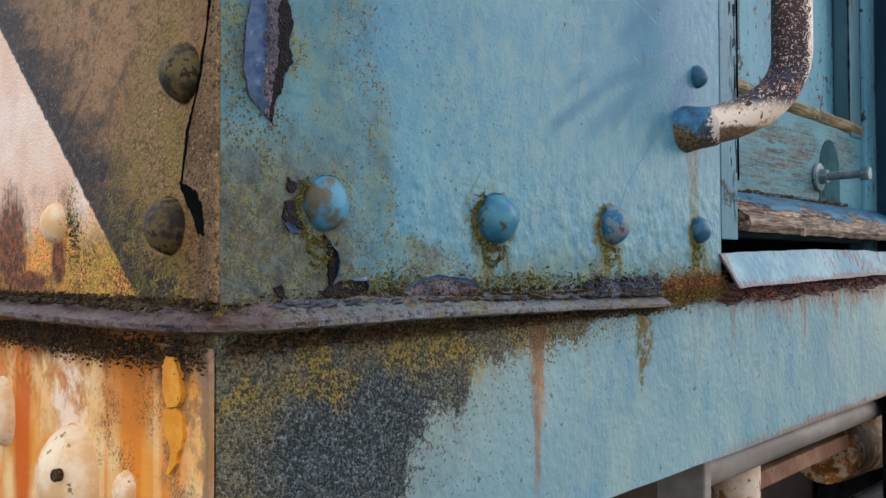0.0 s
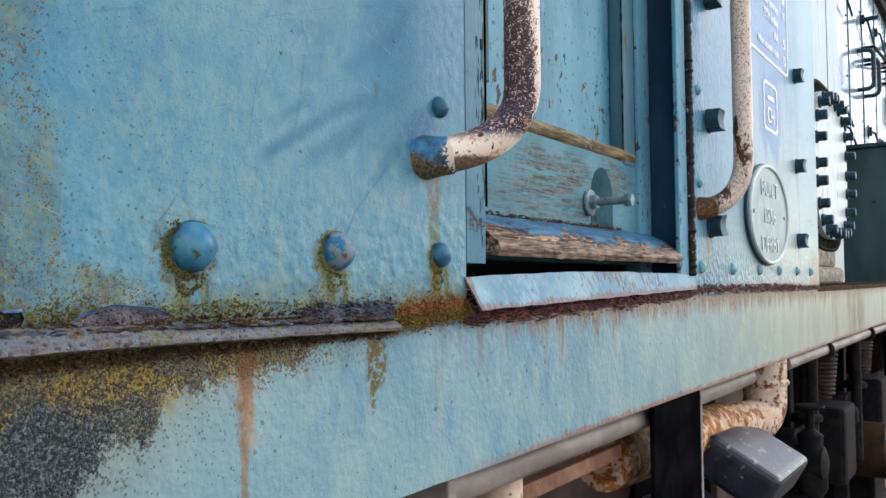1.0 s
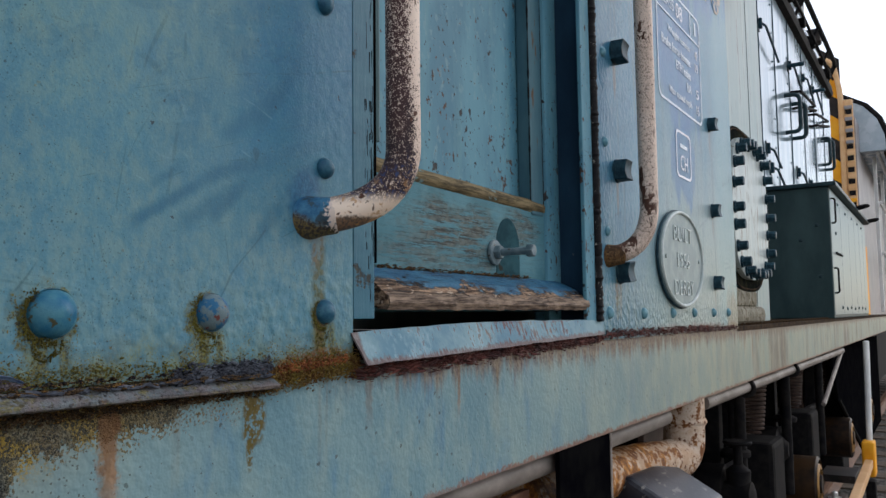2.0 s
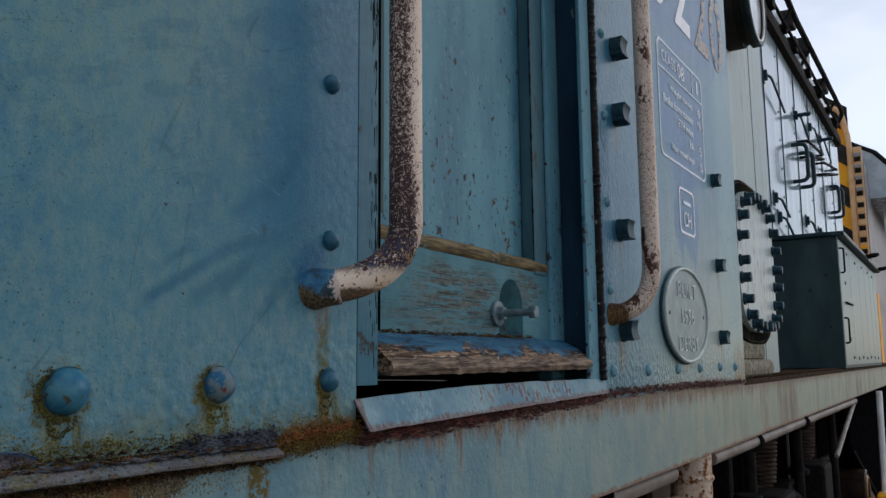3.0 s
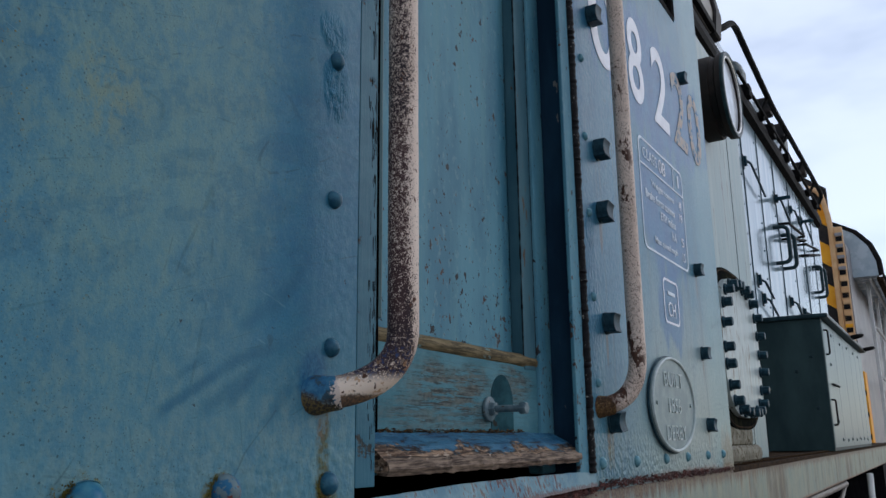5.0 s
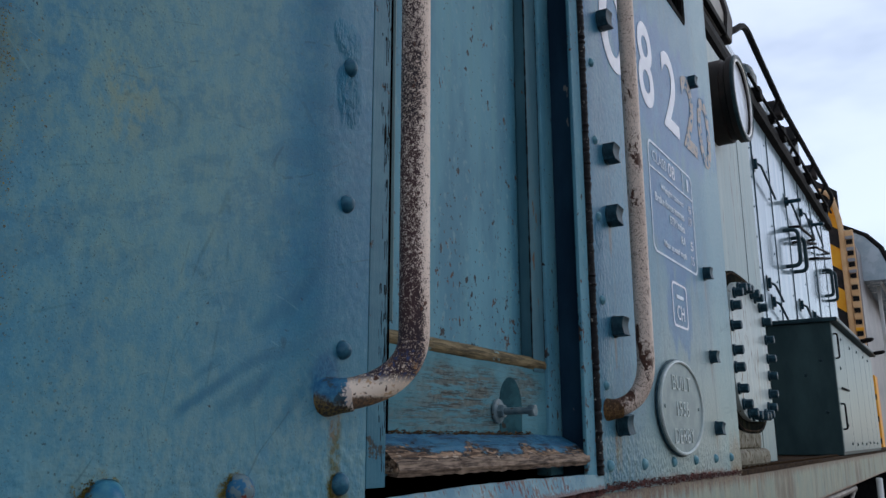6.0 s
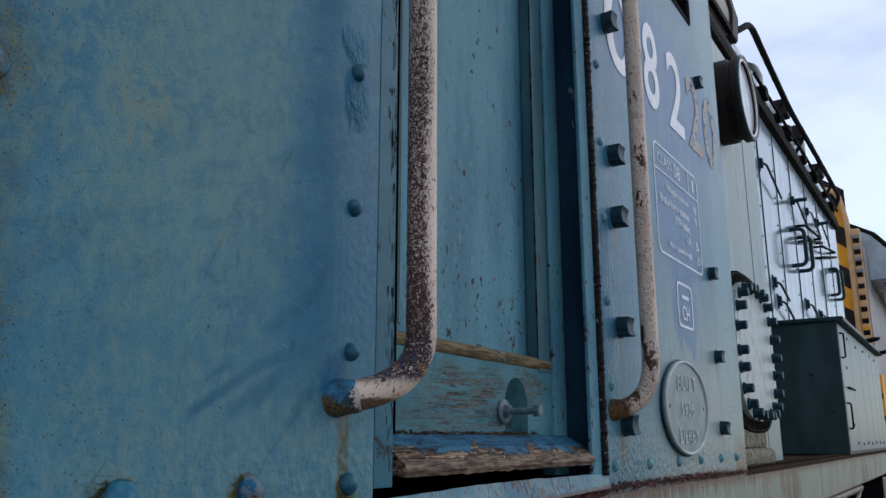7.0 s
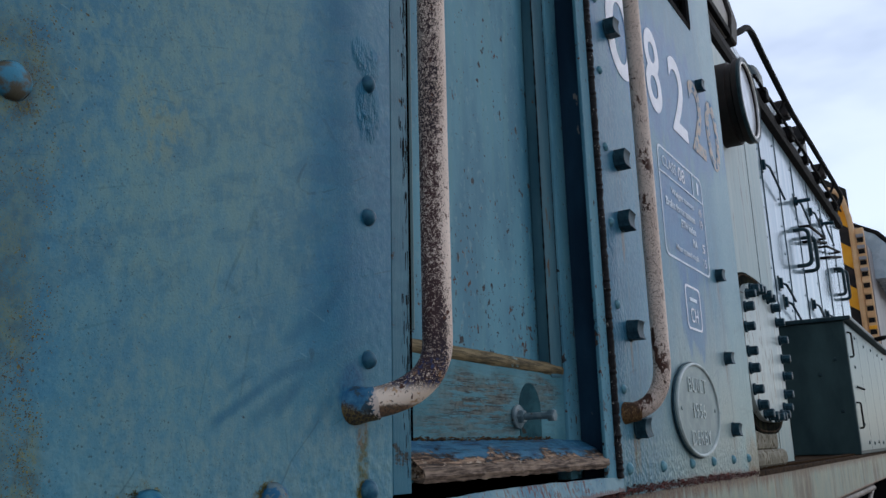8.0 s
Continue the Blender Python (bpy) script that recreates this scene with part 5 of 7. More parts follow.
def dome(r, h, seg=20, rim=0.0):
    """A rivet head that stands out along +x from the origin."""
    prof = [(r * 1.06, -0.0010), (r * 1.03, 0.0008 + rim)] + [(r * math.cos(a), rim + h * math.sin(a)) for a in (math.pi / 2 * k / 6 for k in range(6))] + [(r * 0.06, rim + h)]
    bm = lathe((0, 0, 0), (1, 0, 0), prof, seg)
    for v in bm.verts:
        v.co += Vector((0.6, 1, 1)) * (0.07 * r * noise.noise(v.co * (1.1 / r) + Vector((r * 900, h * 700, 0))))
    return mesh_of(bm, "rivet", True)


def hex_bolt(r, h, seg=6):
    """A bolt head along +x: washer, flats and a small end of thread."""
    bm = bmesh.new()
    lathe((0, 0, 0), (1, 0, 0), [(r * 1.25, -0.002), (r * 1.25, 0.003), (r * 1.15, 0.004)], 18, bm)
    lathe((0, 0, 0), (1, 0, 0), [(r * 0.95, -0.001), (r, 0.003), (r, h * 0.88), (r * 0.90, h), (r * 0.55, h * 1.02)], seg, bm)
    return mesh_of(bm, "bolt")


def saddle_bolt(r, h):
    """A squared bolt head along +x whose end is hollowed like a saddle, on a thin washer."""
    hollow = [(h - 0.17 * h * (1 - (k / 5) ** 2), r * k / 5) for k in range(-5, 6)]
    bm = prism([(-0.001, -r)] + hollow + [(-0.001, r)], "y", -r * 0.92, r * 0.92, 0.0012)
    lathe((0, 0, 0), (1, 0, 0), [(r * 1.22, -0.001), (r * 1.22, 0.0018), (r * 1.1, 0.0026)], 18, bm)
    return mesh_of(bm, "bolt")


def fixing(name, me, mat, parent, x, y, z, turn=0.0, scale=1.0, axis="x", label=""):
    ob = part(name, me, mat, None, label)
    m = Matrix.Translation((x, y, z)) @ (Matrix.Rotation(-math.pi / 2, 4, "Z") if axis == "-y" else Matrix()) @ Matrix.Rotation(turn, 4, "X") @ Matrix.Scale(scale, 4)
    ob.matrix_basis = m
    ob.parent = parent
    ob.matrix_parent_inverse = world_of(parent).inverted()
    return ob


def wave(*p):
    return noise.noise(Vector(p))

# ---- the locomotive ----
loco = thing("locomotive", (-1.2, 4.0, 0.0), "weathered teal diesel shunting locomotive standing on rails", "locomotive")
LEFT, RIGHT = 0.459, 1.066  # door opening
CAB0, CAB1, CABTOP = -0.004, 2.04, 3.35


def frayed(points, gap=0.0016, amount=0.0007, seed=1):
    """A closed outline with more points and a ragged edge."""
    rnd = random.Random(seed)
    out = []
    for (a0, b0), (a1, b1) in zip(points, points[1:] + points[:1]):
        n = max(1, round(math.hypot(a1 - a0, b1 - b0) / gap))
        for k in range(n):
            f, w = k / n, amount * (1.0 if k else 0.5)
            out.append((a0 + (a1 - a0) * f + rnd.uniform(-w, w), b0 + (b1 - b0) * f + rnd.uniform(-w, w)))
    return out


def build_cab_side():
    ys = steps(CAB0, CAB1, 0.02, LEFT, RIGHT, 1.28, 1.804)
    zs = steps(1.4705, CABTOP, 0.02, 2.616, 3.12)

    def keep(y, z):
        return not (LEFT < y < RIGHT) and not (1.28 < y < 1.804 and 2.616 < z < 3.12)

    def place(y, z, d):
        inner = min(1.0, max(0.0, min(abs(y - LEFT), y - CAB0) / 0.1)) if y < LEFT + 0.01 else 0.0
        return (-d + 0.0016 * wave(y * 4.0, z * 3.0, 1.0) * inner + 0.0006 * wave(y * 14, z * 14, 5.0) * inner, y, z)

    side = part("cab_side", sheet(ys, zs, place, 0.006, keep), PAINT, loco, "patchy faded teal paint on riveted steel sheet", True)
    big, mid, small, flat = dome(0.0150, 0.010), dome(0.0122, 0.0105), dome(0.0090, 0.0086), dome(0.0080, 0.0062)
    head, head_b = saddle_bolt(0.0162, 0.023), saddle_bolt(0.0142, 0.020)
    fixing("rivet", big, RIVET_WORN, side, 0, 0.0515, 1.5165, 0, 0.84)
    fixing("rivet", big, RIVET_WORN, side, 0, 0.0495, 1.7890, 2.0, 0.88)
    fixing("rivet", mid, RIVET, side, 0, 0.1740, 1.5140, 0.4, 1.20)
    fixing("rivet", dome(0.0122, 0.0105), RIVET_SCAR, side, 0, 0.2960, 1.5145, 1.4, 1.10)
    for z, s in ((1.515, 1.15), (1.6374, 1.0), (1.7817, 1.0), (1.9284, 1.0), (2.075, 1.0), (2.22, 1.0), (2.37, 1.0)):
        fixing("rivet", small, RIVET_SMALL, side, 0, 0.4195, z, z * 7, s)
    for z in (1.5125, 1.641, 1.7843, 1.9313, 2.072, 2.2225, 2.37):
        fixing("rivet", flat, RIVET_PALE, side, 0, 1.108, z, z * 5, 1.25 if z < 1.53 else 1.0)
    for y in (1.278, 1.4555, 1.6125, 1.782, 1.93):
        fixing("rivet", flat, RIVET_PALE, side, 0, y, 1.511, y * 5, 1.25)
    for z in (1.578, 1.745, 1.9443, 2.062, 2.33):
        fixing("bolt", head, BOLT, side, 0, 1.163, z, math.sin(z * 9) * 0.12)
    for z in (1.579, 1.7467, 1.9507, 2.459):
        fixing("bolt", head_b, BOLT, side, 0, 1.812, z, math.sin(z * 11) * 0.12)
    return side


def build_cab_end():
    xs, zs = steps(-1.25, -0.0005, 0.03), steps(1.4705, CABTOP, 0.03)
    end = part("cab_end", sheet(xs, zs, lambda x, z, d: (x, CAB0 + d + 0.0012 * wave(x * 6, z * 6, 3.0), z), 0.006), END, loco, "faded striped end sheet, brown with lichen", True)
    big, mid = dome(0.0132, 0.0115), dome(0.0118, 0.009)
    for x, z in ((-0.030, 1.5734), (-0.0445, 1.5056), (-0.02, 1.70), (-0.02, 1.83)):
        fixing("rivet", big, RIVET_DARK, end, x, CAB0, z, x * 90, 1.0, "-y")
    fixing("rivet", mid, RIVET_CREAM, end, -0.1824, CAB0, 1.5126, 0, 1.0, "-y")
    fixing("rivet", mid, RIVET_CREAM, end, -0.315, CAB0, 1.5126, 0, 1.0, "-y")
    # split cover strip along the corner, its crack and the hole where it gapes
    line = [(-0.003, 1.70), (-0.004, 1.601), (-0.007, 1.589), (-0.0105, 1.577), (-0.0115, 1.571), (-0.017, 1.560), (-0.0225, 1.548), (-0.0265, 1.534), (-0.0290, 1.5245)]
    part("corner_strip", prism([(0.0, 1.70), (0.0, 1.4715), (-0.0145, 1.4715), (-0.0150, 1.500), (-0.0255, 1.515)] + line[::-1], "y", CAB0 - 0.0022, CAB0 - 0.0002), gritty("brown_corner_strip", (0.130, 0.075, 0.034), (0.215, 0.130, 0.062), (0.36, 0.24, 0.12), (0.050, 0.032, 0.018), 0.4), end, "cracked brown strip along the corner")
    wide = [0.0016 + 0.0008 * math.sin(k * 2.3) for k in range(len(line))]
    crack = line + [(x - w, z) for (x, z), w in zip(line[::-1], wide[::-1])]
    part("crack", prism(frayed(crack, 0.002, 0.0004, 4), "y", CAB0 - 0.0026, CAB0 - 0.0003), MATT_BLACK, end, "dark crack along the strip")
    hole = [(-0.0315, 1.5245), (-0.0250, 1.5232), (-0.0170, 1.5200), (-0.0110, 1.5130), (-0.0090, 1.5000), (-0.0140, 1.5010), (-0.0190, 1.5090), (-0.0250, 1.5150), (-0.0285, 1.5200)]
    part("gap", prism(frayed(hole, 0.0018, 0.0006, 9), "y", CAB0 - 0.0026, CAB0 - 0.0001), MATT_BLACK, end, "dark gap where the strip has lifted")
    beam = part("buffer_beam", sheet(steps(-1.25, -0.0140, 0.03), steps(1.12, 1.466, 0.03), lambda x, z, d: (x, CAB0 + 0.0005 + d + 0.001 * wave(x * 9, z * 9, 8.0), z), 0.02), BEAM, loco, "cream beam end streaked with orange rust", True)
    boss = dome(0.028, 0.020, 24)
    for x, z, s in ((-0.2760, 1.392, 0.8), (-0.1510, 1.372, 1.0), (-0.0885, 1.376, 0.34), (-0.40, 1.38, 1.0)):
        fixing("boss", boss, RIVET_CREAM, beam, x, CAB0, z, x * 50, s, "-y")
    part("rust_spot", lathe((-0.1360, CAB0 - 0.0150, 1.3780), (0.3, -1, 0.1), [(0.0034, 0), (0.0034, 0.0030), (0.0022, 0.0036)], 12), CRUST, beam, "dark rust spot on the boss")
    part("edge_strip", block(-0.054, -0.0030, CAB0 - 0.0035, CAB0 - 0.0004, 1.14, 1.452, 0.0012), BEAM, beam)
    chip = [(-0.040, 1.442), (-0.036, 1.447), (-0.029, 1.446), (-0.024, 1.440), (-0.0225, 1.430), (-0.027, 1.425), (-0.035, 1.4245), (-0.0395, 1.430)]
    part("paint_flake", prism(frayed(chip, 0.0015, 0.0006), "y", CAB0 - 0.0060, CAB0 - 0.0036), simple("yellow_paint_flake", (0.68, 0.23, 0.015), (0.80, 0.34, 0.035), 0.5, 0, 90, 500, 0.0008, speck=(0.30, 0.11, 0.02), amount=0.60), beam, "curling yellow paint flake")
    flake = [(-0.0400, 1.4225), (-0.0345, 1.4235), (-0.0275, 1.4240), (-0.0225, 1.4215), (-0.0220, 1.4130), (-0.0245, 1.4070), (-0.0275, 1.4045), (-0.0280, 1.4000), (-0.0340, 1.3950), (-0.0375, 1.3935), (-0.0350, 1.3990), (-0.0330, 1.4035), (-0.0365, 1.4095), (-0.0405, 1.4160)]
    part("paint_flake", prism(frayed(flake, 0.0015, 0.0006), "y", CAB0 - 0.0052, CAB0 - 0.0035), simple("orange_paint_flake", (0.70, 0.25, 0.015), (0.82, 0.37, 0.040), 0.5, 0, 90, 500, 0.0008, speck=(0.34, 0.12, 0.02), amount=0.61), beam, "curling orange paint flake")
    return end


def build_ledge():
    """A half-round strip that sweeps round the cab's corner."""
    line = fine_line(bend([(-1.25, CAB0 - 0.004, 1.4625), (-0.16, CAB0 - 0.006, 1.461), (0.0060, CAB0 - 0.006, 1.4625), (0.0050, 0.09, 1.4640), (0.0038, 0.356, 1.4592)], 0.05, 8), 0.0025)
    bm = bmesh.new()
    rings = []
    for i, p in enumerate(line):
        d = (line[min(i + 1, len(line) - 1)] - line[max(i - 1, 0)]).normalized()
        out = Vector((d.y, -d.x, 0)).normalized()
        fade = min(1.0, max(0.35, (0.37 - p.y) / 0.30)) if p.y > 0 else 1.0
        wide = 0.010 * (0.55 + 0.45 * fade) * (1 + 0.22 * wave(p.x * 45, p.y * 45, 2.0) + 0.16 * wave(p.x * 190, p.y * 190, 5.0))
        tall = 0.0046 * (0.45 + 0.55 * fade) * (1 + 0.14 * wave(p.x * 30, p.y * 30, 7.0) + 0.10 * wave(p.x * 150, p.y * 150, 3.0))
        rag = [0.0007 * wave(p.x * 260, p.y * 260, 11.0 + k) for k in range(5)]
        prof = [(-0.014, -tall), (wide * 0.80, -tall + rag[0]), (wide + rag[1], -tall * 0.72), (wide * 1.02 + rag[2], -tall * 0.12), (wide * 0.86 + rag[3], tall * 0.22 + rag[0]), (wide * 0.50, tall * 0.70 + rag[4]), (wide * 0.15, tall * 1.25 + rag[1]), (-0.002, tall * 1.75 + rag[2]), (-0.014, tall * 1.9)]
        rings.append([bm.verts.new(p + out * a + Vector((0, 0, b))) for a, b in prof])
    for a, b in zip(rings, rings[1:]):
        for k in range(len(a)):
            bm.faces.new((a[k], a[(k + 1) % len(a)], b[(k + 1) % len(a)], b[k]))
    bm.faces.new(rings[0])
    bm.faces.new(rings[-1][::-1])
    return part("ledge", bm, LEDGE, loco, "scabby blue-grey steel strip round the corner", True)


def build_valance():
    ys = steps(CAB0, 9.0, 0.03, 2.2255)
    zs = steps(1.3275, 1.4715, 0.018)

    def place(y, z, d):
        ragged = 0.0010 * wave(y * 30, 3.0, 2.0) if z < 1.33 else 0.0
        lift = 0.0035 * max(0.0, min(1.0, (y - 1.0) / 1.0)) * (z - 1.3275) / 0.144
        return (-0.003 - d + 0.0012 * wave(y * 5, z * 5, 9.0) - (0.004 if y > 2.2255 and d == 0.0 else 0.0), y, z + ragged + lift)

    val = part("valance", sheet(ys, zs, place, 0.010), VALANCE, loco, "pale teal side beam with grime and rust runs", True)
    part("running_board", block(-0.9, -0.002, CAB1 + 0.001, 9.0, 1.462, 1.4755, 0.002), RUST_EDGE, loco, "rusty chequered running board")
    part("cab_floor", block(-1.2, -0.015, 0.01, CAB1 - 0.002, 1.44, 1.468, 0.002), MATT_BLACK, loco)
    return val


def scab(y0, y1, z0, z1, x0, x1, n, seed, mat, parent, size=0.006, label="", spread=0.0022, long=1.7, end=False):
    """Many small torn flakes of rust or dirt along a seam, in one crumbling mass; end: along the cab's end instead of its side."""
    rnd = random.Random(seed)
    ball = bmesh.new()
    bmesh.ops.create_icosphere(ball, subdivisions=1, radius=1.0)
    verts, faces = [v.co.copy() for v in ball.verts], [[v.index for v in f.verts] for f in ball.faces]
    ball.free()
    points, polys = [], []
    for _ in range(n):
        s = size * rnd.choice((0.4, 0.55, 0.7, 0.8, 1.0, 1.35))
        f = rnd.random()
        m = Euler((rnd.uniform(-0.7, 0.7) / long, rnd.uniform(-0.9, 0.9), rnd.uniform(-0.7, 0.7) / long)).to_matrix()
        size3 = Vector((s * rnd.uniform(0.3, 0.7), s * long * rnd.uniform(0.6, 1.5), s * rnd.uniform(0.25, 0.75)))
        at = Vector((rnd.uniform(x0, x1), y0 + (y1 - y0) * f, z0 + (z1 - z0) * f + rnd.gauss(0, spread)))
        k = len(points)
        for v in verts:
            p = at + m @ Vector((v.x * size3.x, v.y * size3.y, v.z * size3.z)) * rnd.uniform(0.65, 1.3)
            points.append((p.y, p.x, p.z) if end else tuple(p))
        polys += [[k + q for q in face] for face in faces]
    me = bpy.data.meshes.new("rust_crust")
    me.from_pydata(points, [], polys)
    return tagged(part("rust_crust", me, mat, parent, label), kind="stuff")


cab_side = build_cab_side()
build_cab_end()
build_ledge()
valance = build_valance()


def build_sill():
    bm = sheet(steps(0.4555, 1.073, 0.012), steps(0.0, 1.0, 0.25), lambda y, v, d: (
        0.0005 + 0.013 * (1 - v) * (1.1 - 0.75 * (y - 0.4555) / 0.6175) + d * 0.9 + 0.0012 * wave(y * 20, v, 3.0), y + 0.006 * (1 - v) * (1 if y < 0.47 else 0),
        (1.468 + 0.0115 * (y - 0.4555) / 0.6175) * (1 - v) + (1.4965 + 0.0085 * (y - 0.4555) / 0.6175 + 0.0030 * math.sin((y - 0.4555) * 7)) * v + 0.0010 * wave(y * 25, 1.0, 2.0)), -0.0022)
    return part("door_sill", bm, SILL, loco, "bent pale blue sill plate with scraped edges", True)


def build_door():
    door = part("door", sheet(steps(0.49, 1.06, 0.03), steps(1.60, CABTOP, 0.05), lambda y, z, d: (-0.074 - d + 0.001 * wave(y * 5, z * 3, 4.0), y, z), 0.02), DOOR, loco, "teal cab door speckled with chips", True)
    part("kick_panel", block(-0.076, -0.054, 0.495, 0.995, 1.515, 1.667, 0.002), KICK, door, "flaking plywood lower panel")
    part("stile", block(-0.0735, -0.052, 0.9435, 0.985, 1.655, CABTOP, 0.003), DOOR_DARK, door)
    part("stile", block(-0.0735, -0.048, 0.987, 1.035, 1.50, CABTOP, 0.004), DOOR, door)
    part("bead", tube(fine_line([(-0.060, 0.50, 1.670), (-0.060, 0.985, 1.667)], 0.02), 0.0105, 10, wob=0.12), BEAD, door, "bare mossy timber bead", True)
    for y in (0.9425, 0.9865):
        part("paint_split", tube(fine_line([(-0.0532, y, 1.672), (-0.0532, y + 0.0008, CABTOP)], 0.006), 0.0011 if y < 0.95 else 0.0006, 6, wob=1.1, often=140), BLACK, door, "dark split along the stile", True)
    # dark arch-shaped patch behind the bolt
    arc = [(0.868 + 0.034 * math.cos(a), 1.602 + 0.040 * math.sin(a)) for a in (math.pi * k / 14 for k in range(15))] + [(0.834, 1.563), (0.902, 1.563)]
    part("arch_patch", prism(arc, "x", -0.0545, -0.0532), DARK_ARCH, door, "dark arch behind the bolt")
    # weather board with a sloping top and a ragged lower lip
    bm = bmesh.new()
    rings = []
    for y in steps(0.512, 1.022, 0.012):
        n1, n2 = wave(y * 22, 0, 1), wave(y * 40, 4, 1)
        prof = [(-0.062, 1.5590), (-0.050, 1.5610 + 0.001 * n1), (-0.020, 1.5465 + 0.0015 * n1), (-0.001 + 0.0015 * n2, 1.5300 + 0.0018 * n2), (0.000 + 0.002 * n2, 1.5215 + 0.0022 * n1), (-0.008, 1.5195 + 0.002 * n2), (-0.062, 1.5205)]
        rings.append([bm.verts.new((x, y, z)) for x, z in prof])
    for a, b in zip(rings, rings[1:]):
        for k in range(len(a)):
            bm.faces.new((a[k], a[(k + 1) % len(a)], b[(k + 1) % len(a)], b[k]))
    bm.faces.new(rings[0])
    bm.faces.new(rings[-1][::-1])
    board = part("weather_board", bm, WEATHER, door, "sloping timber weather board, blue paint flaking")
    lip = bmesh.new()
    rings = []
    for y in steps(0.513, 1.021, 0.008):
        n1, n2 = wave(y * 60, 2, 8), wave(y * 25, 6, 8)
        rings.append([lip.verts.new((x, y, z)) for x, z in ((-0.013, 1.5385), (0.0008 + 0.0015 * n2, 1.5300 + 0.0022 * n1), (0.0022 + 0.0018 * n1, 1.5230), (-0.001, 1.5165 + 0.002 * n1), (-0.013, 1.5180))])
    for a, b in zip(rings, rings[1:]):
        for k in range(len(a)):
            lip.faces.new((a[k], a[(k + 1) % len(a)], b[(k + 1) % len(a)], b[k]))
    lip.faces.new(rings[0])
    lip.faces.new(rings[-1][::-1])
    part("torn_lip", lip, RAW_WOOD, board, "splintered bare timber edge")
    # coach bolt that stands out of the lower panel
    bolt = part("door_bolt", lathe((-0.0535, 0.826, 1.5925), (1, 0.02, 0), [(0.0165, 0), (0.0172, 0.0015), (0.0165, 0.004), (0.0155, 0.0045)], 24), BOLT_GREY, door, "long painted bolt with washer and nut", True)
    part("nut", lathe((-0.0500, 0.826, 1.5925), (1, 0.02, 0), [(0.0098, 0), (0.0098, 0.007), (0.0085, 0.009)], 6), BOLT_GREY, bolt)
    part("shank", rod((-0.045, 0.826, 1.5925), (0.002, 0.827, 1.5925), 0.0048, 12), BOLT_GREY, bolt, "", True)
    part("bolt_head", lathe((-0.004, 0.827, 1.5925), (1, 0.02, 0), [(0.0088, 0), (0.0088, 0.007), (0.0075, 0.009)], 6), BOLT_GREY, bolt)
    return door


def build_jambs():
    left = part("door_jamb", block(-0.030, 0.0006, LEFT + 0.0005, 0.4905, 1.5085, CABTOP, 0.0008), JAMB_WOOD, loco, "cracked teal timber door post")
    # black strip stands in for the shade of the gap beside the post
    part("edge_shade_strip", block(-0.030, 0.0004, 0.4907, 0.4952, 1.560, CABTOP, 0.0008), MATT_BLACK, left, "black strip for the shaded gap beside the post")
    part("edge_bead", tube(fine_line([(-0.0045, 0.5000, 1.676), (-0.0045, 0.5000, CABTOP)], 0.02), 0.0044, 8, wob=0.10), BEAD_TEAL, left, "rounded olive-teal bead", True)
    # black filler in place of the shade between post and door
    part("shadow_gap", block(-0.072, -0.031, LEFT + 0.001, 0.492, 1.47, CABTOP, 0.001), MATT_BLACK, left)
    right = part("door_jamb", block(-0.072, -0.006, 1.036, RIGHT - 0.002, 1.497, CABTOP, 0.002), JAMB, loco, "blue inner door post, shade in its deep colour")
    part("edge_strip", block(-0.0055, 0.0010, 1.0125, 1.050, 1.497, CABTOP, 0.002), DOOR, right)
    gum = tube(fine_line([(0.001, 1.058, 1.499), (0.001, 1.058, CABTOP)], 0.003), 0.0080, 10, wob=0.34, often=190)
    rnd = random.Random(12)
    for _ in range(170):
        y, z = 0.4890 - abs(rnd.gauss(0, 0.0055)), rnd.uniform(1.515, 2.35)
        high = rnd.choice((0.004, 0.006, 0.009, 0.014, 0.025)) * rnd.uniform(0.7, 1.4)
        part("split", tube(fine_line([(0.0005, y, z), (0.0005, y + rnd.uniform(-0.0008, 0.0008), z + high)], 0.004), rnd.uniform(0.0003, 0.0006), 5, wob=0.8), BLACK, left)
    part("rubber_seal", gum, RUBBER, right, "perished black rubber seal", True)
    # black slab in place of the shade on the threshold
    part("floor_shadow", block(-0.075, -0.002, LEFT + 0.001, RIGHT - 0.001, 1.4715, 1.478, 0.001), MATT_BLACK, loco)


def handrail(foot, axis_xy, rise, mat, r, label, socket, words):
    """An upright bar whose foot sweeps round into a socket on the cab side."""
    f, (ax, ay) = Vector(foot), axis_xy
    knee, top = Vector((ax, ay, foot[2] + 0.006)), Vector((ax, ay, foot[2] + rise))
    line = [f.lerp(knee, s).lerp(knee.lerp(top, s), s) for s in (k / 16 for k in range(17))]
    line = [f - (knee - f).normalized() * 0.010] + line + fine_line([(ax, ay, foot[2] + rise + 0.02), (ax, ay, CABTOP - 0.25)], 0.03) + [(0, ay, CABTOP - 0.22)]
    rail = part("handrail", tube(line, r, 24, wob=0.02), mat, loco, label, True)
    d = (knee - f).normalized()
    part("collar", lathe(f - d * 0.014, d, [(r * 1.22, 0), (r * 1.28, 0.006), (r * 1.22, 0.016), (r * 1.10, 0.024), (r * 1.05, 0.033), (r * 1.008, 0.037)], 24), socket, rail, words, True)
    return rail


build_sill()
build_door()
build_jambs()
handrail((0.0, 0.4010, 1.5930), (0.0660, 0.4440), 0.060, rail_paint("worn_cream_handrail", (1.6215, 0.112, 2.75), (0.066, 0.444)), 0.0148, "cream handrail worn to black at its bend", COLLAR, "blue-painted socket with rusty foot")
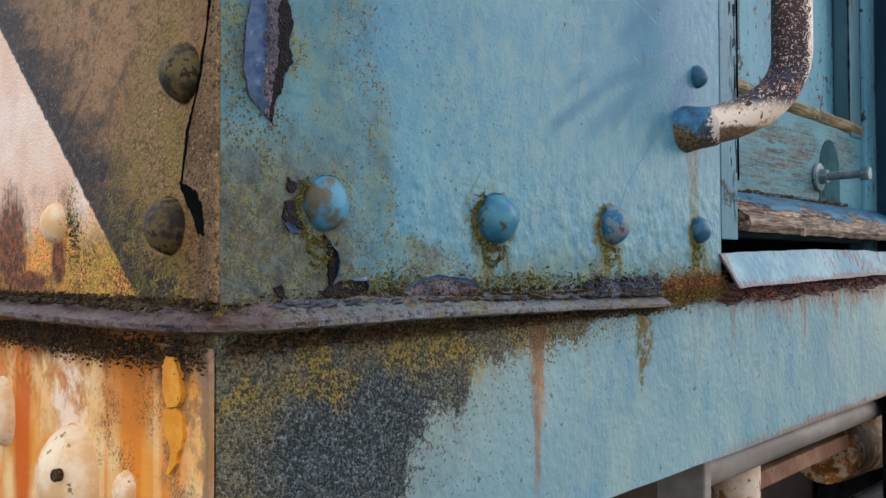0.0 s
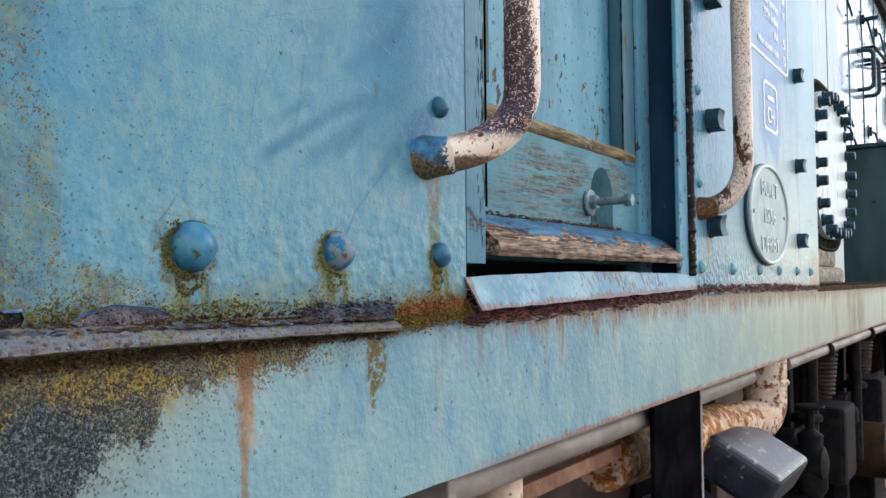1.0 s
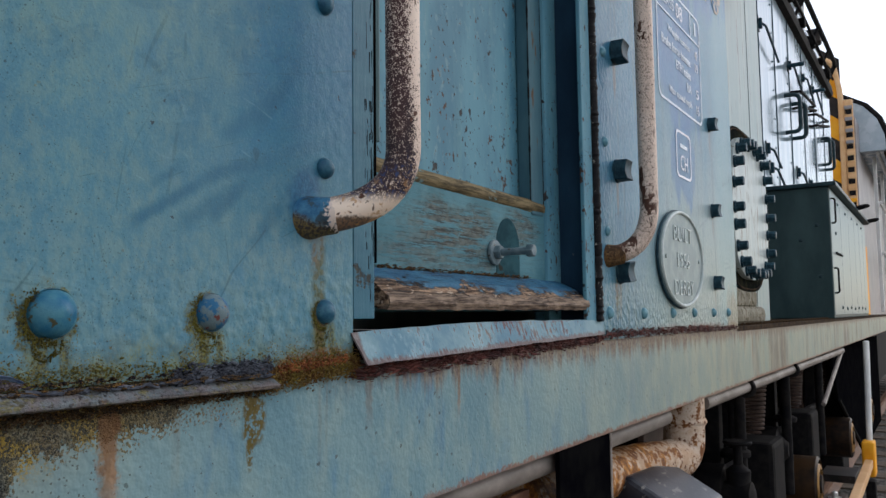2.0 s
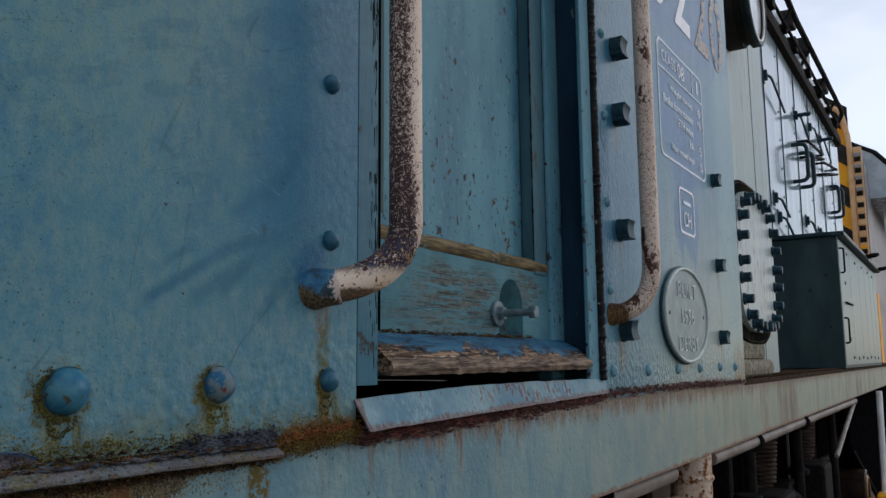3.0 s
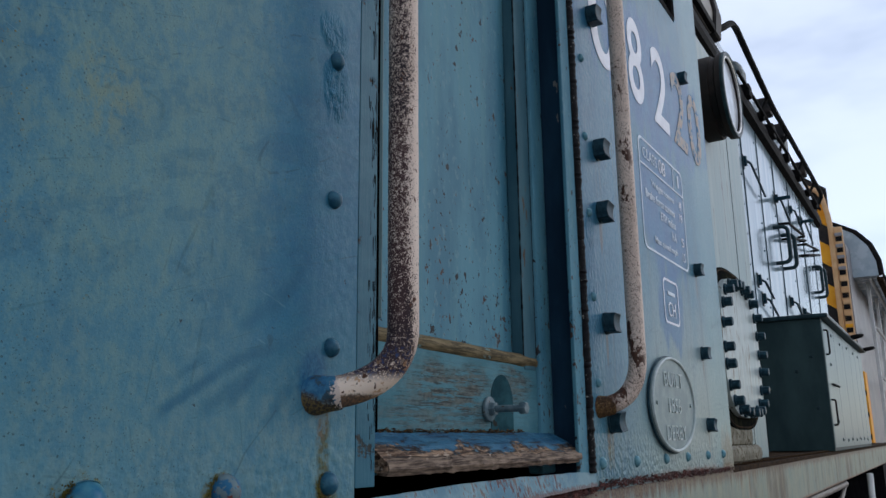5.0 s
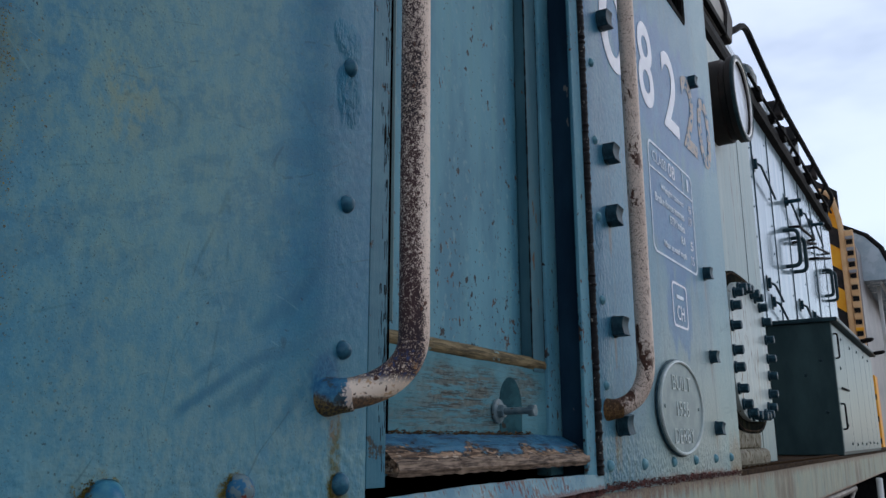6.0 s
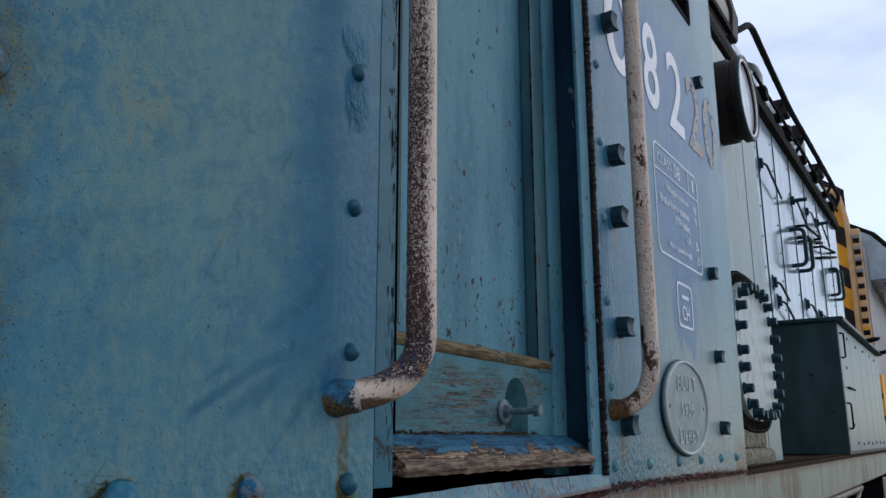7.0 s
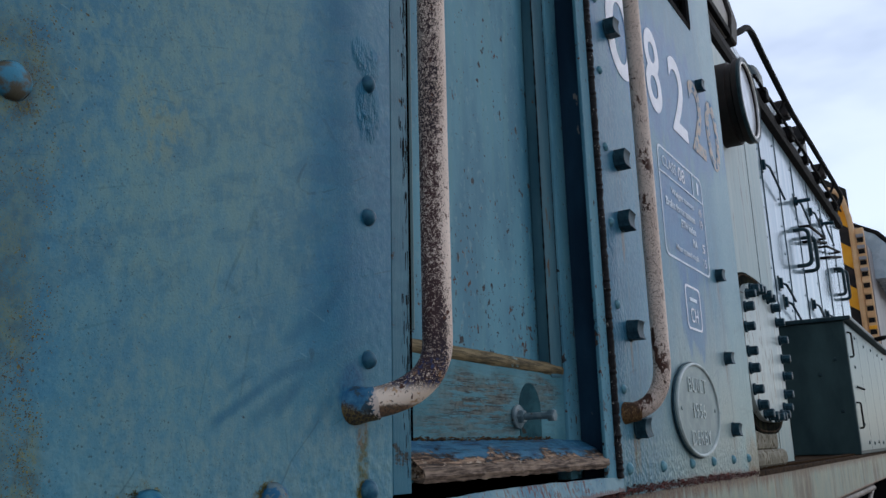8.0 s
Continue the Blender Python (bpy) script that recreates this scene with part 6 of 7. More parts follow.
handrail((0.0, 1.112, 1.602), (0.0560, 1.1500), 0.085, rail_paint("cream_handrail", (1.42, 0.040, 2.9), (0.056, 1.150), 0.024), 0.0148, "cream handrail with small dark chips", COLLAR_RUST, "rusty brown socket")
scab(0.46, 1.075, 1.4610, 1.4750, -0.003, 0.0030, 2400, 3, SEAM, valance, 0.0017, "flaking red rust under the door sill", 0.0040, 3.2)
scab(1.06, 2.02, 1.4775, 1.4735, -0.002, 0.0030, 2600, 4, SEAM, valance, 0.0016, "", 0.0028, 2.6)
ORANGE_RUST = gritty("bright_orange_rust", (0.16, 0.050, 0.018), (0.26, 0.085, 0.026), (0.36, 0.16, 0.05), (0.07, 0.022, 0.012), 0.5, 600)
scab(0.362, 0.448, 1.4700, 1.4745, 0.000, 0.0042, 900, 23, ORANGE_RUST, valance, 0.0012, "", 0.0018, 1.3)
scab(-0.004, -0.36, 1.4475, 1.4460, CAB0 - 0.006, CAB0 - 0.0005, 8500, 15, CRUST, valance, 0.0008, "", 0.0042, 1.2, True)
scab(-0.002, -0.30, 1.4705, 1.4700, CAB0 - 0.007, CAB0 - 0.0005, 2600, 16, CRUST, valance, 0.0009, "", 0.0012, 1.3, True)
scab(0.0, 0.36, 1.4525, 1.4555, -0.003, 0.0026, 3600, 5, CRUST, valance, 0.0009, "dark crumbling dirt under the ledge", 0.0020, 1.4)
scab(0.0, 0.28, 1.4715, 1.4715, 0.000, 0.0040, 600, 17, CRUST, valance, 0.0009, "", 0.0016, 1.2)
scab(0.26, 0.354, 1.4700, 1.4735, 0.000, 0.0045, 1800, 6, CRUST_BLUE, valance, 0.0014, "blue-black scabs of old paint", 0.0030, 1.5)
scab(0.02, 0.35, 1.4695, 1.4665, 0.003, 0.0080, 300, 41, CRUST_BLUE, valance, 0.0017, "", 0.0006, 2.4)
scab(0.10, 0.34, 1.4690, 1.4670, 0.003, 0.0080, 120, 42, CRUST, valance, 0.0018, "", 0.0006, 2.8)
scab(-0.03, -0.34, 1.4680, 1.4680, CAB0 - 0.0125, CAB0 - 0.004, 420, 43, CRUST, valance, 0.0015, "", 0.0006, 2.2, True)
scab(0.348, 0.466, 1.4640, 1.4700, -0.001, 0.0035, 4200, 7, MOSS_RUST, valance, 0.0010, "mossy orange rust mound beside the sill", 0.0052, 1.3)
scab(-0.166, -0.150, 1.518, 1.496, CAB0 - 0.0012, CAB0 - 0.0002, 260, 72, MOSS_GRAINS, valance, 0.0007, "", 0.007, 1.1, True)
scab(0.51, 0.93, 1.5620, 1.5620, -0.0535, -0.0480, 420, 21, CRUST, valance, 0.0018, "", 0.0016, 2.2)
scab(1.09, 1.75, 1.4825, 1.4800, -0.001, 0.0020, 600, 9, SEAM, valance, 0.0018, "", 0.0024, 2.6)


def moss_ring(y, z, r, a0, a1, n, seed, size=0.0011):
    """Small crumbs of moss and dirt caught round one side of a rivet."""
    rnd = random.Random(seed)
    points, polys = [], []
    for _ in range(n):
        a, q, s = radians(rnd.uniform(a0, a1)), r * (1.0 + abs(rnd.gauss(0, 0.16))), size * rnd.uniform(0.4, 1.2)
        at = Vector((rnd.uniform(-0.0002, 0.0011), y + q * math.cos(a), z + q * math.sin(a)))
        k = len(points)
        points += [tuple(at + Vector(d) * s * rnd.uniform(0.5, 1.2)) for d in ((1, 0, 0), (0, 1, 0), (0, 0, 1), (0, -1, 0), (0, 0, -1), (-0.4, 0, 0))]
        polys += [[k, k + 1, k + 2], [k, k + 2, k + 3], [k, k + 3, k + 4], [k, k + 4, k + 1], [k + 5, k + 2, k + 1], [k + 5, k + 3, k + 2], [k + 5, k + 4, k + 3], [k + 5, k + 1, k + 4]]
    me = bpy.data.meshes.new("moss")
    me.from_pydata(points, [], polys)
    return tagged(part("moss", me, MOSS_GRAINS, valance), kind="stuff")


for at, r, seed in ((0.1740, 0.0152, 51), (0.2960, 0.0140, 52), (0.4195, 0.0112, 53), (0.0515, 0.0138, 54)):
    moss_ring(at - 0.001, 1.5130, r, 120, 285, 260, seed, 0.0009)
    moss_ring(at - 0.002, 1.4985, r * 0.55, 180, 360, 90, seed + 20, 0.0008)
    moss_ring(at - 0.004, 1.4930, 0.0060, 0, 360, 110, seed + 10, 0.0008)
scab(0.06, 0.44, 1.4760, 1.4770, -0.0002, 0.0012, 2600, 61, MOSS_GRAINS, valance, 0.0009, "yellow-green moss along the bottom edge", 0.0036, 1.1)


def tear(edge, parent, lips=(), mat=None, label="", x1=0.0011):
    """A place where the paint has burst: a bare dark patch with an irregular edge, and lips of paint curling off it;
    also lays the shade strip beside one.
    """
    patch = part("bare_and_shade_patch", prism(frayed(edge, 0.0018, 0.0006), "x", -0.0005, x1), mat or BARE_AND_SHADE, parent, label)
    for line, out, r, turn in lips:
        pts = fine_line([(0.0012, *p) for p in line], 0.0025)
        bm = bmesh.new()
        rings = []
        for i, p in enumerate(pts):
            d = (pts[min(i + 1, len(pts) - 1)] - pts[max(i - 1, 0)]).normalized()
            away = Vector((0, -d.z, d.y)) * out
            f = math.sin(math.pi * (i + 0.4) / (len(pts) - 0.2))
            rr = r * (0.35 + 0.65 * f) * (1 + 0.35 * wave(p.y * 300, p.z * 300, 4.0))
            ring = []
            for k in range(9):
                a = turn * k / 8
                q = p + away * (rr * math.sin(a)) + Vector((rr * (1 - math.cos(a)), 0, 0))
                ring.append(q)
            rings.append([bm.verts.new(q) for q in ring])
        for a, b in zip(rings, rings[1:]):
            for k in range(8):
                bm.faces.new((a[k], a[k + 1], b[k + 1], b[k]))
        bmesh.ops.solidify(bm, geom=bm.faces[:], thickness=0.0005)
        part("paint_lip", bm, LIP, patch, "", True)


def build_tears(side):
    tear([(0.0165, 1.70), (0.0140, 1.640), (0.0125, 1.610), (0.0078, 1.590), (0.0068, 1.572), (0.0095, 1.561), (0.0165, 1.5555), (0.0212, 1.5505), (0.0225, 1.560), (0.0262, 1.566), (0.0275, 1.574), (0.0322, 1.5795), (0.0300, 1.588), (0.0322, 1.598), (0.0292, 1.607), (0.0322, 1.622), (0.0345, 1.640), (0.0300, 1.66), (0.0250, 1.70)], side,
         [([(0.0125, 1.612), (0.0078, 1.592), (0.0066, 1.574), (0.0092, 1.561), (0.0160, 1.5550)], 1, 0.0058, 2.1), ([(0.0135, 1.69), (0.0140, 1.640), (0.0128, 1.616)], 1, 0.0034, 2.2), ([(0.0290, 1.607), (0.0318, 1.620), (0.0342, 1.638), (0.030, 1.655)], 1, 0.0030, 2.0)], mat=GASH, label="burst paint over dark rusted steel")
    # shadow line inside the burst's right edge, laid on as a dark strip
    tear([(0.0262, 1.566), (0.0275, 1.574), (0.0322, 1.5795), (0.0300, 1.588), (0.0322, 1.598), (0.0292, 1.607), (0.0322, 1.622), (0.0345, 1.640), (0.0300, 1.66), (0.0250, 1.70), (0.0225, 1.70), (0.0262, 1.655), (0.0268, 1.622), (0.0245, 1.600), (0.0248, 1.584), (0.0215, 1.566), (0.0195, 1.5545), (0.0212, 1.5505), (0.0225, 1.560)], side, x1=0.0014)
    tear([(0.0285, 1.516), (0.0270, 1.509), (0.0300, 1.503), (0.0350, 1.5015), (0.0385, 1.506), (0.0350, 1.511), (0.0320, 1.517)], side, [([(0.0275, 1.506), (0.0310, 1.502), (0.036, 1.5018)], 1, 0.0022, 2.0)])
    tear([(0.0300, 1.527), (0.0290, 1.522), (0.0325, 1.520), (0.0345, 1.524)], side)
    tear([(0.0500, 1.5015), (0.0525, 1.4990), (0.0570, 1.4945), (0.0590, 1.4890), (0.0575, 1.4820), (0.0540, 1.4775), (0.0522, 1.4830), (0.0530, 1.4900), (0.0510, 1.4960)], side, [([(0.0535, 1.4985), (0.0580, 1.4940), (0.0597, 1.4890), (0.0582, 1.4815), (0.0548, 1.4775)], -1, 0.0020, 1.8)])
    tear([(0.0480, 1.4745), (0.0560, 1.4785), (0.0660, 1.4800), (0.0745, 1.4815), (0.0770, 1.4770), (0.0755, 1.4730), (0.0640, 1.4715), (0.0540, 1.4715)], side, [([(0.0665, 1.4805), (0.0755, 1.4815), (0.0775, 1.4765), (0.0758, 1.4725)], -1, 0.0018, 1.8)])
    tear([(0.0225, 1.4770), (0.0262, 1.4785), (0.0280, 1.4745), (0.0265, 1.4720), (0.0240, 1.4735)], side)
    tear([(0.0980, 1.4735), (0.1080, 1.4765), (0.1220, 1.4795), (0.1350, 1.4795), (0.1480, 1.4770), (0.1560, 1.4745), (0.1640, 1.4720), (0.1300, 1.4710), (0.1060, 1.4710)], side, [([(0.1000, 1.4740), (0.1085, 1.4770), (0.1220, 1.4800), (0.1330, 1.4800)], 1, 0.0022, 1.7), ([(0.1340, 1.4800), (0.1480, 1.4775), (0.1570, 1.4745)], 1, 0.0020, 2.2)], GASH, "lifted paint flake above the ledge")
    for y in (0.172, 0.181, 0.192, 0.206, 0.215, 0.229, 0.241, 0.253, 0.262):
        tear([(y - 0.0035, 1.4722), (y - 0.001, 1.4738), (y + 0.003, 1.4742), (y + 0.0035, 1.4724)], side)


def build_plate():
    cy, cz, a, b = 1.5125, 1.6175, 0.153, 0.0955

    def oval(k, n=64):
        return [(cy + a * k * math.cos(2 * math.pi * i / n), cz + b * k * math.sin(2 * math.pi * i / n)) for i in range(n)]

    plate = part("works_plate", prism(oval(1.0), "x", -0.001, 0.009), PLATE, loco, "oval cast works plate with raised lettering")
    # dark ring that draws the shadow on the plate's thick side
    part("plate_shade_edge", tube([(0.0035, *p) for p in oval(1.003)], 0.0028, 6, closed=True), BOLT, plate, "dark edge", True)
    rim = [(0.0100, *p) for p in oval(0.970)]
    part("rim", tube(rim, 0.0034, 8, closed=True), PLATE_RIM, plate, "", True)
    for text, w, z in (("BUILT", 0.130, 0.034), ("1956", 0.085, -0.018), ("DERBY", 0.136, -0.072)):
        me = letters(text, 0.044, 0, 0, 0, 0.0009, fat=-0.012)
        xs = [v.co.y for v in me.vertices]
        k = w / (max(xs) - min(xs))
        me.transform(Matrix.Translation((0.0100, cy - w / 2 - min(xs) * k, cz + z)) @ Matrix.Diagonal((1, k, 1, 1)))
        part("raised_letters", me, PLATE_RIM, plate)
    for s in (-1, 1):
        part("screw", rod((0.008, cy + s * a * 0.78, cz), (0.0115, cy + s * a * 0.78, cz), 0.0040, 10), PLATE, plate)


def rounded(y0, y1, z0, z1, r, n=5):
    out = []
    for cy, cz, a0 in ((y1 - r, z1 - r, 0), (y0 + r, z1 - r, 90), (y0 + r, z0 + r, 180), (y1 - r, z0 + r, 270)):
        out += [(cy + r * math.cos(radians(a0 + 90 * k / n)), cz + r * math.sin(radians(a0 + 90 * k / n))) for k in range(n + 1)]
    return out


def outline(points, w, x):
    """A painted line of width w round a closed outline, in one mesh."""
    c = Vector((sum(p[0] for p in points) / len(points), sum(p[1] for p in points) / len(points)))
    bm = bmesh.new()
    ys, zs = [p[0] for p in points], [p[1] for p in points]
    ky, kz = 1 - 2 * w / (max(ys) - min(ys)), 1 - 2 * w / (max(zs) - min(zs))
    o = [bm.verts.new((x, *p)) for p in points]
    i = [bm.verts.new((x, c.x + (p[0] - c.x) * ky, c.y + (p[1] - c.y) * kz)) for p in points]
    for k in range(len(o)):
        j = (k + 1) % len(o)
        bm.faces.new((o[k], o[j], i[j], i[k]))
    return bm


def build_lettering():
    X = 0.0010
    number = part("running_number", fit_letters("0", 1.162, 1.312, 2.255, 2.455, X, 0.012), WHITE_PAINT, loco, "white painted running number, last digits peeled")
    for t, y0, y1, mat in (("8", 1.385, 1.487, WHITE_PAINT), ("2", 1.555, 1.675, WHITE_PAINT), ("2", 1.715, 1.835, GHOST), ("0", 1.862, 1.985, GHOST)):
        part("digit", fit_letters(t, y0, y1, 2.255, 2.455, X, 0.012), mat, number)
    panel = part("data_panel", outline(rounded(1.414, 1.748, 1.932, 2.180, 0.02), 0.0052, X), LINE_PAINT, loco, "white-lined data panel with small lettering")
    part("rule", block(X - 0.0003, X + 0.0003, 1.418, 1.744, 2.1165, 2.1205), LINE_PAINT, panel)
    part("rule", block(X - 0.0003, X + 0.0003, 1.666, 1.670, 2.1205, 2.176), LINE_PAINT, panel)
    part("lettering", fit_letters("CLASS", 1.442, 1.540, 2.136, 2.160, X), LINE_PAINT, panel)
    part("lettering", fit_letters("08", 1.555, 1.605, 2.132, 2.164, X), WHITE_PAINT, panel)
    part("lettering", fit_letters("1", 1.702, 1.714, 2.134, 2.164, X), LINE_PAINT, panel)
    for t, y0, y1, z in (("Weight tonnes", 1.490, 1.660, 2.078), ("Brake force tonnes", 1.445, 1.660, 2.048), ("ETH index", 1.545, 1.660, 2.018), ("RA", 1.625, 1.660, 1.988), ("Max speed mph", 1.490, 1.660, 1.952)):
        part("lettering", fit_letters(t, y0, y1, z, z + 0.0190, X, 0.018), LINE_PAINT, panel)
    for t, z in (("49", 2.078), ("19", 2.048), ("5", 1.988), ("15", 1.952)):
        part("lettering", fit_letters(t, 1.700, 1.722, z, z + 0.021, X), WHITE_PAINT, panel)
    mark = part("depot_mark", outline(rounded(1.522, 1.634, 1.789, 1.888, 0.014), 0.0052, X), WHITE_PAINT, loco, "white-lined depot mark")
    part("lettering", fit_letters("CH", 1.552, 1.606, 1.806, 1.838, X), WHITE_PAINT, mark)
    part("lettering_bar", block(X - 0.0003, X + 0.0003, 1.552, 1.606, 1.853, 1.861), LINE_PAINT, mark)


def fit_letters(text, y0, y1, z0, z1, x, fat=0.0):
    me = letters(text, 0.1, 0, 0, 0, 0.0002, fat=fat)
    ys, zs = [v.co.y for v in me.vertices], [v.co.z for v in me.vertices]
    ky, kz = (y1 - y0) / (max(ys) - min(ys)), (z1 - z0) / (max(zs) - min(zs))
    me.transform(Matrix.Translation((x, y0 - min(ys) * ky, z0 - min(zs) * kz)) @ Matrix.Diagonal((1, ky, kz, 1)))
    return me


build_tears(cab_side)
build_plate()
build_lettering()


def build_window():
    part("cab_window", block(-0.030, -0.022, 1.27, 1.815, 2.60, 3.13, 0.001), DARK_GLASS, loco, "dark cab side window")
    bm = tube(fine_line([(-0.004, 1.29, 2.624), (-0.004, 1.796, 2.624), (-0.004, 1.796, 3.11), (-0.004, 1.29, 3.11)], 0.1), 0.009, 6, closed=True)
    part("window_frame", bm, BLACK, loco)
    part("cab_roof", prism([(0.03, CABTOP - 0.02), (0.03, CABTOP + 0.01), (-0.15, CABTOP + 0.22), (-0.6, CABTOP + 0.36), (-1.25, CABTOP + 0.42), (-1.9, CABTOP + 0.36), (-2.35, CABTOP + 0.22), (-2.53, CABTOP + 0.01), (-2.53, CABTOP - 0.02)], "y", -0.03, CAB1 + 0.03), ROOF, loco)
    part("cab_front", sheet(steps(-2.5, -0.008, 0.2), steps(1.47, CABTOP, 0.2), lambda x, z, d: (x, CAB1 - 0.001 - d, z), 0.006), PANEL, loco)
    part("cab_side", sheet(steps(CAB0, CAB1, 0.2), steps(1.33, CABTOP, 0.2), lambda y, z, d: (-2.5 + d, y, z), 0.006), PANEL, loco)
    part("cab_end", sheet(steps(-2.5, -1.25, 0.2), steps(1.12, CABTOP, 0.2), lambda x, z, d: (x, CAB0 + d, z), 0.006), END, loco)


build_window()


def build_hood():
    X0 = -0.300
    hood = part("hood", sheet(steps(CAB1, 7.55, 0.15), steps(1.475, 3.40, 0.15), lambda y, z, d: (X0 - d + 0.003 * wave(y * 2, z * 2, 6.0), y, z), 0.01), HOOD, loco, "pale blue-grey engine hood with riveted doors", True)
    # door joints of the hood side, each a dark strip with a row of rivets
    tiny = dome(0.0058, 0.004, 8)
    for y in (4.26, 4.74, 5.27, 5.85, 6.42, 7.0):
        part("joint", block(X0 - 0.001, X0 + 0.0045, y - 0.0022, y + 0.0022, 2.15, 3.36, 0.001), BOLT, hood)
        for k in range(7):
            fixing("rivet", tiny, BOLT, hood, X0 + 0.002, y - 0.075, 2.26 + 0.165 * k)
    # long lever catches
    for y, z in ((4.28, 3.02), (5.25, 3.05), (5.85, 3.12), (6.35, 3.15), (4.36, 2.37), (4.45, 2.28), (5.44, 2.40), (6.0, 2.40)):
        short = 0.45 if z > 2.9 else 0.30
        lever = part("catch", block(X0, X0 + 0.022, y - 0.011, y + 0.011, z - 0.028, z + 0.028, 0.005), BOLT, hood)
        part("catch_plate", block(X0 - 0.001, X0 + 0.006, y - 0.020, y + 0.020, z - 0.040, z + 0.040, 0.002), DARK_TEAL, lever)
        part("lever", tube(bend([(X0 + 0.018, y, z), (X0 + 0.034, y + 0.03, z - 0.008), (X0 + 0.026, y + short, z - 0.09 * short / 0.45)], 0.012, 3), 0.0068, 8), BOLT, lever, "", True)
    # grab loops that stand straight out of the glossy side
    for y, z0, z1, d in ((5.05, 2.585, 2.812, 0.085), (5.33, 2.600, 2.820, 0.080), (6.80, 2.66, 2.87, 0.062), (7.0, 2.65, 2.885, 0.068)):
        line = bend([(X0, y, z1), (X0 + d, y, z1), (X0 + d, y, z0), (X0, y, z0)], 0.045, 6)
        part("grab_loop", tube(line, 0.0125, 10), DARK_TEAL, hood, "", True)
    for y0, z0, y1, z1 in ((5.30, 2.89, 6.15, 2.98), (5.36, 2.80, 6.2, 2.96), (6.05, 2.90, 6.95, 3.03), (6.1, 2.83, 7.0, 3.0)):
        line = bend([(X0, y0, z0), (X0 + 0.06, y0, z0), (X0 + 0.045, y1, z1), (X0, y1, z1)], 0.03, 5)
        part("grab_bar", tube(line, 0.009, 8), BLACK, hood, "", True)
    for y, z in ((5.22, 3.04), (6.3, 3.13)):
        part("catch_bar", rod((X0, y, z), (X0 + 0.10, y, z), 0.013, 8), BOLT, hood)
    # roof, its dark edge and what stands on it
    roof = [(X0 - 0.005, 3.40), (X0 + 0.002, 3.53), (X0 - 0.03, 3.66), (X0 - 0.16, 3.76), (X0 - 0.45, 3.83), (X0 - 0.9, 3.86), (X0 - 1.35, 3.83), (X0 - 1.62, 3.76), (X0 - 1.78, 3.66), (X0 - 1.8, 3.40)]
    top = part("hood_roof", prism(roof, "y", CAB1 + 0.01, 7.6), ROOF, loco, "grey-blue hood roof with dark edge")
    part("roof_edge", prism([(X0 + 0.001, 3.345), (X0 + 0.034, 3.36), (X0 + 0.042, 3.39), (X0 + 0.030, 3.455), (X0 + 0.001, 3.47)], "y", CAB1 + 0.01, 7.5), BLACK, top, "sooty brown roof edge")
    for y, r in ((4.9, 0.16), (6.35, 0.18), (7.2, 0.12)):
        part("roof_cap", lathe((X0 - 0.20, y, 3.70), (0, 0, 1), [(r, 0), (r, 0.10), (r * 0.85, 0.17), (r * 0.4, 0.21)], 16), DARK_TEAL, top, "", True)
    cowl = [(X0 - 0.5, 3.50), (X0 + 0.030, 3.50), (X0 + 0.042, 3.61), (X0 + 0.018, 3.74), (X0 - 0.07, 3.84), (X0 - 0.2, 3.90), (X0 - 0.5, 3.93)]
    hood_cowl = part("roof_cowl", prism(cowl, "y", 3.25, 3.66, 0.01), COWL, top, "beige round-edged roof cowl")
    part("cowl_band", prism([(x + 0.016, z + (0.016 if z > 3.55 else 0.0)) for x, z in cowl], "y", 3.645, 3.77, 0.008), FASCIA, hood_cowl, "dark band round the cowl's end")
    # the shadow line below the cowl, built as a black block
    part("cowl_shadow_line", block(X0 - 0.02, X0 + 0.046, 3.24, 3.64, 3.502, 3.540, 0.006), BLACK, hood_cowl, "black block for the shadow line under the cowl")
    for y, s in ((4.35, 1.0), (4.75, 0.7), (5.1, 1.2), (5.65, 0.8), (6.15, 1.1), (6.62, 0.7), (7.05, 1.0)):
        part("roof_clamp", block(X0 - 0.02, X0 + 0.068, y - 0.04 * s, y + 0.04 * s, 3.41, 3.41 + 0.075 * s, 0.012), BLACK, top)
    cable = fine_line([(X0 + 0.05, 4.1, 3.47), (X0 + 0.07, 4.9, 3.43), (X0 + 0.06, 5.6, 3.47), (X0 + 0.075, 6.4, 3.42), (X0 + 0.06, 7.3, 3.46)], 0.1)
    part("roof_cable", tube(cable, 0.010, 8), BLACK, top, "", True)
    for y in (5.35, 5.9, 6.9):
        part("roof_fitting", block(X0 - 0.10, X0 + 0.03, y - 0.06, y + 0.06, 3.66, 3.78, 0.02), FASCIA, top)
    rail = part("roof_rail", tube(fine_line(bend([(X0 - 0.03, 3.66, 3.50), (X0 + 0.05, 3.82, 3.60), (X0 + 0.06, 4.06, 3.745), (X0 + 0.06, 4.40, 3.705), (X0 + 0.06, 5.15, 3.640), (X0 + 0.06, 6.0, 3.655), (X0 + 0.06, 7.6, 3.668), (X0 - 0.05, 7.95, 3.64)], 0.12, 6), 0.3), 0.018, 8), BLACK, loco, "black roof handrail on brackets", True)
    for y in (5.0, 5.75, 6.45, 7.1, 7.6):
        part("bracket", rod((X0 + 0.06, y, 3.655), (X0 - 0.01, y - 0.05, 3.50), 0.012, 6), BLACK, rail)
    part("hood", sheet(steps(CAB1, 7.55, 0.5), steps(1.475, 3.60, 0.5), lambda y, z, d: (-2.1 + d, y, z), 0.01), HOOD, loco)
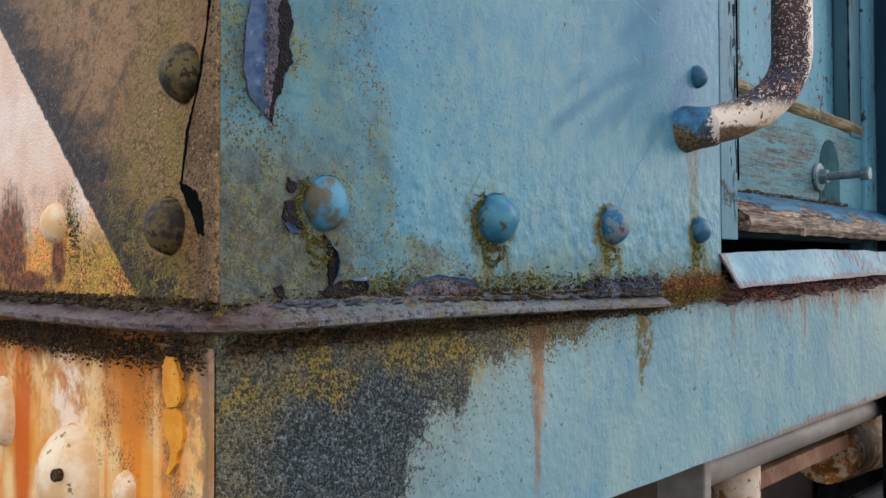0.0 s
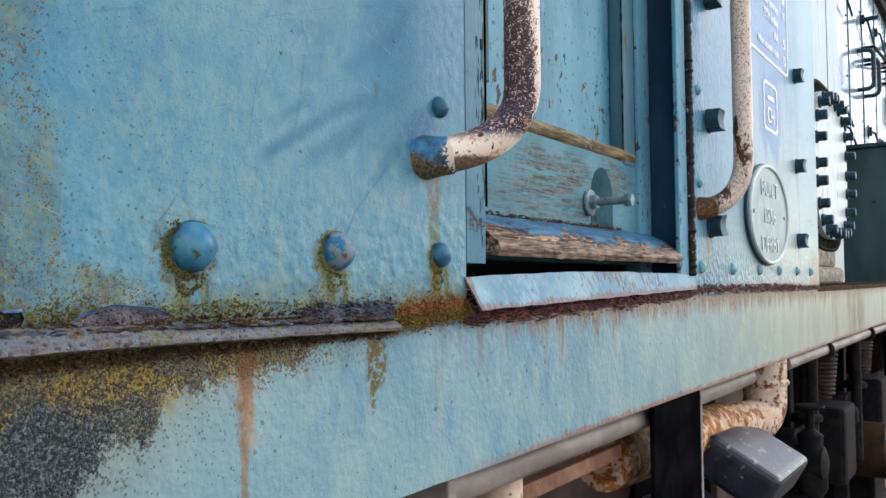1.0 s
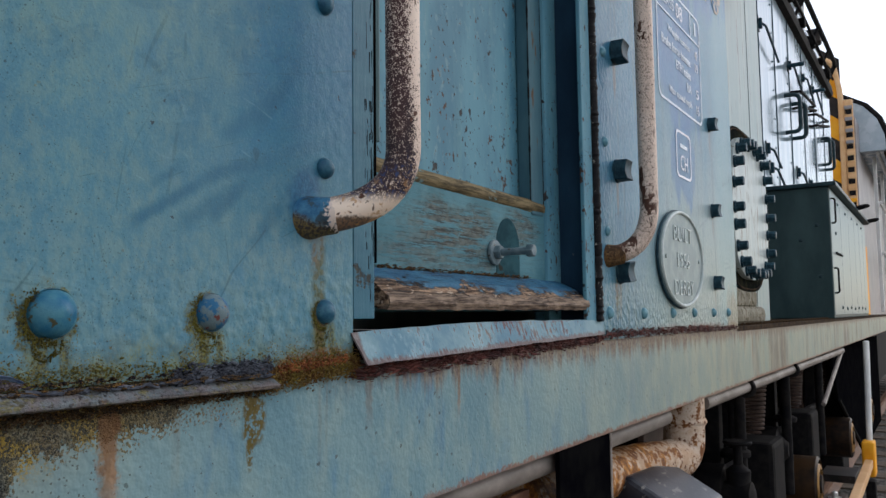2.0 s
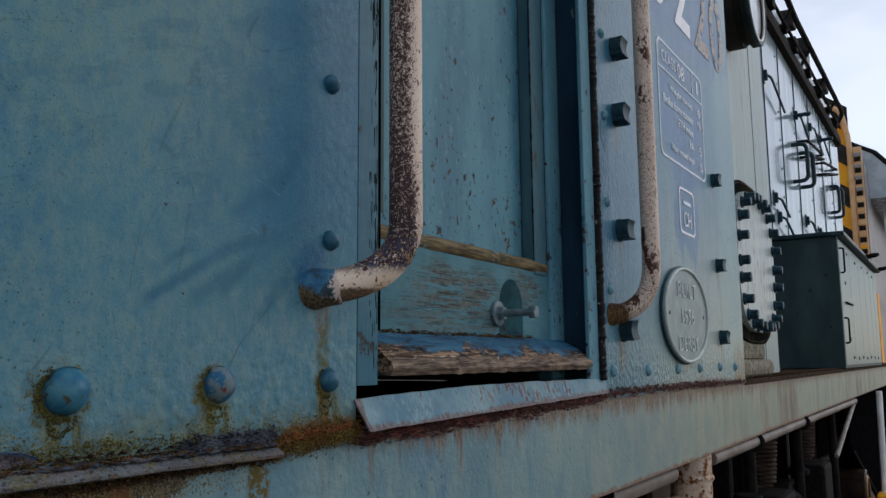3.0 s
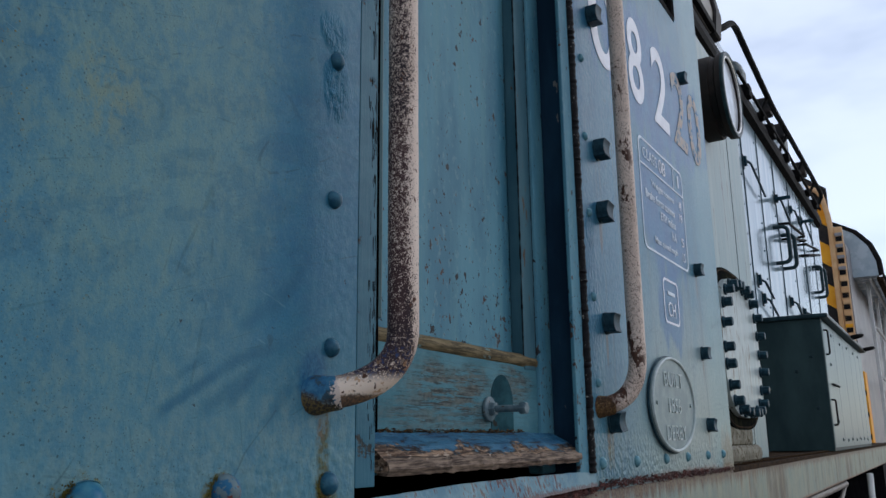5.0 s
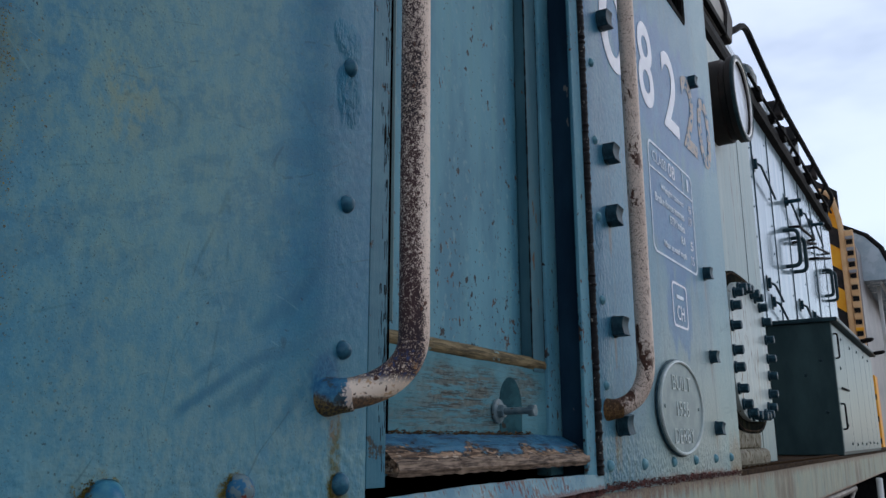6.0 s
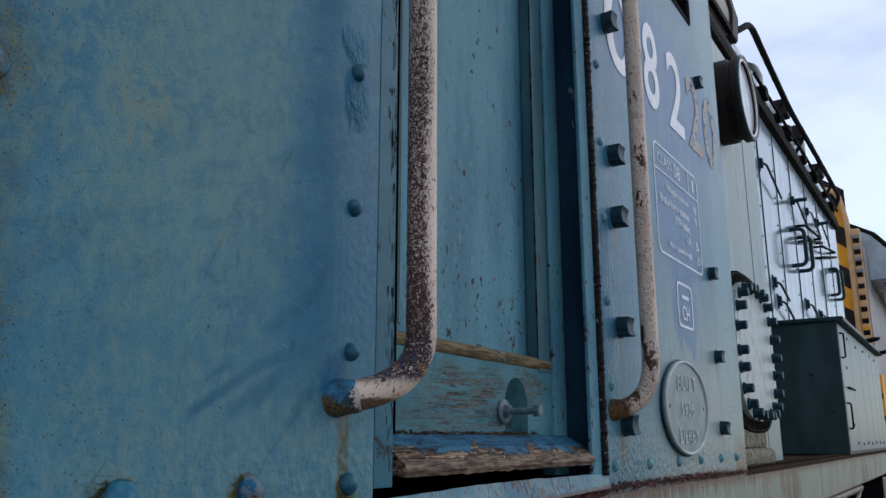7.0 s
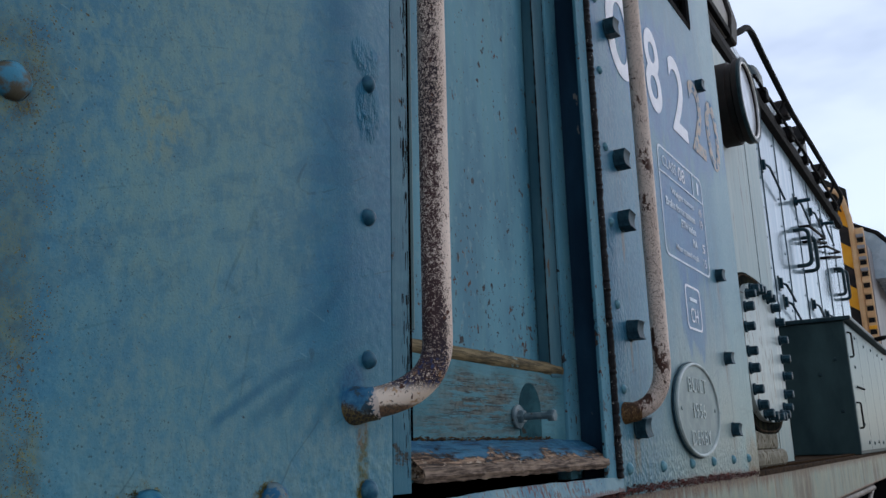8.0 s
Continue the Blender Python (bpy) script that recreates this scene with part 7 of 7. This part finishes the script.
    part("hood_front", sheet(steps(-2.1, X0 - 0.001, 0.2), steps(1.475, 3.58, 0.2), lambda x, z, d: (x, 7.55 - d, z), 0.01), HOOD, loco)


def build_shoulder():
    """The pale panel beside the cab, with a round lamp housing and a bolted oval cover on feet."""
    panel = part("side_panel", sheet(steps(CAB1 + 0.002, 3.08, 0.1), steps(1.477, 2.92, 0.1), lambda y, z, d: (-0.100 - d, y, z), 0.2), PANEL, loco, "pale panel with rain streaks")
    part("joint", block(-0.1005, -0.0985, 2.847, 2.850, 1.50, 2.9, 0.0008), DARK_TEAL, panel)
    drum = part("lamp_housing", lathe((-0.105, 2.515, 2.678), (1, 0, 0), [(0.144, 0), (0.144, 0.056), (0.136, 0.060), (0.136, 0.074), (0.148, 0.080), (0.148, 0.096), (0.129, 0.100), (0.129, 0.078)], 40), FASCIA, loco, "dark round lamp housing with bright rim", True)
    part("rim", tube([(-0.002, 2.515 + 0.130 * math.cos(a), 2.678 + 0.130 * math.sin(a)) for a in (2 * math.pi * k / 40 for k in range(40))], 0.0042, 8, closed=True), CHROME, drum, "bright rim", True)
    part("bezel", tube([(-0.004, 2.515 + 0.141 * math.cos(a), 2.678 + 0.141 * math.sin(a)) for a in (2 * math.pi * k / 40 for k in range(40))], 0.0085, 8, closed=True), DARK_TEAL, drum, "dark teal bezel", True)
    part("glass", lathe((-0.015, 2.515, 2.678), (1, 0, 0), [(0.127, 0), (0.127, 0.004), (0.09, 0.006), (0.02, 0.007)], 32), LENS, drum, "pale glass", True)
    cy, cz, a, b = 2.357, 1.806, 0.270, 0.222

    def oval(ka, n=56):
        out = []
        for i in range(n):
            t = 2 * math.pi * i / n
            c, s = math.cos(t), math.sin(t)
            out.append((cy + (a + ka) * math.copysign(abs(c) ** 0.62, c), cz + (b + ka) * math.copysign(abs(s) ** 0.72, s)))
        return out

    cover = part("oval_cover", prism(oval(-0.020), "x", -0.0285, -0.014), COVER, loco, "white oval cover ringed with bolts")
    part("flange", prism(oval(0.014), "x", -0.099, -0.029, 0.004), FLANGE, cover, "mossy flange with its shade in the black colour")
    part("rim", tube([(-0.030, *p) for p in oval(0.007)], 0.0030, 6, closed=True), RUST_EDGE, cover, "rusty rim", True)
    head = hex_bolt(0.0132, 0.025, 8)
    ring = oval(-0.036, 240)
    count = 0
    lengths = [math.dist(ring[k], ring[(k + 1) % 240]) for k in range(240)]
    every = sum(lengths) / 24
    run = 0.0
    for k in range(240):
        if run >= count * every and count < 24:
            fixing("bolt", head, BOLT, cover, -0.012, ring[k][0], ring[k][1], k * 0.7)
            count += 1
        run += lengths[k]
    foot = part("cover_foot", block(-0.16, -0.030, 2.12, 2.48, 1.522, 1.585, 0.020, seg=3), STONE, loco, "mossy cream casting under the cover")
    part("foot_base", block(-0.16, -0.016, 2.09, 2.53, 1.4765, 1.528, 0.022, seg=3), STONE, foot)
    rnd = random.Random(8)
    tread = mesh_of(block(-0.022, 0.022, -0.010, 0.010, 0, 0.007, 0.002), "tread")
    for i in range(130):
        y = CAB1 + 0.05 + i * 0.032
        ob = part("tread_bar", tread, RUST_EDGE, None)
        ob.matrix_basis = pose(-0.040, y, 1.4755, 0, 0, rnd.uniform(-8, 8) + (45 if i % 2 else -45))
        ob.parent = loco
        ob.matrix_parent_inverse = world_of(loco).inverted()


def build_box():
    y0, y1, top = 4.17, 6.25, 2.115
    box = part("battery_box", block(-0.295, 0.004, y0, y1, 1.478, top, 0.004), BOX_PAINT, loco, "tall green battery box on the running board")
    # side panels in the paler tone, reflected sky painted in
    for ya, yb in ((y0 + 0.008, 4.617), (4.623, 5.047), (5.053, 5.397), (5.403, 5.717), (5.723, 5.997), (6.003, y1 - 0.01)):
        part("side_panel", block(0.0042, 0.0075, ya, yb, 1.495, top - 0.012, 0.001), BOX_SIDE, box, "blue-grey side panel with sky sheen in its pale colour")
    part("lid", block(-0.295, 0.040, y0 - 0.02, y1 + 0.03, top + 0.001, top + 0.022, 0.006), DARK_TEAL, box, "dark overhanging lid")
    for y in (5.30, 6.15):
        loop = [(0.035, y - 0.05, top + 0.012), (0.085, y - 0.05, top + 0.02), (0.105, y, top + 0.025), (0.085, y + 0.05, top + 0.02), (0.035, y + 0.05, top + 0.012)]
        part("lifting_eye", tube(bend(loop, 0.03, 4), 0.0085, 8), BLACK, box, "", True)
    for y in (4.62, 5.05, 5.40, 5.72, 6.0):
        part("joint", block(0.002, 0.0078, y - 0.0022, y + 0.0022, 1.50, top - 0.02, 0.001), BOX_PAINT, box)
    for z in (1.66, 2.0):
        part("hinge", tube(bend([(0.004, y0 + 0.045, z - 0.06), (0.026, y0 + 0.045, z - 0.06), (0.026, y0 + 0.045, z + 0.06), (0.004, y0 + 0.045, z + 0.06)], 0.012, 4), 0.0045, 8), BLACK, box, "", True)
    part("latch", rod((0.014, 4.30, 1.80), (0.014, 4.58, 1.80), 0.005, 6), BLACK, box)
    stud = dome(0.009, 0.006, 10)
    for x, z in ((-0.13, 1.86), (-0.05, 1.68), (-0.055, 1.93)):
        fixing("stud", stud, DARK_TEAL, box, x, y0, z, 0, 1.0, "-y")
    for y, z in ((4.50, 2.06), (4.88, 2.05), (5.25, 2.06), (5.62, 2.06), (5.92, 2.06), (4.42, 1.62), (4.36, 1.90), (4.52, 1.53), (4.76, 1.525), (4.98, 1.53), (5.22, 1.525), (5.46, 1.53), (5.70, 1.53), (5.94, 1.525)):
        fixing("stud", stud, DARK_TEAL, box, 0.0075, y, z)


build_hood()
build_shoulder()
build_box()


BOSS = simple("oily_brown_boss_steel", (0.010, 0.008, 0.008), (0.050, 0.026, 0.011), 0.5, 0, 9, 90, 0.002)


def build_underframe():
    pipe = part("air_pipe", tube(fine_line([(-0.036, 0.455, 1.307), (-0.036, 1.500, 1.306)], 0.06), 0.0165, 14, wob=0.03), PIPE, loco, "dusty grey pipe under the side beam", True)
    part("pipe_run", tube(fine_line([(-0.032, 1.78, 1.306), (-0.032, 3.0, 1.304), (-0.032, 4.75, 1.300)], 0.06), 0.0165, 14, wob=0.03), PIPE, pipe, "", True)
    for y in (2.25, 3.05):
        part("clip", tube([(-0.030 + 0.021 * math.cos(t), y, 1.302 + 0.021 * math.sin(t)) for t in (2 * math.pi * k / 16 for k in range(16))], 0.007, 6, closed=True), BLACK, pipe)
    part("pipe_stay", rod((-0.03, 4.7, 1.29), (-0.05, 4.05, 1.08), 0.011, 8), PIPE, loco)
    hanger = part("hanger_plate", block(-0.0125, -0.0055, 0.915, 1.108, 0.75, 1.3262, 0.001), MATT_BLACK, loco, "black hanger plate below the side beam")
    part("hanger_edge", block(-0.0125, -0.0045, 1.1085, 1.1155, 0.75, 1.3262, 0.001), PIPE, hanger)
    elbow = part("exhaust_pipe", tube(fine_line(bend([(-0.100, 0.96, 1.235), (-0.100, 1.48, 1.206), (-0.052, 1.690, 1.196), (-0.050, 1.695, 1.3262)], 0.050, 10), 0.03), 0.044, 20, wob=0.04), RUSTY_PIPE, loco, "cream pipe elbow blistered with rust", True)
    part("collar", lathe((-0.050, 1.695, 1.268), (0, 0, 1), [(0.044, 0), (0.0475, 0.005), (0.0475, 0.009), (0.044, 0.014)], 20), RUSTY_PIPE, elbow, "", True)
    part("drop_pipe", rod((-0.062, 0.612, 0.80), (-0.062, 0.612, 1.302), 0.025, 16), simple("rust_flecked_cream_pipe", (0.40, 0.25, 0.15), (0.56, 0.45, 0.36), 0.6, 0, 20, 160, 0.0012, speck=(0.22, 0.085, 0.025), amount=0.56), loco, "cream pipe flecked with rust", True)
    part("rust_bar", block(-0.062, -0.050, 0.642, 0.912, 1.2545, 1.2730, 0.002), simple("brown_rusted_bar", (0.130, 0.060, 0.035), (0.230, 0.125, 0.075), 0.7, 0, 26, 170, 0.0014, speck=(0.06, 0.03, 0.02), amount=0.60), loco, "rust-brown angle bar")
    for x, y, z, wy in ((0.0, 1.452, 1.134, 0.275), (-0.040, 1.185, 1.070, 0.270)):
        slab = part("step_cover", block(-0.070, 0.070, -wy / 2, wy / 2, -0.075, 0.0, 0.017, seg=4), GREY_BOX, None, "worn grey steel step cover")
        slab.matrix_basis = Matrix.Translation((x, y, z + 0.05)) @ Euler((radians(-3), radians(29.5), 0)).to_matrix().to_4x4()
        slab.parent = loco
        slab.matrix_parent_inverse = world_of(loco).inverted()
    part("bracket", block(-0.05, -0.006, 0.438, 0.450, 1.10, 1.3262, 0.002), PIPE, loco)
    part("main_frame", block(-0.62, -0.58, 0.05, 8.9, 0.55, 1.45, 0.004), simple("brown_black_frame_steel", (0.030, 0.021, 0.017), (0.075, 0.048, 0.036), 0.7, 0, 4, 50, 0.002), loco, "oily brown-black main frame")
    part("frame_stretcher", block(-2.0, -0.02, 0.03, 0.05, 1.0, 1.32, 0.004), BLACK, loco)
    for y in (2.75, 4.35, 6.0):
        wheel = part("wheel", lathe((-0.56, y, 0.58), (1, 0, 0), [(0.60, 0), (0.60, 0.03), (0.57, 0.04), (0.57, 0.12), (0.50, 0.13), (0.47, 0.08), (0.16, 0.08), (0.15, 0.15), (0.05, 0.16)], 40), BLACK, loco, "black spoked driving wheel", True)
        part("axlebox", block(-0.42, -0.16, y - 0.18, y + 0.18, 0.42, 0.80, 0.02), BLACK, wheel)
        part("crank_boss", lathe((-0.26, y + 1.30, 0.715), (1, 0, 0), [(0.118, 0), (0.124, 0.01), (0.124, 0.17), (0.112, 0.18), (0.110, 0.165), (0.045, 0.165), (0.04, 0.19)], 32), BOSS, wheel, "rust-brown round boss", True)
        part("boss_ring", lathe((-0.084, y + 1.30, 0.715), (1, 0, 0), [(0.092, 0), (0.086, 0.006), (0.070, 0.008), (0.070, 0.0)], 28), simple("golden_rust_ring", (0.20, 0.095, 0.025), (0.34, 0.19, 0.06), 0.5, 0, 30, 120), wheel, "rubbed golden rust ring", True)
    plate = simple("oily_brown_plate", (0.040, 0.026, 0.021), (0.090, 0.060, 0.048), 0.65, 0, 6, 70, 0.002)
    for y, w in ((2.42, 0.42), (3.62, 0.16), (4.25, 0.3), (5.4, 0.3)):
        part("frame_plate", block(-0.33, -0.31, y - w / 2, y + w / 2, 0.62, 1.33, 0.004), plate, loco, "oily brown steel plate")
    for y in (2.85, 3.15, 3.95, 4.6, 5.3):
        part("guide_post", block(-0.30, -0.24, y - 0.03, y + 0.03, 0.45, 1.33, 0.006), BLACK, loco)
    for y in (2.98, 3.95, 5.1):
        coil = [(-0.22 + (0.075 - 0.040 * t / 100) * math.cos(t), y + 0.22 + (0.075 - 0.040 * t / 100) * math.sin(t) + 0.10 * t / 100, 1.31 - 0.27 * t / 100) for t in (0.4 * k for k in range(251))]
        part("coil_spring", tube(coil, 0.0070, 6), simple("brown_spring_steel", (0.035, 0.022, 0.018), (0.070, 0.045, 0.034), 0.7, 0, 20, 90), loco, "brown coil spring", True)
        part("brake_rod", rod((-0.18, y - 0.12, 0.70), (-0.18, y - 0.12, 1.34), 0.022, 10), BLACK, loco, "", True)
        part("cross_rod", rod((-0.25, y - 0.2, 0.95), (-0.22, y + 0.45, 0.95), 0.020, 8), BLACK, loco)
    valve = part("stop_valve", lathe((-0.16, 2.72, 1.075), (0, 0, 1), [(0.044, 0), (0.048, 0.006), (0.044, 0.012)], 20), BLACK, loco, "black pipe valve with hand wheel", True)
    part("valve_body", lathe((-0.16, 2.72, 0.79), (0, 0, 1), [(0.03, 0), (0.05, 0.03), (0.05, 0.10), (0.035, 0.12), (0.04, 0.20), (0.015, 0.22), (0.015, 0.285)], 14), BLACK, valve, "", True)
    part("valve_flange", lathe((-0.22, 2.72, 0.90), (1, 0, 0), [(0.05, 0), (0.055, 0.01), (0.055, 0.10), (0.03, 0.11)], 14), BLACK, valve, "", True)
    # black plate added to cover the bright background under the frame
    part("frame_skirt", prism([(5.05, 1.325), (8.9, 1.325), (8.9, 0.45), (6.9, 0.45), (5.35, 0.98)], "x", -0.14, -0.12, 0.003), MATT_BLACK, loco, "flat black skirt plate under the frame")
    part("skirt_edge", rod((-0.118, 5.35, 0.98), (-0.118, 6.9, 0.45), 0.010, 8), BLACK, loco)
    stand = part("bracket_block", block(-0.06, 0.035, 3.84, 4.04, 0.40, 0.680, 0.008), plate, loco, "oily brown bracket block with a bright bolt")
    part("bright_bolt", lathe((-0.01, 3.94, 0.680), (0, 0, 1), [(0.030, 0), (0.030, 0.004), (0.014, 0.006), (0.014, 0.024), (0.006, 0.030)], 12), CHROME, stand, "bright worn bolt")
    for y in (2.86, 3.90):
        stay = part("stay_rod", rod((-0.20, y, 1.03), (-0.20, y, 1.34), 0.019, 12), BLACK, loco, "black stay rod with a flange", True)
        part("stay_flange", lathe((-0.20, y, 1.03), (0, 0, 1), [(0.05, -0.02), (0.055, -0.015), (0.055, 0.0), (0.03, 0.012)], 16), BLACK, stay, "", True)
        part("drum", lathe((-0.30, y - 0.10, 0.90), (1, 0, 0), [(0.09, 0), (0.10, 0.02), (0.10, 0.09), (0.06, 0.10), (0.03, 0.13)], 20), BLACK, stay, "black cast drum", True)
        part("gland", block(-0.32, -0.12, y + 0.28, y + 0.52, 0.74, 1.02, 0.02), BLACK, stay, "black cast housing")
    part("tank", block(-0.58, -0.25, 5.6, 7.4, 0.6, 1.30, 0.03), BLACK, loco, "black tank under the frame")
    part("step_plate", block(-0.20, -0.02, 5.0, 5.3, 0.55, 0.59, 0.004), FASCIA, loco)


build_underframe()


def build_yard():
    tagged(part("ground", block(-160, 160, -160, 400, -0.6, -0.16), GRAVEL, None), "dark oily ballast of the yard", "ground", kind="structure")
    for x in (-0.53, -1.97):
        tagged(part("rail", prism([(x - 0.035, -0.03), (x + 0.035, -0.03), (x + 0.035, 0.0), (x + 0.01, 0.0), (x + 0.01, -0.10), (x + 0.07, -0.13), (x + 0.07, -0.14), (x - 0.07, -0.14), (x - 0.07, -0.13), (x - 0.01, -0.10), (x - 0.01, 0.0), (x - 0.035, 0.0)], "y", -20, 60), RAIL, None), "rusty running rail", "rail", kind="structure")
    tie = mesh_of(block(-1.3, 1.3, -0.125, 0.125, -0.10, 0.0, 0.01), "sleeper")
    for k in range(40):
        ob = tagged(part("sleeper", tie, SLEEPER, None), "weathered timber sleeper in oily ballast", "sleeper", "sleepers of the track")
        ob.matrix_basis = pose(-1.25, -4 + 0.7 * k, -0.142)


build_yard()


def build_far_vehicle():
    """The next vehicle on the same track: striped end, ribbed post, grey body."""
    v = thing("rail_vehicle", (-1.2, 14, 0), "pale grey rail vehicle with a yellow and black striped end", "locomotive")
    y0 = 10.2
    part("body", sheet(steps(y0, 22, 0.6), steps(1.45, 3.75, 0.4), lambda y, z, d: (-0.30 - d, y, z), 0.02), GREY_VEHICLE, v)
    part("body_end", sheet(steps(-2.3, -0.31, 0.3), steps(1.45, 3.9, 0.3), lambda x, z, d: (x, y0 + d, z), 0.02), GREY_VEHICLE, v)
    for k in range(5):
        z = 1.95 + k * 0.50
        part("stripe", prism([(-0.95, z + 0.40), (-0.95, z + 0.66), (-0.43, z + 0.26), (-0.43, z)], "y", y0 - 0.012, y0 - 0.002), YELLOW, v, "yellow warning stripe")
        part("stripe", prism([(-0.95, z + 0.66), (-0.95, z + 0.90), (-0.43, z + 0.50), (-0.43, z + 0.26)], "y", y0 - 0.012, y0 - 0.002), FASCIA, v, "brown-black warning stripe")
    part("corner_pipe", tube(fine_line(bend([(-0.440, y0 - 0.06, 1.46), (-0.432, y0 - 0.06, 4.05), (-0.50, y0 - 0.06, 4.42), (-0.7, y0 - 0.06, 4.5)], 0.12, 6), 0.1), 0.030, 10, wob=0.06), TAN, v, "tan pipe up the corner", True)
    post = part("louvre_panel", block(-0.405, -0.312, y0 - 0.06, y0 + 0.02, 1.46, 3.95, 0.01), TAN, v, "slotted corner panel")
    for k in range(14):
        z = 2.02 + 0.135 * k
        part("slot", block(-0.392, -0.325, y0 - 0.066, y0 - 0.058, z, z + 0.055, 0.002), BLACK, post)
        part("slat", block(-0.398, -0.318, y0 - 0.074, y0 - 0.058, z + 0.060, z + 0.100, 0.003), (YELLOW if k < 6 else TAN) if k < 10 else GREY_VEHICLE, post)
    prof = [(-0.02, 3.42), (-0.03, 3.60), (-0.10, 3.80), (-0.24, 3.97), (-0.5, 4.12), (-0.9, 4.2), (-1.3, 4.2), (-2.2, 3.9), (-2.2, 3.42)]
    part("roof", prism(prof, "y", y0 + 0.5, 22), ROOF, v, "grey curved roof")
    part("gutter", block(-0.05, 0.02, y0 + 0.6, 22, 3.36, 3.42, 0.01), RUST_EDGE, v, "rust-brown gutter")
    for y in (10.75, 13.2, 15.8):
        part("roof_rib", tube(fine_line([(x + 0.015, y, z + 0.01) for x, z in prof[:6]], 0.15), 0.045, 8), BLACK, v, "black roof hoop", True)
    for y in (11.2, 12.6, 14.0, 15.6, 17.5):
        part("body_rib", block(-0.20, -0.16, y - 0.03, y + 0.03, 1.5, 3.7, 0.004), WHITE_POST, v)
    for z in (2.2, 2.8, 3.4):
        part("side_rail", rod((-0.12, 10.8, z), (-0.12, 19, z), 0.02, 6), WHITE_POST, v)
    part("underframe", block(-2.2, -0.3, y0, 22, 0.6, 1.44, 0.02), BLACK, v)
    step = part("step_board", block(-0.310, -0.262, y0 - 0.10, y0 + 0.20, 1.30, 2.25, 0.012), YELLOW, v, "yellow corner step with dark treads")
    for z in (1.50, 1.74, 1.98):
        part("tread", block(-0.304, -0.268, y0 - 0.112, y0 - 0.098, z, z + 0.06, 0.004), FASCIA, step)
    for y in (11.5, 13.5, 18.5, 20.5):
        part("wheelset", lathe((-2.05, y, 0.46), (1, 0, 0), [(0.46, 0), (0.46, 0.12), (0.1, 0.13), (0.1, 1.47), (0.46, 1.48), (0.46, 1.60)], 28), BLACK, v, "", True)


def build_post():
    p = thing("guard_post", (0.055, 5.0, -0.16), "white post in a yellow socket with a tan arm", "post")
    part("pole", rod((0.055, 5.06, 0.76), (0.060, 5.13, 1.34), 0.017, 12), WHITE_POST, p, "white pole", True)
    part("socket", block(0.020, 0.085, 4.96, 5.10, 0.60, 0.79, 0.014, seg=3), YELLOW, p, "yellow socket")
    part("foot", block(0.030, 0.080, 4.98, 5.07, -0.16, 0.575, 0.008), BLACK, p, "dark foot")
    arm = block(-0.020, 0.020, 0.0, 1.03, -0.022, 0.022, 0.005)
    bmesh.ops.transform(arm, matrix=Matrix.Translation((0.055, 3.93, 0.640)) @ Euler((radians(2.0), 0, 0)).to_matrix().to_4x4(), verts=arm.verts)
    part("arm", arm, TAN, p, "sun-bleached tan arm")


build_far_vehicle()
build_post()
